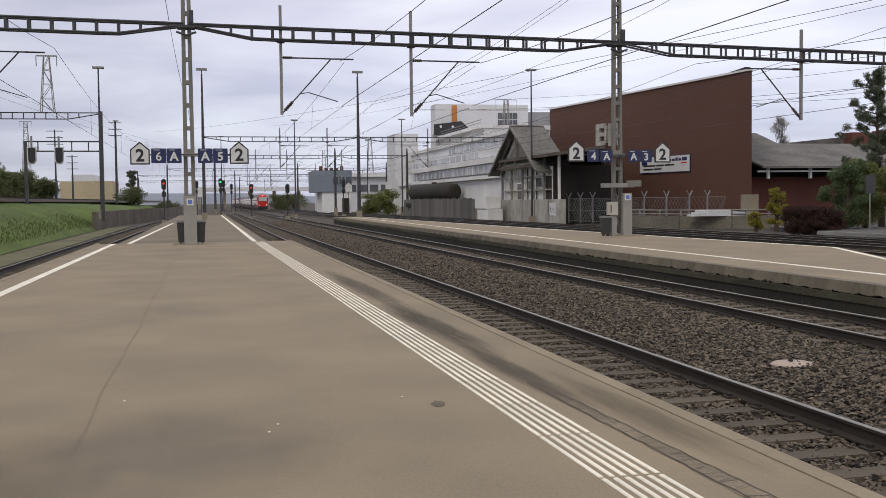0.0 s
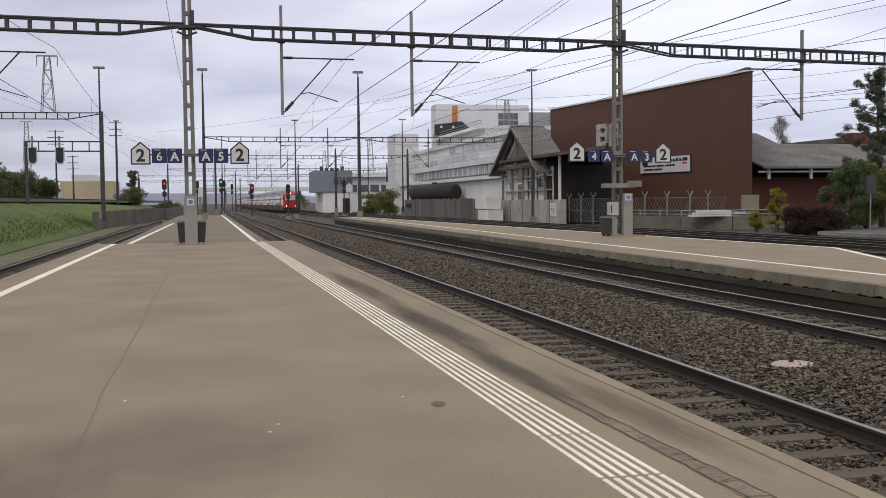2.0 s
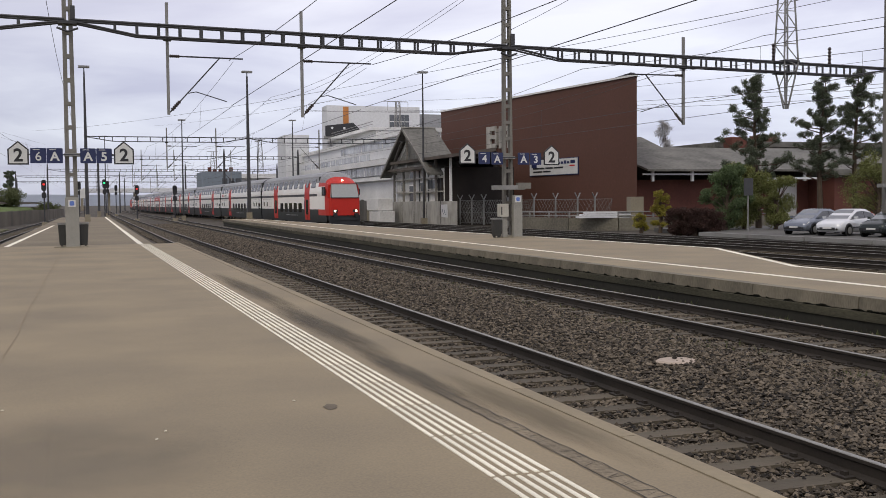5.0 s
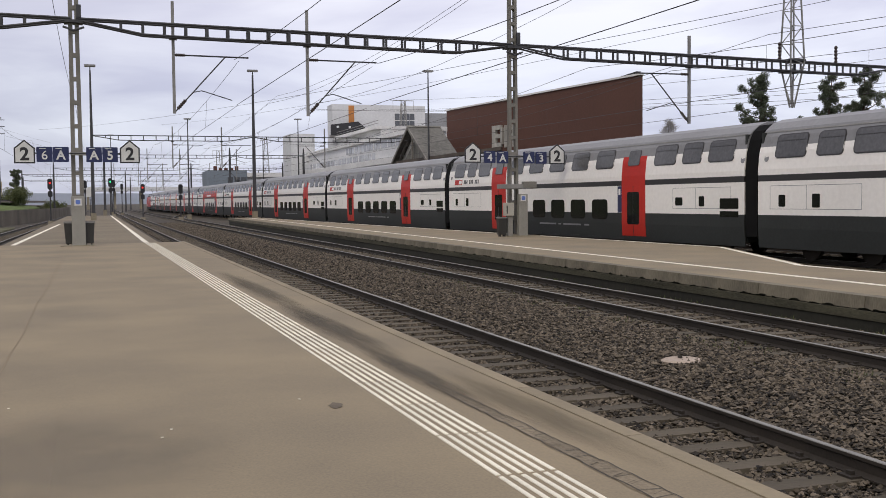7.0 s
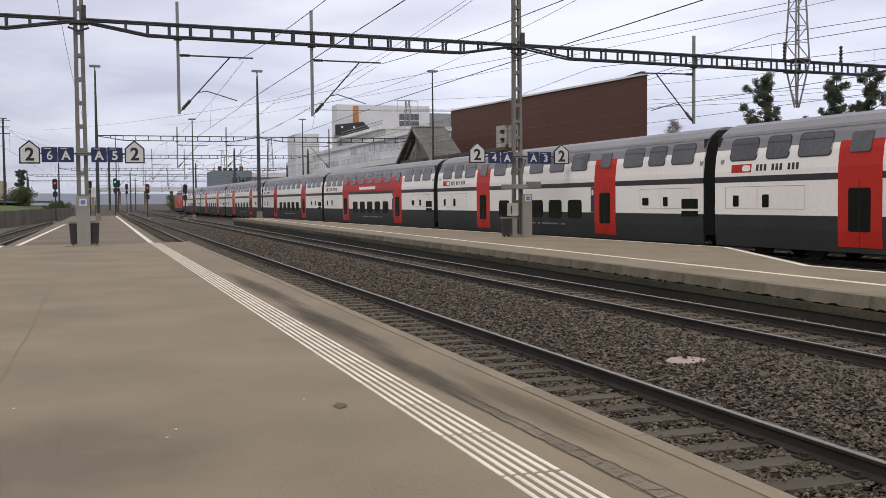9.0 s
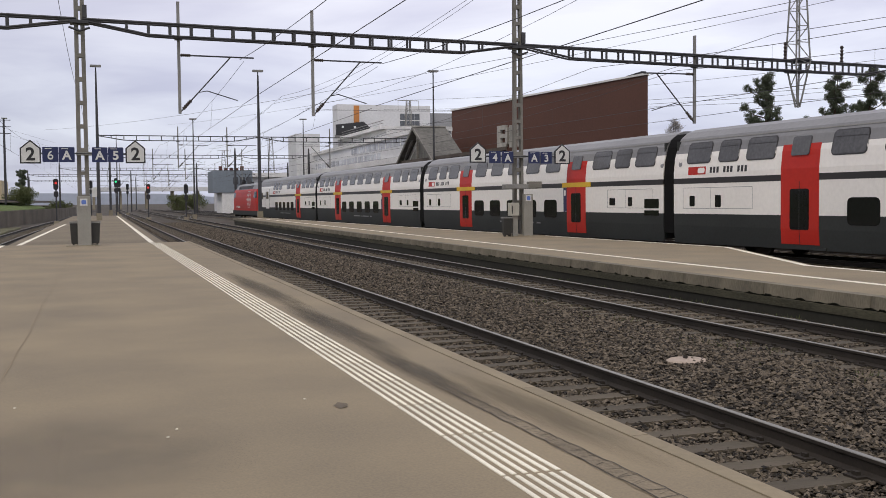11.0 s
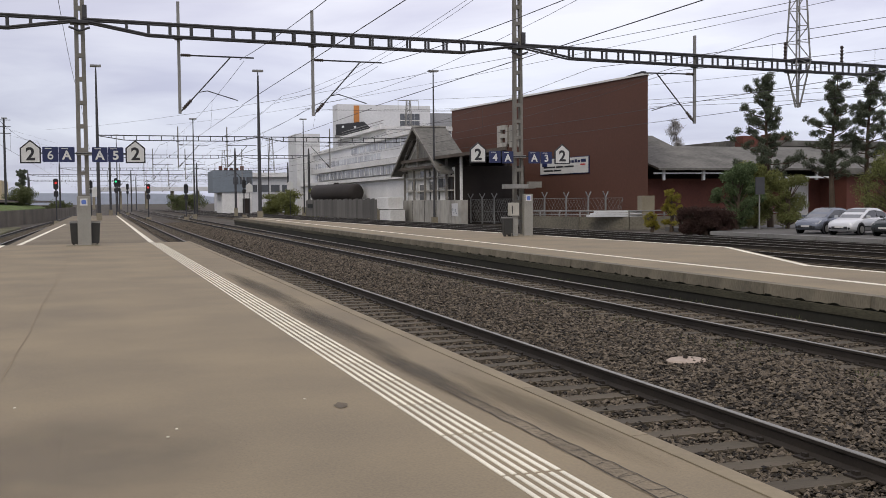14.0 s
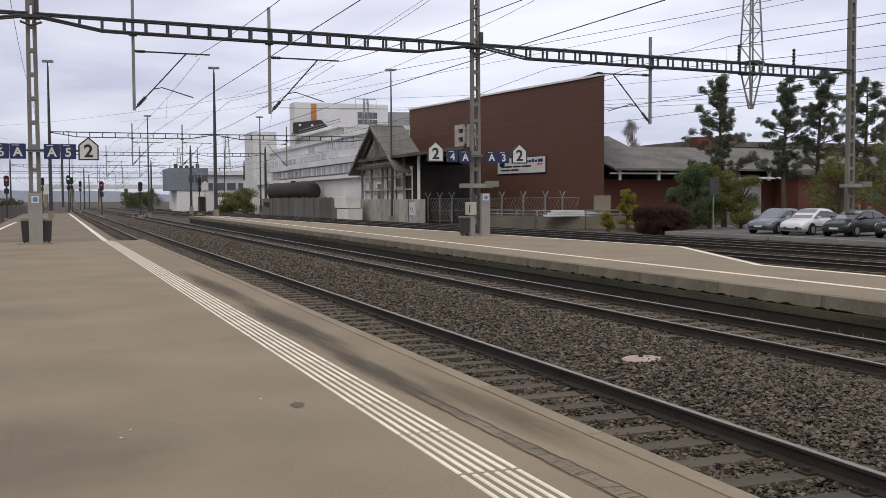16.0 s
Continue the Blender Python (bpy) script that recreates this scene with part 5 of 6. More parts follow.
for x, y, z0, z1 in ((32.2, 98.5, -0.6, 14.7), (28.9, 151, -0.6, 13.9), (12.8, 150, -0.6, 13.6), (-9.3, 98, 0.6, 14.1), (-16.1, 200, 0, 17.2), (3.2, 210, -0.6, 15), (36.0, 230, -0.6, 15.5)):
    lamp_post(x, y, z0, z1)
for x in (-0.15, 16.4):
    hd = thing("floodlight", pose(x, 111, 15.35), "flat twin floodlight on top of the portal mast", "floodlight", "floodlights")
    part("pole", Geo().tube([(0, 0, -0.1), (0, 0, 0.4)], 0.06, 6), STEEL_DARK, hd)
    part("lamp_head", Geo().box(-0.55, 0.55, -0.3, 0.3, 0.35, 0.55), STEEL, hd)


def signal(x, y, z, lit, h=1.25, post=True, z0=-0.6, back=True):
    t = thing("railway_signal", pose(x, y, 0), "black railway signal head with a " + {"r": "red light", "g": "green light", "": "dark face"}[lit], "railway signal", "signals")
    part("head", Geo().prism(rounded(-0.27, 0.27, z - h / 2, z + h / 2, 0.22), 'y', -0.12, 0.12), BLACK, t)
    part("hood", Geo().prism([(-0.3, z + h * 0.28), (0.3, z + h * 0.28), (0.26, z + h * 0.33), (-0.26, z + h * 0.33)], 'y', -0.4, -0.1), BLACK, t)
    if lit:
        part("lamp", Geo().tube([(0, -0.14, z + h * 0.1), (0, -0.12, z + h * 0.1)], 0.13, 12), LAMP_RED if lit == "r" else LAMP_GREEN, t, "lit lamp")
    part("lower_head", Geo().prism(rounded(-0.25, 0.25, z - h / 2 - 0.8, z - h / 2 - 0.15, 0.16), 'y', -0.1, 0.1), BLACK, t)
    if post:
        part("post", Geo().tube([(0, 0.15, z0), (0, 0.15, z + h / 2)], 0.09, 6), STEEL_DARK, t)
        part("foot", Geo().box(-0.3, 0.3, -0.15, 0.45, z0 - 0.1, z0 + 0.4), CONCRETE, t)
    return t


for x, y, z, lit in ((-4.7, 122, 3.9, "r"), (6.0, 140, 3.6, "r"), (10.7, 138, 3.5, ""), (20.4, 154, 4.4, ""), (2.1, 150, 4.6, "g"), (3.2, 190, 5.2, ""), (5.2, 215, 5.0, ""), (-1.4, 170, 4.7, "")):
    signal(x, y, z, lit)
for x, y, z in ((20.9, 152, 3.7), (28.4, 160, 4.2), (-0.6, 149, 3.2)):
    s = thing("stop_sign", pose(x, y, z), "small white house-shaped board near the far tracks", "sign", "stop boards")
    part("panel", Geo().prism([(-0.5, -0.6), (0.5, -0.6), (0.5, 0.4), (0, 0.85), (-0.5, 0.4)], 'y', -0.04, 0.04), SIGN_WHITE, s)
    part("post", Geo().tube([(0, 0.1, -z - 0.6), (0, 0.1, 0.4)], 0.05, 6), STEEL_DARK, s)

sg = thing("signal_gantry", pose(0, 0, 0), "dark steel signal bridge with lattice beam on the bank", "signal gantry")
part("mast", Geo().box(-9.05, -8.75, 94.8, 95.1, 0.2, 9.9), STEEL_DARK, sg)
part("mast", Geo().box(-15.35, -15.1, 94.8, 95.1, 1.8, 7.3), STEEL_DARK, sg)
part("mast", Geo().box(-27.35, -27.1, 94.8, 95.1, 1.8, 9.9), STEEL_DARK, sg)
truss(sg, -27.2, -8.9, 9.72, 9.78, 95, h=0.55, rung=0.9, near=False)
for z in (7.25, 6.4):
    part("frame_bar", Geo().bar((-15.3, 95, z), (-8.8, 95, z), 0.12), STEEL_DARK, sg)
for i in range(4):
    part("frame_post", Geo().bar((-14.2 + 1.4 * i, 95, 6.4), (-14.2 + 1.4 * i, 95, 7.25), 0.09), STEEL_DARK, sg)
for x in (-14.7, -12.45):
    s = thing("hanging_signal", pose(x, 94.8, 6.3), "black signal with white border hanging from the signal bridge", "railway signal", "hanging signals")
    part("back_board", Geo().prism([(-0.4, 0.48), (0.4, 0.48), (0.4, -0.75), (0.2, -1.05), (-0.2, -1.05), (-0.4, -0.75)], 'y', 0.0, 0.05), SIGN_WHITE, s)
    part("face", Geo().prism([(-0.29, 0.38), (0.29, 0.38), (0.29, -0.7), (0.14, -0.92), (-0.14, -0.92), (-0.29, -0.7)], 'y', -0.1, 0.0), BLACK, s)
    part("hanger", Geo().box(-0.08, 0.08, -0.05, 0.05, 0.4, 1.4), STEEL, s)


def pylon(x, y, z0, z1, w0, w1, arm=1.2, label="tall grey lattice power pylon", step=1.6, mid=None):
    t = thing("lattice_pylon", pose(x, y, z0), label, "pylon", "pylons")
    h = z1 - z0
    for sx in (-1, 1):
        for sy in (-1, 1):
            ps_ = [(w0, 0)] + ([mid] if mid else []) + [(w1, h)]
            lg_ = Geo()
            for (wa, za), (wb, zb) in zip(ps_, ps_[1:]):
                lg_.bar((sx * wa / 2, sy * wa / 2, za), (sx * wb / 2, sy * wb / 2, zb), 0.11)
            part("leg", lg_, STEEL, t)
    n = int(h / step)

    def width(z):
        for (wa, za), (wb, zb) in zip(ps_, ps_[1:]):
            if z <= zb + 1e-6:
                return wa + (wb - wa) * (z - za) / (zb - za)
        return w1
    br = Geo()
    for i in range(n):
        for s in (-1, 1):
            za, zb = h * i / n, h * (i + 1) / n
            wa, wb = width(za) / 2, width(zb) / 2
            sg_ = 1 if i % 2 else -1
            br.bar((-wa * sg_, s * wa, za), (wb * sg_, s * wb, zb), 0.05)
            br.bar((-wa, s * wa, za), (wa, s * wa, za), 0.06)
            br.bar((s * wa, -wa * sg_, za), (s * wb, wb * sg_, zb), 0.05)
    part("bracing", br, STEEL, t)
    if arm:
        part("cross_arm", Geo().bar((-arm, 0, h), (arm, 0, h), 0.12).bar((-arm, 0, h - 1.6), (-arm, 0, h), 0.05).bar((arm, 0, h - 1.6), (arm, 0, h), 0.05), STEEL, t)
    return t


tower(sg, -13.3, 95, ((1.1, 9.75), (0.42, 14.7)), 0.85, 0.07, 1.0)
pylon(52.5, 175, 9, 19.5, 1.6, 0.6, 1.9, "small lattice mast above the white building")
pylon(52.6, 330, 0, 22.2, 3, 0.8, 1.6, "distant grey lattice power pylon")
pylon(43.1, 380, 0, 20.7, 3, 0.8, 2.0, "distant grey lattice power pylon")
pylon(-47.9, 300, 0, 24.7, 3, 0.8, 1.6, "distant grey lattice power pylon")
for i, (a, b) in enumerate((((52.5, 20, 14.5), (-14.0, 300, 22)), ((90, 30, 12.5), (33.0, 175, 17.5)), ((90, 36, 11.0), (34.5, 178, 18.0)),
                            ((96, 50, 14.0), (48.0, 175, 17.8)), ((98, 50, 18.0), (50, 175, 19.5)), ((-60, 40, 28), (-12, 330, 20)), ((-52, 40, 24), (-10, 330, 18)), ((62, 22, 17), (20, 330, 26)))):
    a, b = Vector(a), Vector(b)
    wire("power_wire", [a + (b - a) * (k / 14) - Vector((0, 0, 2.0 * 4 * (k / 14) * (1 - k / 14))) for k in range(15)], 0.02, "thin power line wire against the sky", "power wires")


# ---- buildings ----
# pale blinds, with the sky's reflection in the panes mixed into the colour
FACTORY_GLASS = mat("factory_blinds_sky_sheen", (0.44, 0.45, 0.465), 0.2, scale=0.4, var=0.35, rand=0.3)


def windows_row(parent, xw, y0, y1, z0, z1, n, gap=0.25, kind="window"):
    """Panes set in the track-side face x = xw."""
    w = (y1 - y0) / n
    for i in range(n):
        fr = part(kind, Geo().box(xw - 0.06, xw + 0.05, y0 + i * w + gap / 2, y0 + (i + 1) * w - gap / 2, z0, z1), FACTORY_GLASS, parent)
        part("frame", Geo().box(xw - 0.09, xw - 0.05, y0 + (i + 0.5) * w - 0.05, y0 + (i + 0.5) * w + 0.05, z0, z1), RENDER_WHITE, fr)


wb = thing("white_factory", pose(0, 0, 0), "long dirty-white industrial building with window bands", "building")
part("wall", Geo().box(34.0, 39.1, 113, 178, -0.7, 4.6), RENDER_WHITE, wb)
part("upper_storey", Geo().box(34.6, 39.08, 112.95, 177.95, 4.6, 8.2), RENDER_GREY, wb, "grey upper storey")
part("cornice", Geo().box(33.6, 39.05, 112.8, 170, 6.2, 6.9), RENDER_WHITE, wb)
part("cornice", Geo().box(33.4, 39.05, 112.8, 177.9, 4.3, 4.75), RENDER_WHITE, wb)
part("top_storey", Geo().box(36.0, 39.1, 113, 180, 8.2, 9.9), RENDER_GREY, wb)
part("parapet", Geo().box(35.6, 39.15, 112.7, 178, 9.75, 10.25), RENDER_WHITE, wb, "white parapet")
windows_row(wb, 34.0, 116, 166, 5.0, 6.1, 18)
windows_row(wb, 34.6, 128, 170, 7.0, 7.9, 12)
windows_row(wb, 36.0, 118, 150, 8.6, 9.5, 9)
part("stair_tower", Geo().box(32.8, 37, 178, 186, -0.7, 13.6), RENDER_GREY, wb, "pale stair tower")
part("plinth", Geo().box(33.7, 34.0, 113, 178, -0.7, 0.7), CONCRETE, wb)
pb = thing("factory_tower", pose(0, 0, 0), "grey block with roof plant above the factory", "building")
part("wall", Geo().box(40.7, 58.2, 180, 184, 10.9, 19.1), RENDER_GREY, pb)
part("side_block", Geo().box(58.2, 74, 182, 186, 10.9, 18.0), mat("grey_glazed_block", (0.3, 0.305, 0.31), 0.5, scale=0.5, var=0.2), pb)
part("orange_band", Geo().box(43.7, 44.7, 179.9, 180.0, 15.4, 18.9), mat("orange_panel", (0.5, 0.2, 0.05), 0.7, scale=1, var=0.2), pb)
for i in range(4):
    w = part("window", Geo().box(52.4 + i * 0.95, 53.25 + i * 0.95, 179.9, 180.05, 15.2, 17.6), GLASS_BLDG, pb)
    part("mullion", Geo().box(52.4 + i * 0.95, 53.25 + i * 0.95, 179.86, 179.9, 16.3, 16.42), RENDER_WHITE, w)
part("rear_wall", Geo().box(41.5, 62, 150, 179.9, -0.7, 12.6), RENDER_WHITE, pb)
part("roof_deck", Geo().box(40.5, 62, 149.9, 179.8, 12.6, 13.1), RENDER_WHITE, pb, "white stepped roof deck")
part("roof_rail", Geo().bar((41, 150, 13.9), (41, 180, 13.9), 0.08).bar((41, 150, 13.5), (41, 180, 13.5), 0.06), STEEL, pb)
bb = thing("roof_billboard", pose(42.6, 178, 14.9), "dark panel of roof plant with pale round marks", "roof plant")
part("panel", Geo().prism([(-2.6, -1.5), (3.4, -1.5), (4.0, -0.4), (2.4, 1.0), (-2.6, 0.4)], 'y', 0, 0.4), BLACK, bb)
part("duct", Geo().tube([(2.5, -0.3, -1.2), (6.5, -0.6, -0.2)], 0.55, 10), STEEL, bb)
part("frame", Geo().box(-2.8, 4.0, 0.1, 0.5, -2.0, -1.4), STEEL, bb)
for x in (-1.4, 0.8):
    part("round_mark", Geo().tube([(x, -0.06, 0.0), (x, 0.0, 0.0)], 0.22, 10), RENDER_GREY, bb)

sh = thing("old_goods_shed", pose(0, 0, 0), "old goods shed with steep grey roof and stained plaster walls", "shed")
DOCK = mat("stained_dock_concrete", (0.4, 0.385, 0.345), 0.92, scale=0.9, var=0.32, fine=1.8, bump=0.008, bump_scale=10, stretch=(1, 1, 0.5))
SHED_WALL = mat("peeling_white_wall", (0.7, 0.69, 0.65), 0.9, scale=0.8, var=0.3, fine=1.8, bump=0.006, bump_scale=8)
GREY_BEAM = mat("grey_timber", (0.24, 0.225, 0.2), 0.9, scale=1.5, var=0.35)
BEAM = mat("weathered_beam", (0.10, 0.082, 0.066), 0.9, scale=1.5, var=0.35, stretch=(1, 1, 0.3))
part("wall", Geo().box(33.6, 36, 96.0, 112.6, -0.7, 5.0), SHED_WALL, sh, "peeling white wall")
# solid dark panel takes the place of the shaded opening
part("open_end", Geo().box(33.58, 41, 95.8, 96.0, -0.7, 5.1), TIMBER_SHADE, sh, "dark panel standing for the shade in the shed's open end")
part("loading_dock", Geo().box(32.9, 33.6, 92.4, 112.7, -0.7, 1.7), DOCK, sh, "stained concrete loading dock")
for y in (95.3, 99.8, 104.0, 108.4):
    part("dock_joint", Geo().box(32.88, 32.92, y, y + 0.06, -0.6, 1.68), TIMBER_SHADE, sh)
part("dock_graffito", Geo().prism([(93.2, 0.1), (95.0, 0.15), (95.1, 1.35), (93.3, 1.4)], 'x', 32.87, 32.9), RENDER_GREY, sh, "faded pale paint patch")
for y, z, h in ((93.6, 0.35, 0.12), (93.9, 0.55, 0.3), (94.3, 0.4, 0.14), (94.6, 0.6, 0.3)):
    part("graffito_stroke", Geo().box(32.85, 32.87, y, y + 0.16, z, z + h), GREY_BLUE, sh)
part("gable", Geo().prism([(97.6, 5.0), (113.0, 5.0), (105.4, 9.1)], 'x', 33.0, 35.7), WALL_OLD, sh)
part("gable_panel", Geo().prism([(100.4, 5.6), (110.4, 5.6), (105.4, 8.3)], 'x', 32.94, 33.0), mat("grey_gable_panel", (0.2, 0.195, 0.175), 0.9, scale=1.2, var=0.4, stretch=(1, 6, 0.4)), sh, "grey weathered gable boards")
part("roof", Geo().ring([[(x, 96.4, 4.55), (x, 105.4, 9.65), (x, 114.3, 4.7), (x, 114.3, 4.45), (x, 105.4, 9.35), (x, 96.4, 4.3)] for x in (32.1, 35.8)]), ROOF_TILE, sh, "weathered grey-green roof")
part("ridge_cap", Geo().bar((32.0, 105.4, 9.68), (35.8, 105.4, 9.68), 0.4, 0.16), DOCK, sh)
for y in (96.6, 114.1):
    part("barge_board", Geo().bar((32.06, y, 4.5), (32.06, 105.4, 9.5), 0.12, 0.28), GREY_BEAM, sh)
for ya, za, yb, zb in ((99.2, 5.2, 103.4, 8.2), (111.6, 5.2, 107.4, 8.2), (105.4, 5.2, 105.4, 9.2)):
    part("brace", Geo().bar((32.6, ya, za), (32.6, yb, zb), 0.2), GREY_BEAM, sh)
part("tie_beam", Geo().bar((32.6, 97.4, 5.2), (32.6, 113.4, 5.2), 0.28), BEAM, sh)
for y in (93.0, 97.4, 101.0, 104.6, 108.6, 112.2):
    part("post", Geo().box(33.05, 33.27, y - 0.11, y + 0.11, 1.7, 5.9), RENDER_WHITE if y < 94 else GREY_BEAM, sh)
for y0, y1, z0, z1 in ((98.2, 99.4, 3.0, 3.9), (99.8, 100.6, 3.0, 3.9), (102.4, 103.4, 2.7, 3.7), (105.6, 107.4, 1.75, 3.4), (109.4, 110.4, 2.9, 3.8), (106.0, 107.2, 4.2, 4.9)):
    w = part("opening", Geo().box(33.45, 33.64, y0, y1, z0, z1), GLASS_BLDG, sh)
    part("frame", Geo().box(33.42, 33.5, y0 - 0.1, y1 + 0.1, z1, z1 + 0.12), RENDER_WHITE, w)
    part("sill", Geo().box(33.4, 33.6, y0 - 0.08, y1 + 0.08, z0 - 0.1, z0), DOCK, w)
part("stained_doorway", Geo().box(33.5, 33.63, 96.4, 97.9, 1.7, 4.2), TIMBER_SHADE, sh)
for z in (2.62, 4.05):
    part("ledge", Geo().box(33.2, 33.65, 96.3, 112.4, z, z + 0.14), DOCK, sh)
for y in (96.9, 100.9, 103.9):
    part("downpipe", Geo().tube([(33.5, y, 1.7), (33.5, y, 5.0)], 0.06, 6), STEEL_DARK, sh)

# the big brown hall: a long wall that faces the tracks
A, B = Vector((47.85, 83.0, 0)), Vector((42.3, 122.0, 0))
d = (B - A).normalized()
nrm = Vector((-d.y, d.x, 0))
if nrm.x > 0:
    nrm = -nrm
hall = thing("brown_hall", pose(0, 0, 0), "big windowless hall clad in rust-brown metal panels", "hall")
HZ = 13.05
back = Vector((0.44, 0.898, 0)) * 24
split = A + d * 22.3
for p, q, top in ((A, split, HZ), (split + d * 0.3, B, HZ - 0.1)):
    pc = [p, q, q + back, p + back]
    part("wall", Geo().ring([[(v.x, v.y, -0.7) for v in pc], [(v.x, v.y, top) for v in pc]]), BRICK_RED, hall)
part("expansion_joint", Geo().ring([[(v.x, v.y, z) for v in (split, split + d * 0.3, split + d * 0.3 - nrm, split - nrm)] for z in (-0.7, HZ)]), WALL_OLD, hall)
for p, q, z in ((A, split, HZ), (split, B, HZ - 0.1)):
    part("roof_edge", Geo().bar((p + nrm * 0.05) + Vector((0, 0, z + 0.06)), (q + nrm * 0.05) + Vector((0, 0, z + 0.06)), 0.22, 0.18), RENDER_WHITE, hall, "pale roof edge trim")
part("roof_edge", Geo().bar(A + Vector((0, 0, HZ + 0.06)), A + back + Vector((0, 0, HZ + 0.06)), 0.22, 0.18), RENDER_WHITE, hall)
part("roof_vent", Geo().bar(A + d * 1.2 + Vector((0, 0, HZ + 0.32)) - nrm * 0.5, A + d * 3.6 + Vector((0, 0, HZ + 0.12)) - nrm * 0.5, 0.5, 0.25), STEEL_DARK, hall)
for i in range(25):
    z = -0.2 + i * 0.53
    part("panel_joint", Geo().bar(A + nrm * 0.004 + Vector((0, 0, z)), B + nrm * 0.003 + Vector((0, 0, z)), 0.01, 0.012), CLAD_LINE, hall)


def on_hall(u, z, out=0.1):
    p = A + d * u + nrm * out
    return Vector((p.x, p.y, z))


lg = thing("wall_emblem", pose(0, 0, 0), "white block emblem on the brown hall wall", "emblem")
for u0, u1, z0, z1 in ((26.6, 27.4, 7.7, 10.2), (25.4, 26.6, 9.7, 10.2), (25.5, 26.6, 8.75, 9.2), (25.4, 26.6, 7.7, 8.2), (25.1, 25.5, 8.0, 9.9), (24.0, 24.6, 7.6, 10.1), (23.0, 24.0, 9.5, 10.1), (23.0, 23.8, 8.6, 9.1), (22.4, 22.8, 7.6, 9.9)):
    part("block", Geo().ring([[on_hall(u, z, o) for u, z in ((u0, z0), (u1, z0), (u1, z1), (u0, z1))] for o in (0.02, 0.3)]), DOCK, lg)
bn = thing("wall_banner", pose(0, 0, 0), "wide white company board on the hall wall with dark text bars", "sign board")
part("board", Geo().ring([[on_hall(u, z, o) for u, z in ((9.35, 4.35), (18.3, 4.35), (18.3, 5.95), (9.35, 5.95))] for o in (0.02, 0.14)]), SIGN_WHITE, bn)
for u0, u1, z0, z1, m_ in ((9.75, 10.55, 5.42, 5.74, SIGN_BLUE), (10.75, 11.15, 5.42, 5.66, SIGN_BLUE), (11.3, 11.7, 5.42, 5.74, SIGN_BLUE), (11.85, 12.3, 5.42, 5.66, SIGN_BLUE), (12.45, 12.8, 5.42, 5.66, SIGN_BLUE),
                           (12.95, 13.4, 5.42, 5.74, SIGN_BLUE), (16.9, 17.9, 5.15, 5.75, SIGN_BLUE), (9.8, 10.7, 5.14, 5.26, CAR_RED), (11.9, 13.6, 4.98, 5.14, BLACK), (13.8, 15.2, 4.98, 5.14, BLACK),
                           (15.4, 17.6, 4.98, 5.14, BLACK), (14.2, 15.6, 4.62, 4.78, BLACK), (15.8, 17.6, 4.62, 4.78, BLACK)):
    part("text_bar", Geo().ring([[on_hall(u, z, o) for u, z in ((u0, z0), (u1, z0), (u1, z1), (u0, z1))] for o in (0.13, 0.16)]), m_, bn)
part("board_edge", Geo().ring([[on_hall(u, z, o) for u, z in ((9.27, 4.27), (18.38, 4.27), (18.38, 6.03), (9.27, 6.03))] for o in (0.01, 0.1)]), SIGN_BLUE, bn, "thin dark edge")
# loading canopy in front of the hall
cn = thing("loading_canopy", pose(0, 0, 0), "dark loading canopy on white posts along the hall", "canopy")
CPLAN = ((32.4, 110.9), (32.4, 79.6), (41.2, 100.4), (42.4, 112))
part("roof", Geo().ring([[(x, y, z + 0.05 * (x - 32.4)) for x, y in CPLAN] for z in (5.9, 6.1)]), TIMBER_SHADE, cn)
part("fascia", Geo().bar((32.36, 110.9, 6.0), (32.36, 79.5, 6.0), 0.12, 0.3), BEAM, cn, "weathered brown canopy edge")
# added dark walls stand for the hall's shaded part under the canopy
part("back_wall", Geo().ring([[on_hall(u, -0.6, o) for u, o in ((24.8, 0.1), (39.3, 0.1), (39.3, 0.5), (24.8, 0.5))], [on_hall(u, 6.9, o) for u, o in ((24.8, 0.1), (39.3, 0.1), (39.3, 0.5), (24.8, 0.5))]]), TIMBER_SHADE, cn, "added dark wall standing for the shade under the canopy")
part("side_wall", Geo().box(40.4, 40.6, 100, 112, -0.6, 6.2), TIMBER_SHADE, cn)

# low sheds beside the hall
ls = thing("timber_shed", pose(0, 0, 0), "long low shed with grey roof and red-brown board wall", "shed")
part("wall", Geo().box(49.5, 92, 88, 104, -0.7, 3.6), SHED_RED, ls)
# solid dark box gives the shade of the bay under the eaves
part("open_bay", Geo().box(49.4, 92, 89.5, 103, 3.6, 5.0), TIMBER_SHADE, ls)
part("roof", Geo().ring([[(x, 85.0, 4.55), (x, 95, 7.2), (x, 106, 4.8), (x, 106, 4.6), (x, 95, 7.0), (x, 85.0, 4.35)] for x in (50.2, 92)]), ROOF_TILE, ls, "long grey roof")
part("roof", Geo().ring([[(x, 98.0, 7.0), (x, 104, 8.9), (x, 112, 7.0), (x, 112, 6.8), (x, 104, 8.7), (x, 98.0, 6.8)] for x in (51, 60.5)]), ROOF_TILE, ls)
for i in range(9):
    part("post", Geo().box(51 + 4.4 * i, 51.25 + 4.4 * i, 85.6, 85.85, 3.4, 4.7), RENDER_GREY, ls)
part("rail_beam", Geo().box(50.0, 62, 85.5, 85.7, 4.0, 4.15), RENDER_GREY, ls)
part("chimney", Geo().box(66.5, 68.5, 95, 96.5, 6.8, 8.4), SHED_RED, ls)
part("white_door", Geo().box(66.5, 69.4, 87.8, 88.0, -0.6, 3.6), RENDER_WHITE, ls)
part("light_strip", Geo().box(60, 70, 85.0, 85.3, 3.55, 3.75), RENDER_GREY, ls)
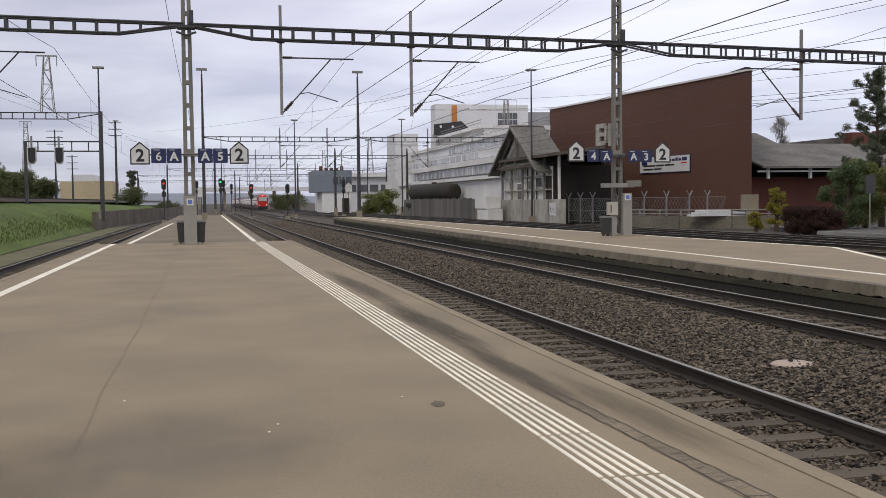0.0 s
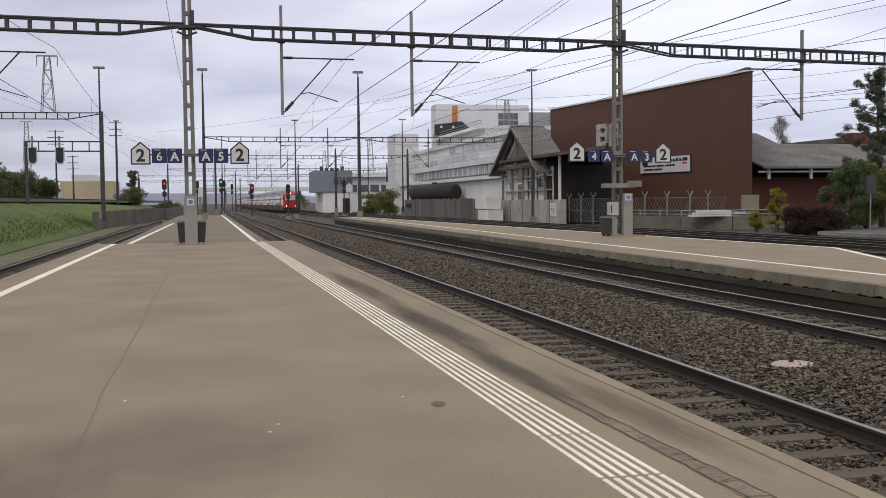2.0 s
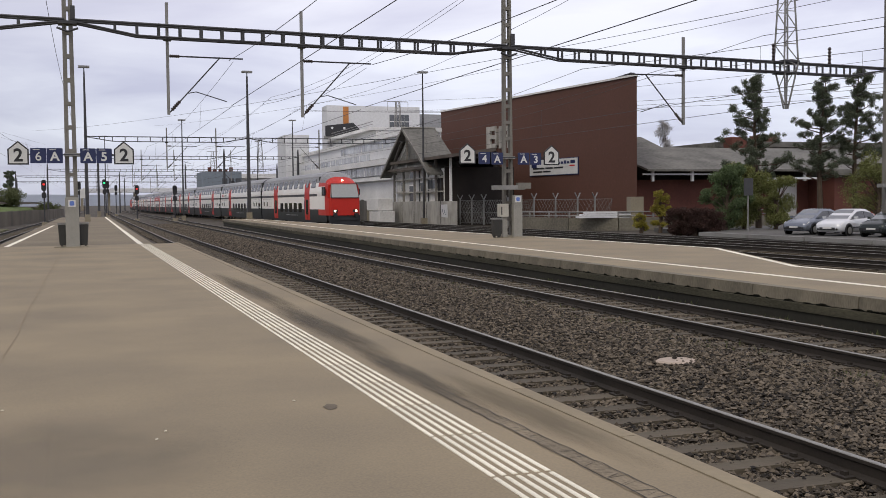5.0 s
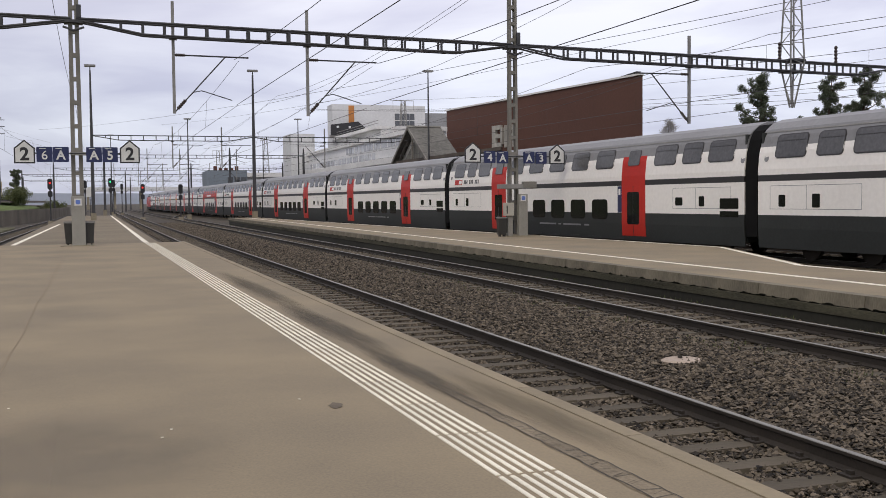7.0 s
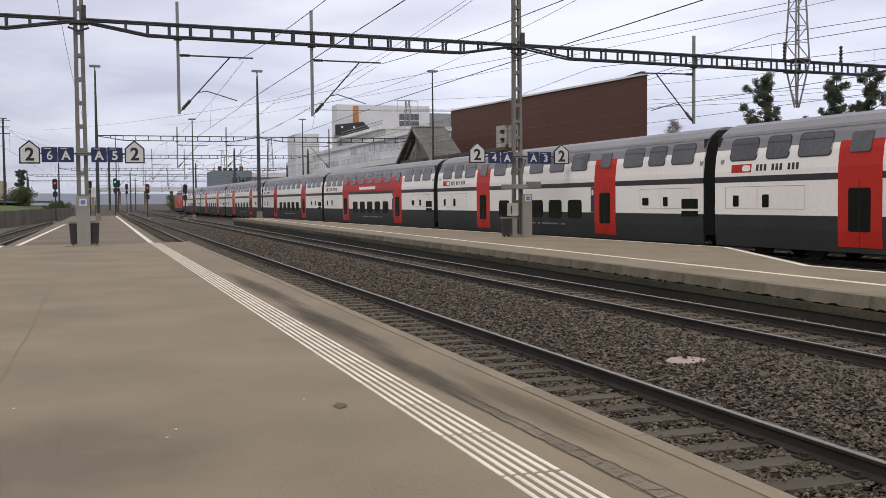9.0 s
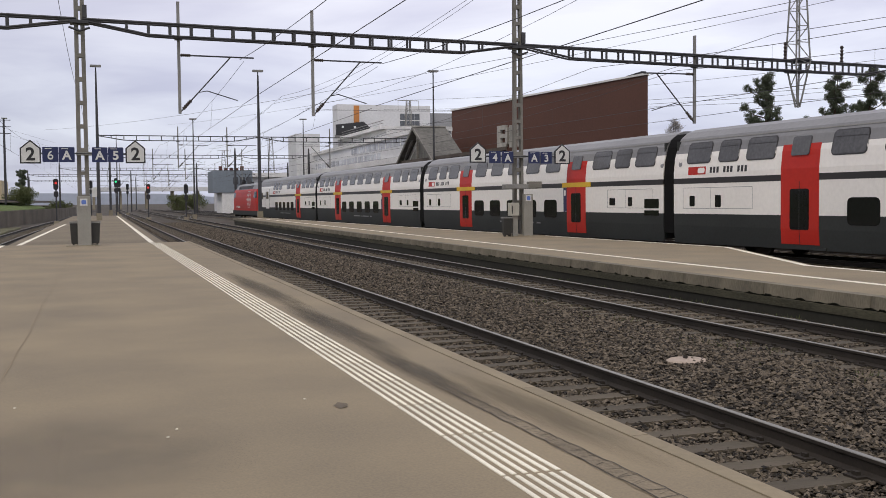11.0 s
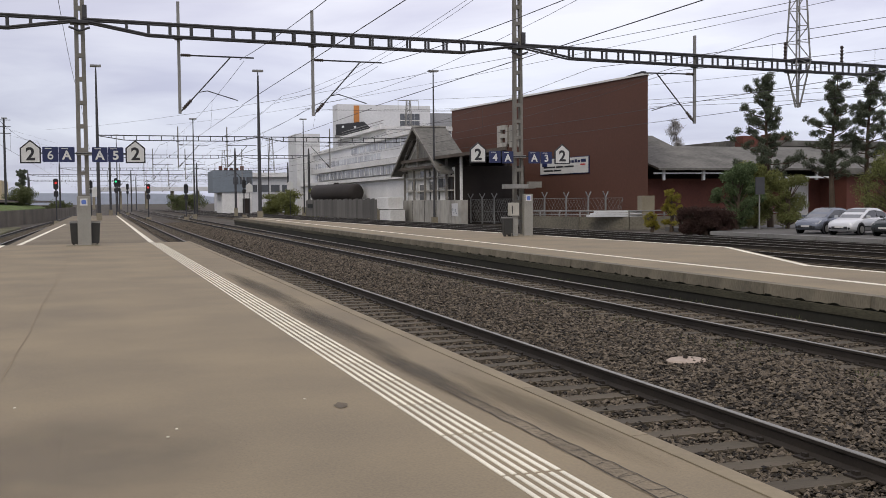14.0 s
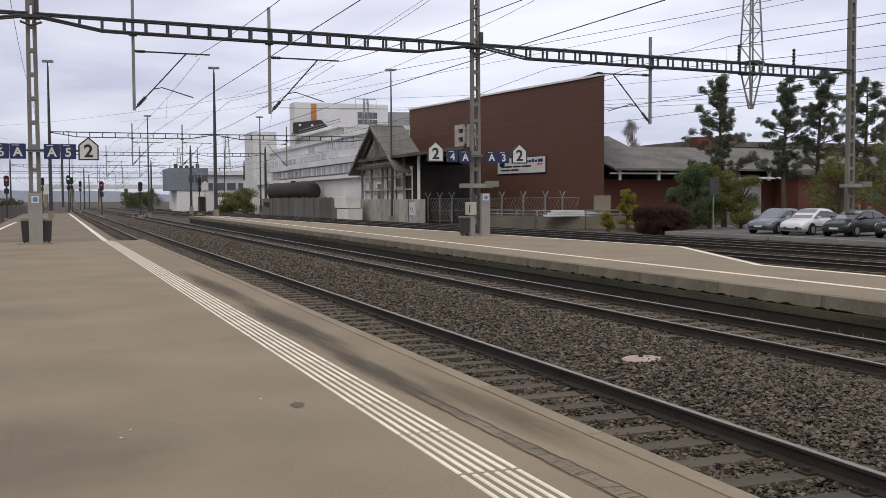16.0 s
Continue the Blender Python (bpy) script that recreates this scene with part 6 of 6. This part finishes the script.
ls2 = thing("brick_annex", pose(0, 0, 0), "low red-brown building with flat pale eaves", "building")
part("wall", Geo().box(71, 110, 84, 96, -0.7, 3.7), SHED_RED, ls2)
part("roof", Geo().box(70.5, 110, 83, 97, 3.9, 4.3), ROOF_TILE, ls2)
for i in range(5):
    part("window", Geo().box(80 + 3 * i, 82 + 3 * i, 83.9, 84.02, 1.2, 2.6), GLASS_BLDG, ls2)
lh = thing("far_house", pose(0, 0, 0), "low pale house behind the trees", "building")
part("wall", Geo().box(78, 110, 112, 125, -0.7, 8.3), WALL_OLD, lh)
part("roof", Geo().box(77, 111, 111, 126, 8.3, 9.0), ROOF_TILE, lh)
part("chimney", Geo().box(84, 87, 114, 116, 9, 10), SHED_RED, lh)
# buildings near the far junction
hb = thing("signal_box", pose(0, 0, 0), "blue-grey signal box with a white lower wall", "building")
part("upper_wall", Geo().box(21.0, 28.6, 203, 214, 3.6, 7.9), GREY_BLUE, hb, "blue-grey upper wall")
part("lower_wall", Geo().box(22.6, 28.4, 203.2, 213, -0.7, 3.6), RENDER_WHITE, hb)
for i in range(3):
    part("window", Geo().box(24.8 + 1.3 * i, 25.8 + 1.3 * i, 202.9, 203.05, 5.2, 6.6), GLASS_BLDG, hb)
part("door", Geo().box(26.6, 28.0, 203.0, 203.25, -0.7, 2.4), TIMBER_SHADE, hb)
fb = thing("far_depot", pose(0, 0, 0), "long low grey depot with dark window band", "building")
part("wall", Geo().box(26, 48, 236, 250, -0.7, 7.4), RENDER_GREY, fb)
part("roof", Geo().box(25, 49, 235, 251, 7.4, 8.4), RENDER_WHITE, fb)
for i in range(8):
    part("window", Geo().box(27 + 2.6 * i, 29 + 2.6 * i, 235.8, 236.02, 4.0, 5.6), GLASS_BLDG, fb)
for k in range(5):
    part("sign_bar", Geo().box(25.6 + 1.2 * k, 26.4 + 1.2 * k, 235.4, 235.6, 8.4, 9.9 if k in (0, 4) else 9.5), SHED_RED, fb, "red roof sign")
ob = thing("far_overpass", pose(0, 0, 0), "distant road bridge across the tracks", "bridge")
part("deck", Geo().box(-4, 60, 420, 430, 6.4, 8.0), RENDER_GREY, ob)
for i in range(7):
    part("pier", Geo().box(-3 + 10 * i, -2 + 10 * i, 422, 428, -0.7, 6.4), CONCRETE, ob)
for x, y, z1, arm in ((-20.2, 150, 12.1, 1.1), (-12.2, 150, 13.3, 0.9), (-19.2, 160, 9.0, 0.8)):
    up = thing("utility_mast", pose(x, y, 1.7), "slim grey mast with short cross arms behind the bank", "mast", "utility masts")
    part("pole", Geo().tube([(0, 0, 0), (0, 0, z1 - 1.7)], [0.16, 0.09], 6), STEEL_DARK, up)
    for k in range(3):
        part("cross_arm", Geo().bar((-arm, 0, z1 - 1.9 - 0.9 * k), (arm, 0, z1 - 1.9 - 0.9 * k), 0.09), STEEL_DARK, up)
yb = thing("far_factory", pose(0, 0, 0), "distant tan factory behind the bank", "building")
part("wall", Geo().box(-39.5, -25.3, 300, 320, -0.7, 8.2), mat("tan_wall", (0.46, 0.39, 0.25), 0.9, scale=0.2, var=0.15), yb)
part("roof", Geo().box(-36.5, -30.5, 300, 318, 8.2, 10.0), RENDER_GREY, yb)
hl = Geo()
rh = random.Random(31)
pr = None
for i in range(61):
    x = -1900 + 70 * i
    z = 18 + 14 * min(1, max(0, (60 - x) / 420)) + 4 * math.sin(i * 0.33) + 3 * math.sin(i * 0.9 + 1) + rh.uniform(-2, 2)
    cur = [(x, 2300, -1), (x, 2300, z), (x, 2700, z * 0.9), (x, 2700, -1)]
    if pr:
        hl.add(pr + cur, [(0, 4, 5, 1), (1, 5, 6, 2), (2, 6, 7, 3)])
    pr = cur
setting("far_hills", hl, HAZE, "hazy blue-grey hills on the horizon", "hills", "structure")


# ---- fences, walls, road ----
setting("station_road", Geo().add([(x, y, z) for z in (-0.74, -0.43) for x, y in ((36.3, -30), (64, -30), (60, 58), (54, 66), (39.5, 66), (36.5, 52))], [(0, 1, 2, 3, 4, 5), (6, 7, 8, 9, 10, 11)] + [(i, (i + 1) % 6, 6 + (i + 1) % 6, 6 + i) for i in range(6)]), ROAD, "grey asphalt station road and parking strip", "road")
ROAD_EDGE = mat("grey_road_edge", (0.26, 0.255, 0.24), 0.9, scale=1.2, var=0.25, rand=0.1)
kb = thing("road_kerb", pose(0, 0, 0), "pale concrete kerb along the parking strip", "kerb", "", "structure")
for i in range(17):
    a = Vector((36.15, i * 5 - 30, 0.05))
    part("kerb_stone", Geo().bar(a + Vector((0, 0.02, -0.56)), a + Vector((0.08, 4.96, -0.56)), 0.3, 0.22), ROAD_EDGE, kb)
WALL_LOW = mat("stained_low_wall", (0.17, 0.155, 0.12), 0.92, scale=0.8, var=0.4, bump=0.01, bump_scale=12)
lw = thing("low_wall", pose(0, 0, 0), "low weathered concrete wall with a pipe rail", "wall", "", "structure")
pts = [Vector(p) for p in ((34.0, 80, 0), (35.5, 72, 0), (38.5, 69.6, 0), (44.0, 68.5, 0), (52, 69.5, 0))]
for p, q in zip(pts, pts[1:]):
    part("wall_run", Geo().bar(p + Vector((0, 0, -0.2)), q + Vector((0, 0, -0.2)), 0.3, 1.0), WALL_LOW, lw)
    for z in (0.75, 0.45):
        part("pipe", Geo().tube([p + Vector((0, 0, z)), q + Vector((0, 0, z))], 0.05, 6), STEEL, lw)
    n = max(2, int((q - p).length / 2.2))
    for i in range(n):
        v = p + (q - p) * (i / n)
        part("rail_post", Geo().box(v.x - 0.05, v.x + 0.05, v.y - 0.05, v.y + 0.05, 0.3, 0.8), STEEL, lw)
fe = thing("chain_link_fence", pose(0, 0, 0), "grey wire mesh fence with forked barbed-wire posts", "fence")
MESH = mat("wire_mesh_grey", (0.22, 0.22, 0.21), 0.7, 0.2, scale=2, var=0.2)
fp = [Vector(p) for p in ((34.7, 94.6, 0), (35.4, 90.0, 0), (37.0, 82, 0), (39.5, 78.5, 0), (42.0, 77.0, 0))]
for p, q in zip(fp, fp[1:]):
    n = 2
    L_ = (q - p)
    for i in range(n):
        v = p + L_ * (i / n)
        ps = part("post", Geo().box(v.x - 0.06, v.x + 0.06, v.y - 0.06, v.y + 0.06, -0.6, 1.85), MESH, fe)
        part("fork", Geo().bar((v.x, v.y, 1.8), (v.x - 0.35, v.y - 0.2, 2.3), 0.08).bar((v.x, v.y, 1.8), (v.x + 0.35, v.y + 0.2, 2.3), 0.08), MESH, ps)
    ms = Geo()
    m_ = int(L_.length / 0.3)
    for i in range(m_):
        v, w = p + L_ * (i / m_), p + L_ * min(1, (i + 4) / m_)
        ms.tube([(v.x, v.y, -0.5), (w.x, w.y, 1.75)], 0.012, 3)
        ms.tube([(v.x, v.y, 1.75), (w.x, w.y, -0.5)], 0.012, 3)
    for z in (-0.4, 0.6, 1.75):
        ms.tube([(p.x, p.y, z), (q.x, q.y, z)], 0.02, 4)
    part("mesh", ms, MESH, fe)
bf = thing("board_fence", pose(0, 0, 0), "dark weathered board fence with faded paint marks", "fence")
p, q = Vector((28.3, 146, 0)), Vector((29.9, 112, 0))
BOARD = mat("grey_boards", (0.15, 0.143, 0.13), 0.9, scale=0.8, var=0.4, rand=0.3)
bme = Geo().box(-0.03, 0.03, -0.48, 0.48, -0.6, 1.75).mesh("board")
for i in range(36):
    v = p + (q - p) * (i / 36)
    part("board", bme, BOARD, bf, at=pose(v.x, v.y, (i * 7 % 5) * 0.04 + 0.1, 0, 0, 2.2))
for i, (x, y, z, w) in enumerate(((31.0, 110, -0.7, 1.5), (30.9, 110.4, 0.72, 1.4))):
    bxx = thing("white_container", pose(x, y, z, 0, 0, 6), "dirty white storage container beside the fence", "container", "containers")
    part("body", Geo().box(-0.9, 0.9, -1.6, 1.6, 0, 1.35), RENDER_WHITE, bxx, bevel=0.04)
    part("base", Geo().box(-0.85, 0.85, -1.5, 1.5, -0.06 if z > 0 else 0.0, 0.1), TIMBER_SHADE, bxx)
tw = thing("tank_wagon", pose(30.9, 138.0, 0.05, 0, 0, 17), "dark brown tank wagon standing on a siding", "railway wagon")
part("tank", Geo().tube([(0, y, 2.75) for y in (-5.6, -5.5, -5.2, 5.2, 5.5, 5.6)], [0.7, 1.05, 1.25, 1.25, 1.05, 0.7], 18), TANK, tw, smooth=True)
part("chassis", Geo().box(-1.1, 1.1, -6.4, 6.4, 0.75, 1.3), TRAIN_DARK, tw)
part("hatch", Geo().tube([(0, 0, 3.8), (0, 0, 4.2)], 0.35, 10), TANK, tw)
for y in (-4.2, 4.2):
    w = Geo()
    for s in (-0.75, 0.75):
        w.tube([(s - 0.07, y, -0.0), (s + 0.07, y, -0.0)], 0.45, 12)
    part("wheelset", w, RAIL, tw)
    part("saddle", Geo().box(-1.0, 1.0, y - 0.3, y + 0.3, 0.4, 1.8), TRAIN_DARK, tw)
ps = thing("road_sign", pose(39.6, 54.8, -0.43), "back of a grey road sign on a slim post", "sign")
part("post", Geo().tube([(0, 0, 0), (0, 0, 3.2)], 0.045, 8), STEEL, ps)
part("panel", Geo().prism(rounded(-0.34, 0.34, 2.3, 3.4, 0.06), 'y', -0.06, -0.03), STEEL_DARK, ps)
pl = thing("plank_pile", pose(38.0, 70.1, 0.5, 0, 0, -8), "pale planks stacked on the low wall", "plank pile")
for k in range(3):
    part("plank", Geo().box(-2.6 + 0.3 * k, 2.4 - 0.2 * k, -0.4, 0.4, 0.16 * k - 0.2, 0.16 * k - 0.06), RENDER_GREY, pl)
part("block", Geo().box(1.6, 2.6, -0.5, 0.5, -0.2, 1.4), CONCRETE, pl)


# ---- cars ----
CAR_GLASS = mat("car_window_glass", (0.03, 0.034, 0.038), 0.06, scale=1, var=0.2, spec=0.8)
SCREEN = mat("car_windscreen_glass", (0.16, 0.17, 0.18), 0.05, scale=1, var=0.2, spec=1.0)


def car(x, y, rz, paint, label, length=4.1, height=1.48):
    c = thing("parked_car", pose(x, y, -0.43, 0, 0, rz), label, "car", "parked cars")
    L, H = length / 2, height
    # rounded sections from nose (-y) to tail: y, underside, shoulder height, half width
    sec = [(-L, 0.34, 0.60, 0.60), (-L + 0.10, 0.24, 0.68, 0.74), (-L + 0.45, 0.2, 0.80, 0.83), (-L + 1.0, 0.2, 0.91, 0.86), (-0.3, 0.2, 0.95, 0.87),
           (0.7, 0.2, 0.97, 0.87), (L - 0.6, 0.2, 0.99, 0.86), (L - 0.15, 0.26, 0.97, 0.79), (L, 0.36, 0.86, 0.66)]

    def ring(yy, z0, z1, w):
        half = [(w * 0.82, z0), (w * 0.97, z0 + 0.1), (w, z0 + 0.45 * (z1 - z0)), (w * 0.985, z1 - 0.12), (w * 0.93, z1 - 0.03), (w * 0.72, z1 + 0.015), (w * 0.35, z1 + 0.035)]
        return [(-a, yy, b) for a, b in half] + [(a, yy, b) for a, b in reversed(half)]
    part("body", Geo().ring([ring(*q) for q in sec]), paint, c, smooth=True)
    # cabin: y, height, half width at the top
    cab = [(-L + 0.95, 0.90, 0.66), (-0.55, 1.22, 0.64), (-0.05, H - 0.05, 0.60), (0.5, H, 0.59), (1.1, H - 0.03, 0.58), (L - 0.5, H - 0.16, 0.55), (L - 0.12, 0.98, 0.62)]
    part("cabin", Geo().ring([[(-0.80, yy, 0.88), (-w - 0.05, yy, z - 0.07), (-w + 0.08, yy, z), (w - 0.08, yy, z), (w + 0.05, yy, z - 0.07), (0.80, yy, 0.88)] for yy, z, w in cab]), paint, c, smooth=True)
    part("windscreen", Geo().ring([[(x_ * 1.0, yy - 0.02 + o, z + 0.012 + o) for x_, yy, z in ((-0.6, -L + 1.06, 0.945), (0.6, -L + 1.06, 0.945), (0.54, -0.14, H - 0.07), (-0.54, -0.14, H - 0.07))] for o in (-0.02, 0.012)]), SCREEN, c, "windscreen reflecting the sky")
    part("rear_window", Geo().ring([[(x_, yy + o, z) for x_, yy, z in ((-0.52, L - 0.14, 1.06), (0.52, L - 0.14, 1.06), (0.46, L - 0.47, H - 0.2), (-0.46, L - 0.47, H - 0.2))] for o in (-0.02, 0.03)]), CAR_GLASS, c)
    for s in (-1, 1):
        for pane in (((-L + 1.15, 0.98), (0.42, 0.98), (0.42, H - 0.13), (-0.12, H - 0.15)), ((0.5, 0.98), (L - 0.5, 1.0), (L - 0.62, H - 0.25), (0.5, H - 0.13))):
            part("side_window", Geo().ring([[(s * (0.80 - (z - 0.88) * 0.29 + o), yy, z) for yy, z in pane] for o in (-0.03, 0.028)]), CAR_GLASS, c)
        hl_ = part("headlight", Geo().ring([[(s * a, -L + b + o, z) for a, b, z in ((0.46, 0.02, 0.6), (0.74, 0.14, 0.6), (0.78, 0.42, 0.76), (0.5, 0.2, 0.7))] for o in (-0.03, 0.05)]), SIGN_WHITE, c, "clear headlight")
        part("fog_lamp", Geo().tube([(s * 0.55, -L - 0.015, 0.38), (s * 0.55, -L + 0.1, 0.38)], 0.06, 8), BLACK, c)
        part("tail_light", Geo().box(s * 0.72 - 0.08, s * 0.72 + 0.08, L - 0.16, L - 0.03, 0.7, 0.95), CAR_RED, c)
        part("mirror", Geo().ring([[(s * (0.86 + 0.19 * u), -0.78 + 0.03 * u, z) for z in (0.94, 1.07)] + [(s * (0.86 + 0.19 * u), -0.66, z) for z in (1.07, 0.94)] for u in (0, 1)]), paint, c)
        part("sill_trim", Geo().box(s * 0.875 - 0.02, s * 0.875 + 0.015, -L + 1.15, L - 1.2, 0.44, 0.5), BLACK, c)
        for yy in (-L + 0.78, L - 0.8):
            w = part("wheel", Geo().tube([(s * 0.66, yy, 0.31), (s * 0.70, yy, 0.31), (s * 0.87, yy, 0.31), (s * 0.89, yy, 0.31)], [0.27, 0.31, 0.31, 0.27], 20), RUBBER, c)
            part("rim", Geo().tube([(s * 0.885, yy, 0.31), (s * 0.905, yy, 0.31)], 0.2, 14), STEEL, w)
            part("wheel_arch", Geo().tube([(s * 0.8, yy, 0.33), (s * 0.872, yy, 0.33)], 0.37, 20), BLACK, c)
    part("grille", Geo().box(-0.46, 0.46, -L - 0.02, -L + 0.12, 0.32, 0.48), BLACK, c)
    part("plate", Geo().box(-0.26, 0.26, -L - 0.03, -L - 0.015, 0.4, 0.5), SIGN_WHITE, c)
    return c


car(40.15, 49.3, -70, CAR_BLUE, "blue-grey hatchback parked on the station road")
car(40.25, 46.6, -70, CAR_SILVER, "silver hatchback parked on the station road")
car(40.9, 43.8, -72, CAR_DARK, "dark green saloon car parked on the station road", 4.4, 1.42)
car(41.7, 40.9, -72, CAR_DARK, "black estate car parked near the mast", 4.4, 1.45)
car(57.5, 62.0, -85, CAR_RED, "bright red car parked by the shed", 4.2, 1.5)


# ---- trees and bushes ----
def crown_mesh(clumps, leaf, count, material, seed, flat=0.6, thin=0.5):
    """Many small leaf blades scattered through uneven clumps."""
    r = np.random.RandomState(seed)
    vs = []
    tot = sum(c[3] ** 2 for c in clumps)
    for cx, cy, cz, rad in clumps:
        n = int(count * rad * rad / tot)
        u = r.normal(size=(n, 3))
        u /= np.linalg.norm(u, axis=1)[:, None]
        p = u * (rad * r.uniform(0.35, 1.12, (n, 1))) * np.array([1, 1, flat]) + np.array([cx, cy, cz])
        a, b = r.normal(size=(n, 3)), r.normal(size=(n, 3))
        a /= np.linalg.norm(a, axis=1)[:, None]
        b = np.cross(a, b)
        b /= np.linalg.norm(b, axis=1)[:, None]
        s = leaf * r.uniform(0.6, 1.3, (n, 1))
        vs.append(np.stack([p - a * s, p + b * s * thin, p + a * s, p - b * s * thin], 1))
    v = np.concatenate(vs).reshape(-1, 3)
    f = np.arange(len(v)).reshape(-1, 4)
    me = bpy.data.meshes.new("crown")
    me.from_pydata(v.tolist(), [], f.tolist())
    me.materials.append(material)
    return me


def pine(x, y, h, spread, seed, label="tall Scots pine with uneven dark green crown", bare=0.32, dens=9000):
    r = random.Random(seed)
    t = thing("pine_tree", pose(x, y, -0.45), label, "tree", "pines")
    lean = r.uniform(-0.03, 0.03)
    pt = lambda f: Vector((lean * h * f + 0.12 * math.sin(f * 5 + seed), 0.1 * math.sin(f * 4), h * f))
    part("trunk", Geo().tube([pt(i / 10) for i in range(11)], [0.24 * (1 - 0.88 * i / 10) for i in range(11)], 8), BARK, t)
    clumps, lim = [], Geo()
    n = 34
    for i in range(n):
        f = bare + (0.985 - bare) * (i / (n - 1)) + r.uniform(-0.02, 0.01)
        g_ = (f - bare) / (1 - bare)
        reach = spread * (0.12 + 1.0 * (1 - g_) ** 0.8) * r.choice((0.45, 0.7, 0.95, 1.2)) * r.uniform(0.85, 1.1)
        a = i * 2.4 + r.uniform(-0.7, 0.7)
        b = pt(f)
        e = b + Vector((math.cos(a) * reach, math.sin(a) * reach, reach * r.uniform(0.05, 0.5) + 0.15))
        lim.tube([b, (b + e) / 2 + Vector((0, 0, -0.12)), e], [0.05, 0.035, 0.012], 5)
        for k in range(6):
            q = b + (e - b) * (0.42 + 0.12 * k)
            j = 0.08 + 0.15 * reach
            w_ = q + Vector((r.uniform(-j, j), r.uniform(-j, j), r.uniform(-0.02, 0.38)))
            lim.tube([q, w_], [0.02, 0.008], 4)
            clumps.append((w_.x, w_.y, w_.z, r.uniform(0.13, 0.34)))
    tagged(part("branchwork", lim, BARK, t), kind="stuff")
    part("crown", crown_mesh(clumps, 0.13, dens * 4, NEEDLE, seed, 0.85, 0.13), NEEDLE, t)
    return t


def leafy(x, y, h, spread, seed, material, label, name="leafy_tree", dens=26000, leaf=0.065, trunk=True, z=-0.7, low=0.25, flat=0.85, cat="tree", thin=0.5):
    r = random.Random(seed)
    t = thing(name, pose(x, y, z), label, cat, name + "s")
    lim = Geo()
    clumps = []
    part("trunk", Geo().tube([(0, 0, 0), (0.1, 0, h * 0.4), (0.05, 0.1, h * 0.75)], [0.16, 0.12, 0.04], 7), BARK, t)
    for i in range(40):
        a, f = r.uniform(0, 6.28), r.uniform(low, 1.0)
        rad = spread * (1 - 0.55 * abs(f - 0.5)) * r.uniform(0.15, 0.95)
        e = Vector((math.cos(a) * rad, math.sin(a) * rad, h * f * 0.93))
        lim.tube([(0.05, 0, h * f * 0.55), tuple(e)], [0.05, 0.015], 5)
        clumps.append((*e, r.uniform(0.3, 0.6) * spread * 0.6))
    tagged(part("branchwork", lim, BARK, t), kind="stuff")
    part("crown", crown_mesh(clumps, leaf, dens, material, seed, flat, thin), material, t)
    return t


pine(44.9, 61.0, 10.3, 2.5, 1, dens=6500)
pine(49.6, 60.2, 10.2, 2.3, 2, dens=6000)
pine(52.2, 59.4, 10.8, 2.6, 3, bare=0.3, dens=6500)
pine(57.0, 60.0, 10.6, 2.6, 4, bare=0.25, dens=6500)
pine(61.5, 62.0, 10.5, 2.4, 5, bare=0.2, dens=6500)
leafy(40.6, 58.6, 4.7, 1.6, 11, EVERGREEN, "bushy dark green evergreen shrub tree", low=0.15)
leafy(42.6, 59.4, 4.9, 1.7, 12, LEAF, "young tree with yellow-green spring leaves", low=0.15)
leafy(44.0, 57.8, 4.6, 1.4, 13, LEAF, "young tree with thin yellow-green leaves", dens=12000, low=0.1)
leafy(51.0, 56.0, 6.0, 2.2, 14, LEAF, "thin spring tree beside the parked cars", dens=11000, low=0.2)
leafy(54.5, 54.5, 6.8, 2.4, 15, LEAF, "thin spring tree beside the parked cars", dens=11000, low=0.2)
leafy(38.2, 63.0, 3.3, 0.8, 16, LEAF_YELLOW, "forsythia shrub with yellow blossom", "yellow_shrub", 5000, 0.055, low=0.2, cat="shrub")
leafy(37.0, 63.6, 1.4, 0.6, 17, LEAF_YELLOW, "low yellow shrub by the wall", "yellow_shrub", 2600, 0.05, low=0.2, cat="shrub")
for i, (x, y, s) in enumerate(((36.6, 58.0, 0.85), (37.5, 57.5, 0.9), (38.3, 57.1, 0.85), (37.1, 57.0, 0.8))):
    leafy(x, y, 1.75, 1.2 * s, 20 + i, HEDGE_RED, "dark red-brown clipped hedge bush", "hedge_bush", 11000, 0.05, low=0.1, cat="hedge")
leafy(67.4, 110, 13.2, 1.5, 30, TWIG, "bare grey tree far behind the sheds", "bare_tree", 2600, 0.5, low=0.4, thin=0.035)
for i, (x, y, h, s, m_) in enumerate(((31.0, 148, 4.6, 2.2, LEAF), (29.0, 165, 4.2, 2.6, LEAF), (27.5, 172, 3.6, 2.2, LEAF), (20.6, 300, 4.6, 3.0, LEAF_FAR), (23.5, 306, 4.8, 3.2, LEAF_FAR), (26.5, 312, 5.0, 4, LEAF_FAR), (-29, 150, 5.4, 4.5, LEAF_FAR),
                                      (-26, 165, 4.0, 4.0, LEAF_FAR), (-36, 150, 5.0, 5, LEAF_FAR), (-25.0, 148, 4.6, 3.2, LEAF_FAR), (-32.5, 146, 5.2, 4.2, LEAF_FAR), (-22.4, 152, 3.6, 2.4, LEAF_FAR), (-13.8, 205, 6.8, 1.3, NEEDLE), (-8.5, 230, 3.0, 3, LEAF_FAR), (-13, 190, 2.6, 3, LEAF_FAR))):
    leafy(x, y, h, s, 40 + i, m_, "green bush beside the railway", "bush", 12000 if x < -20 else 6000, 0.14, z=1.7 if x < -10 else -0.7, low=0.1, cat="bush")


motions()
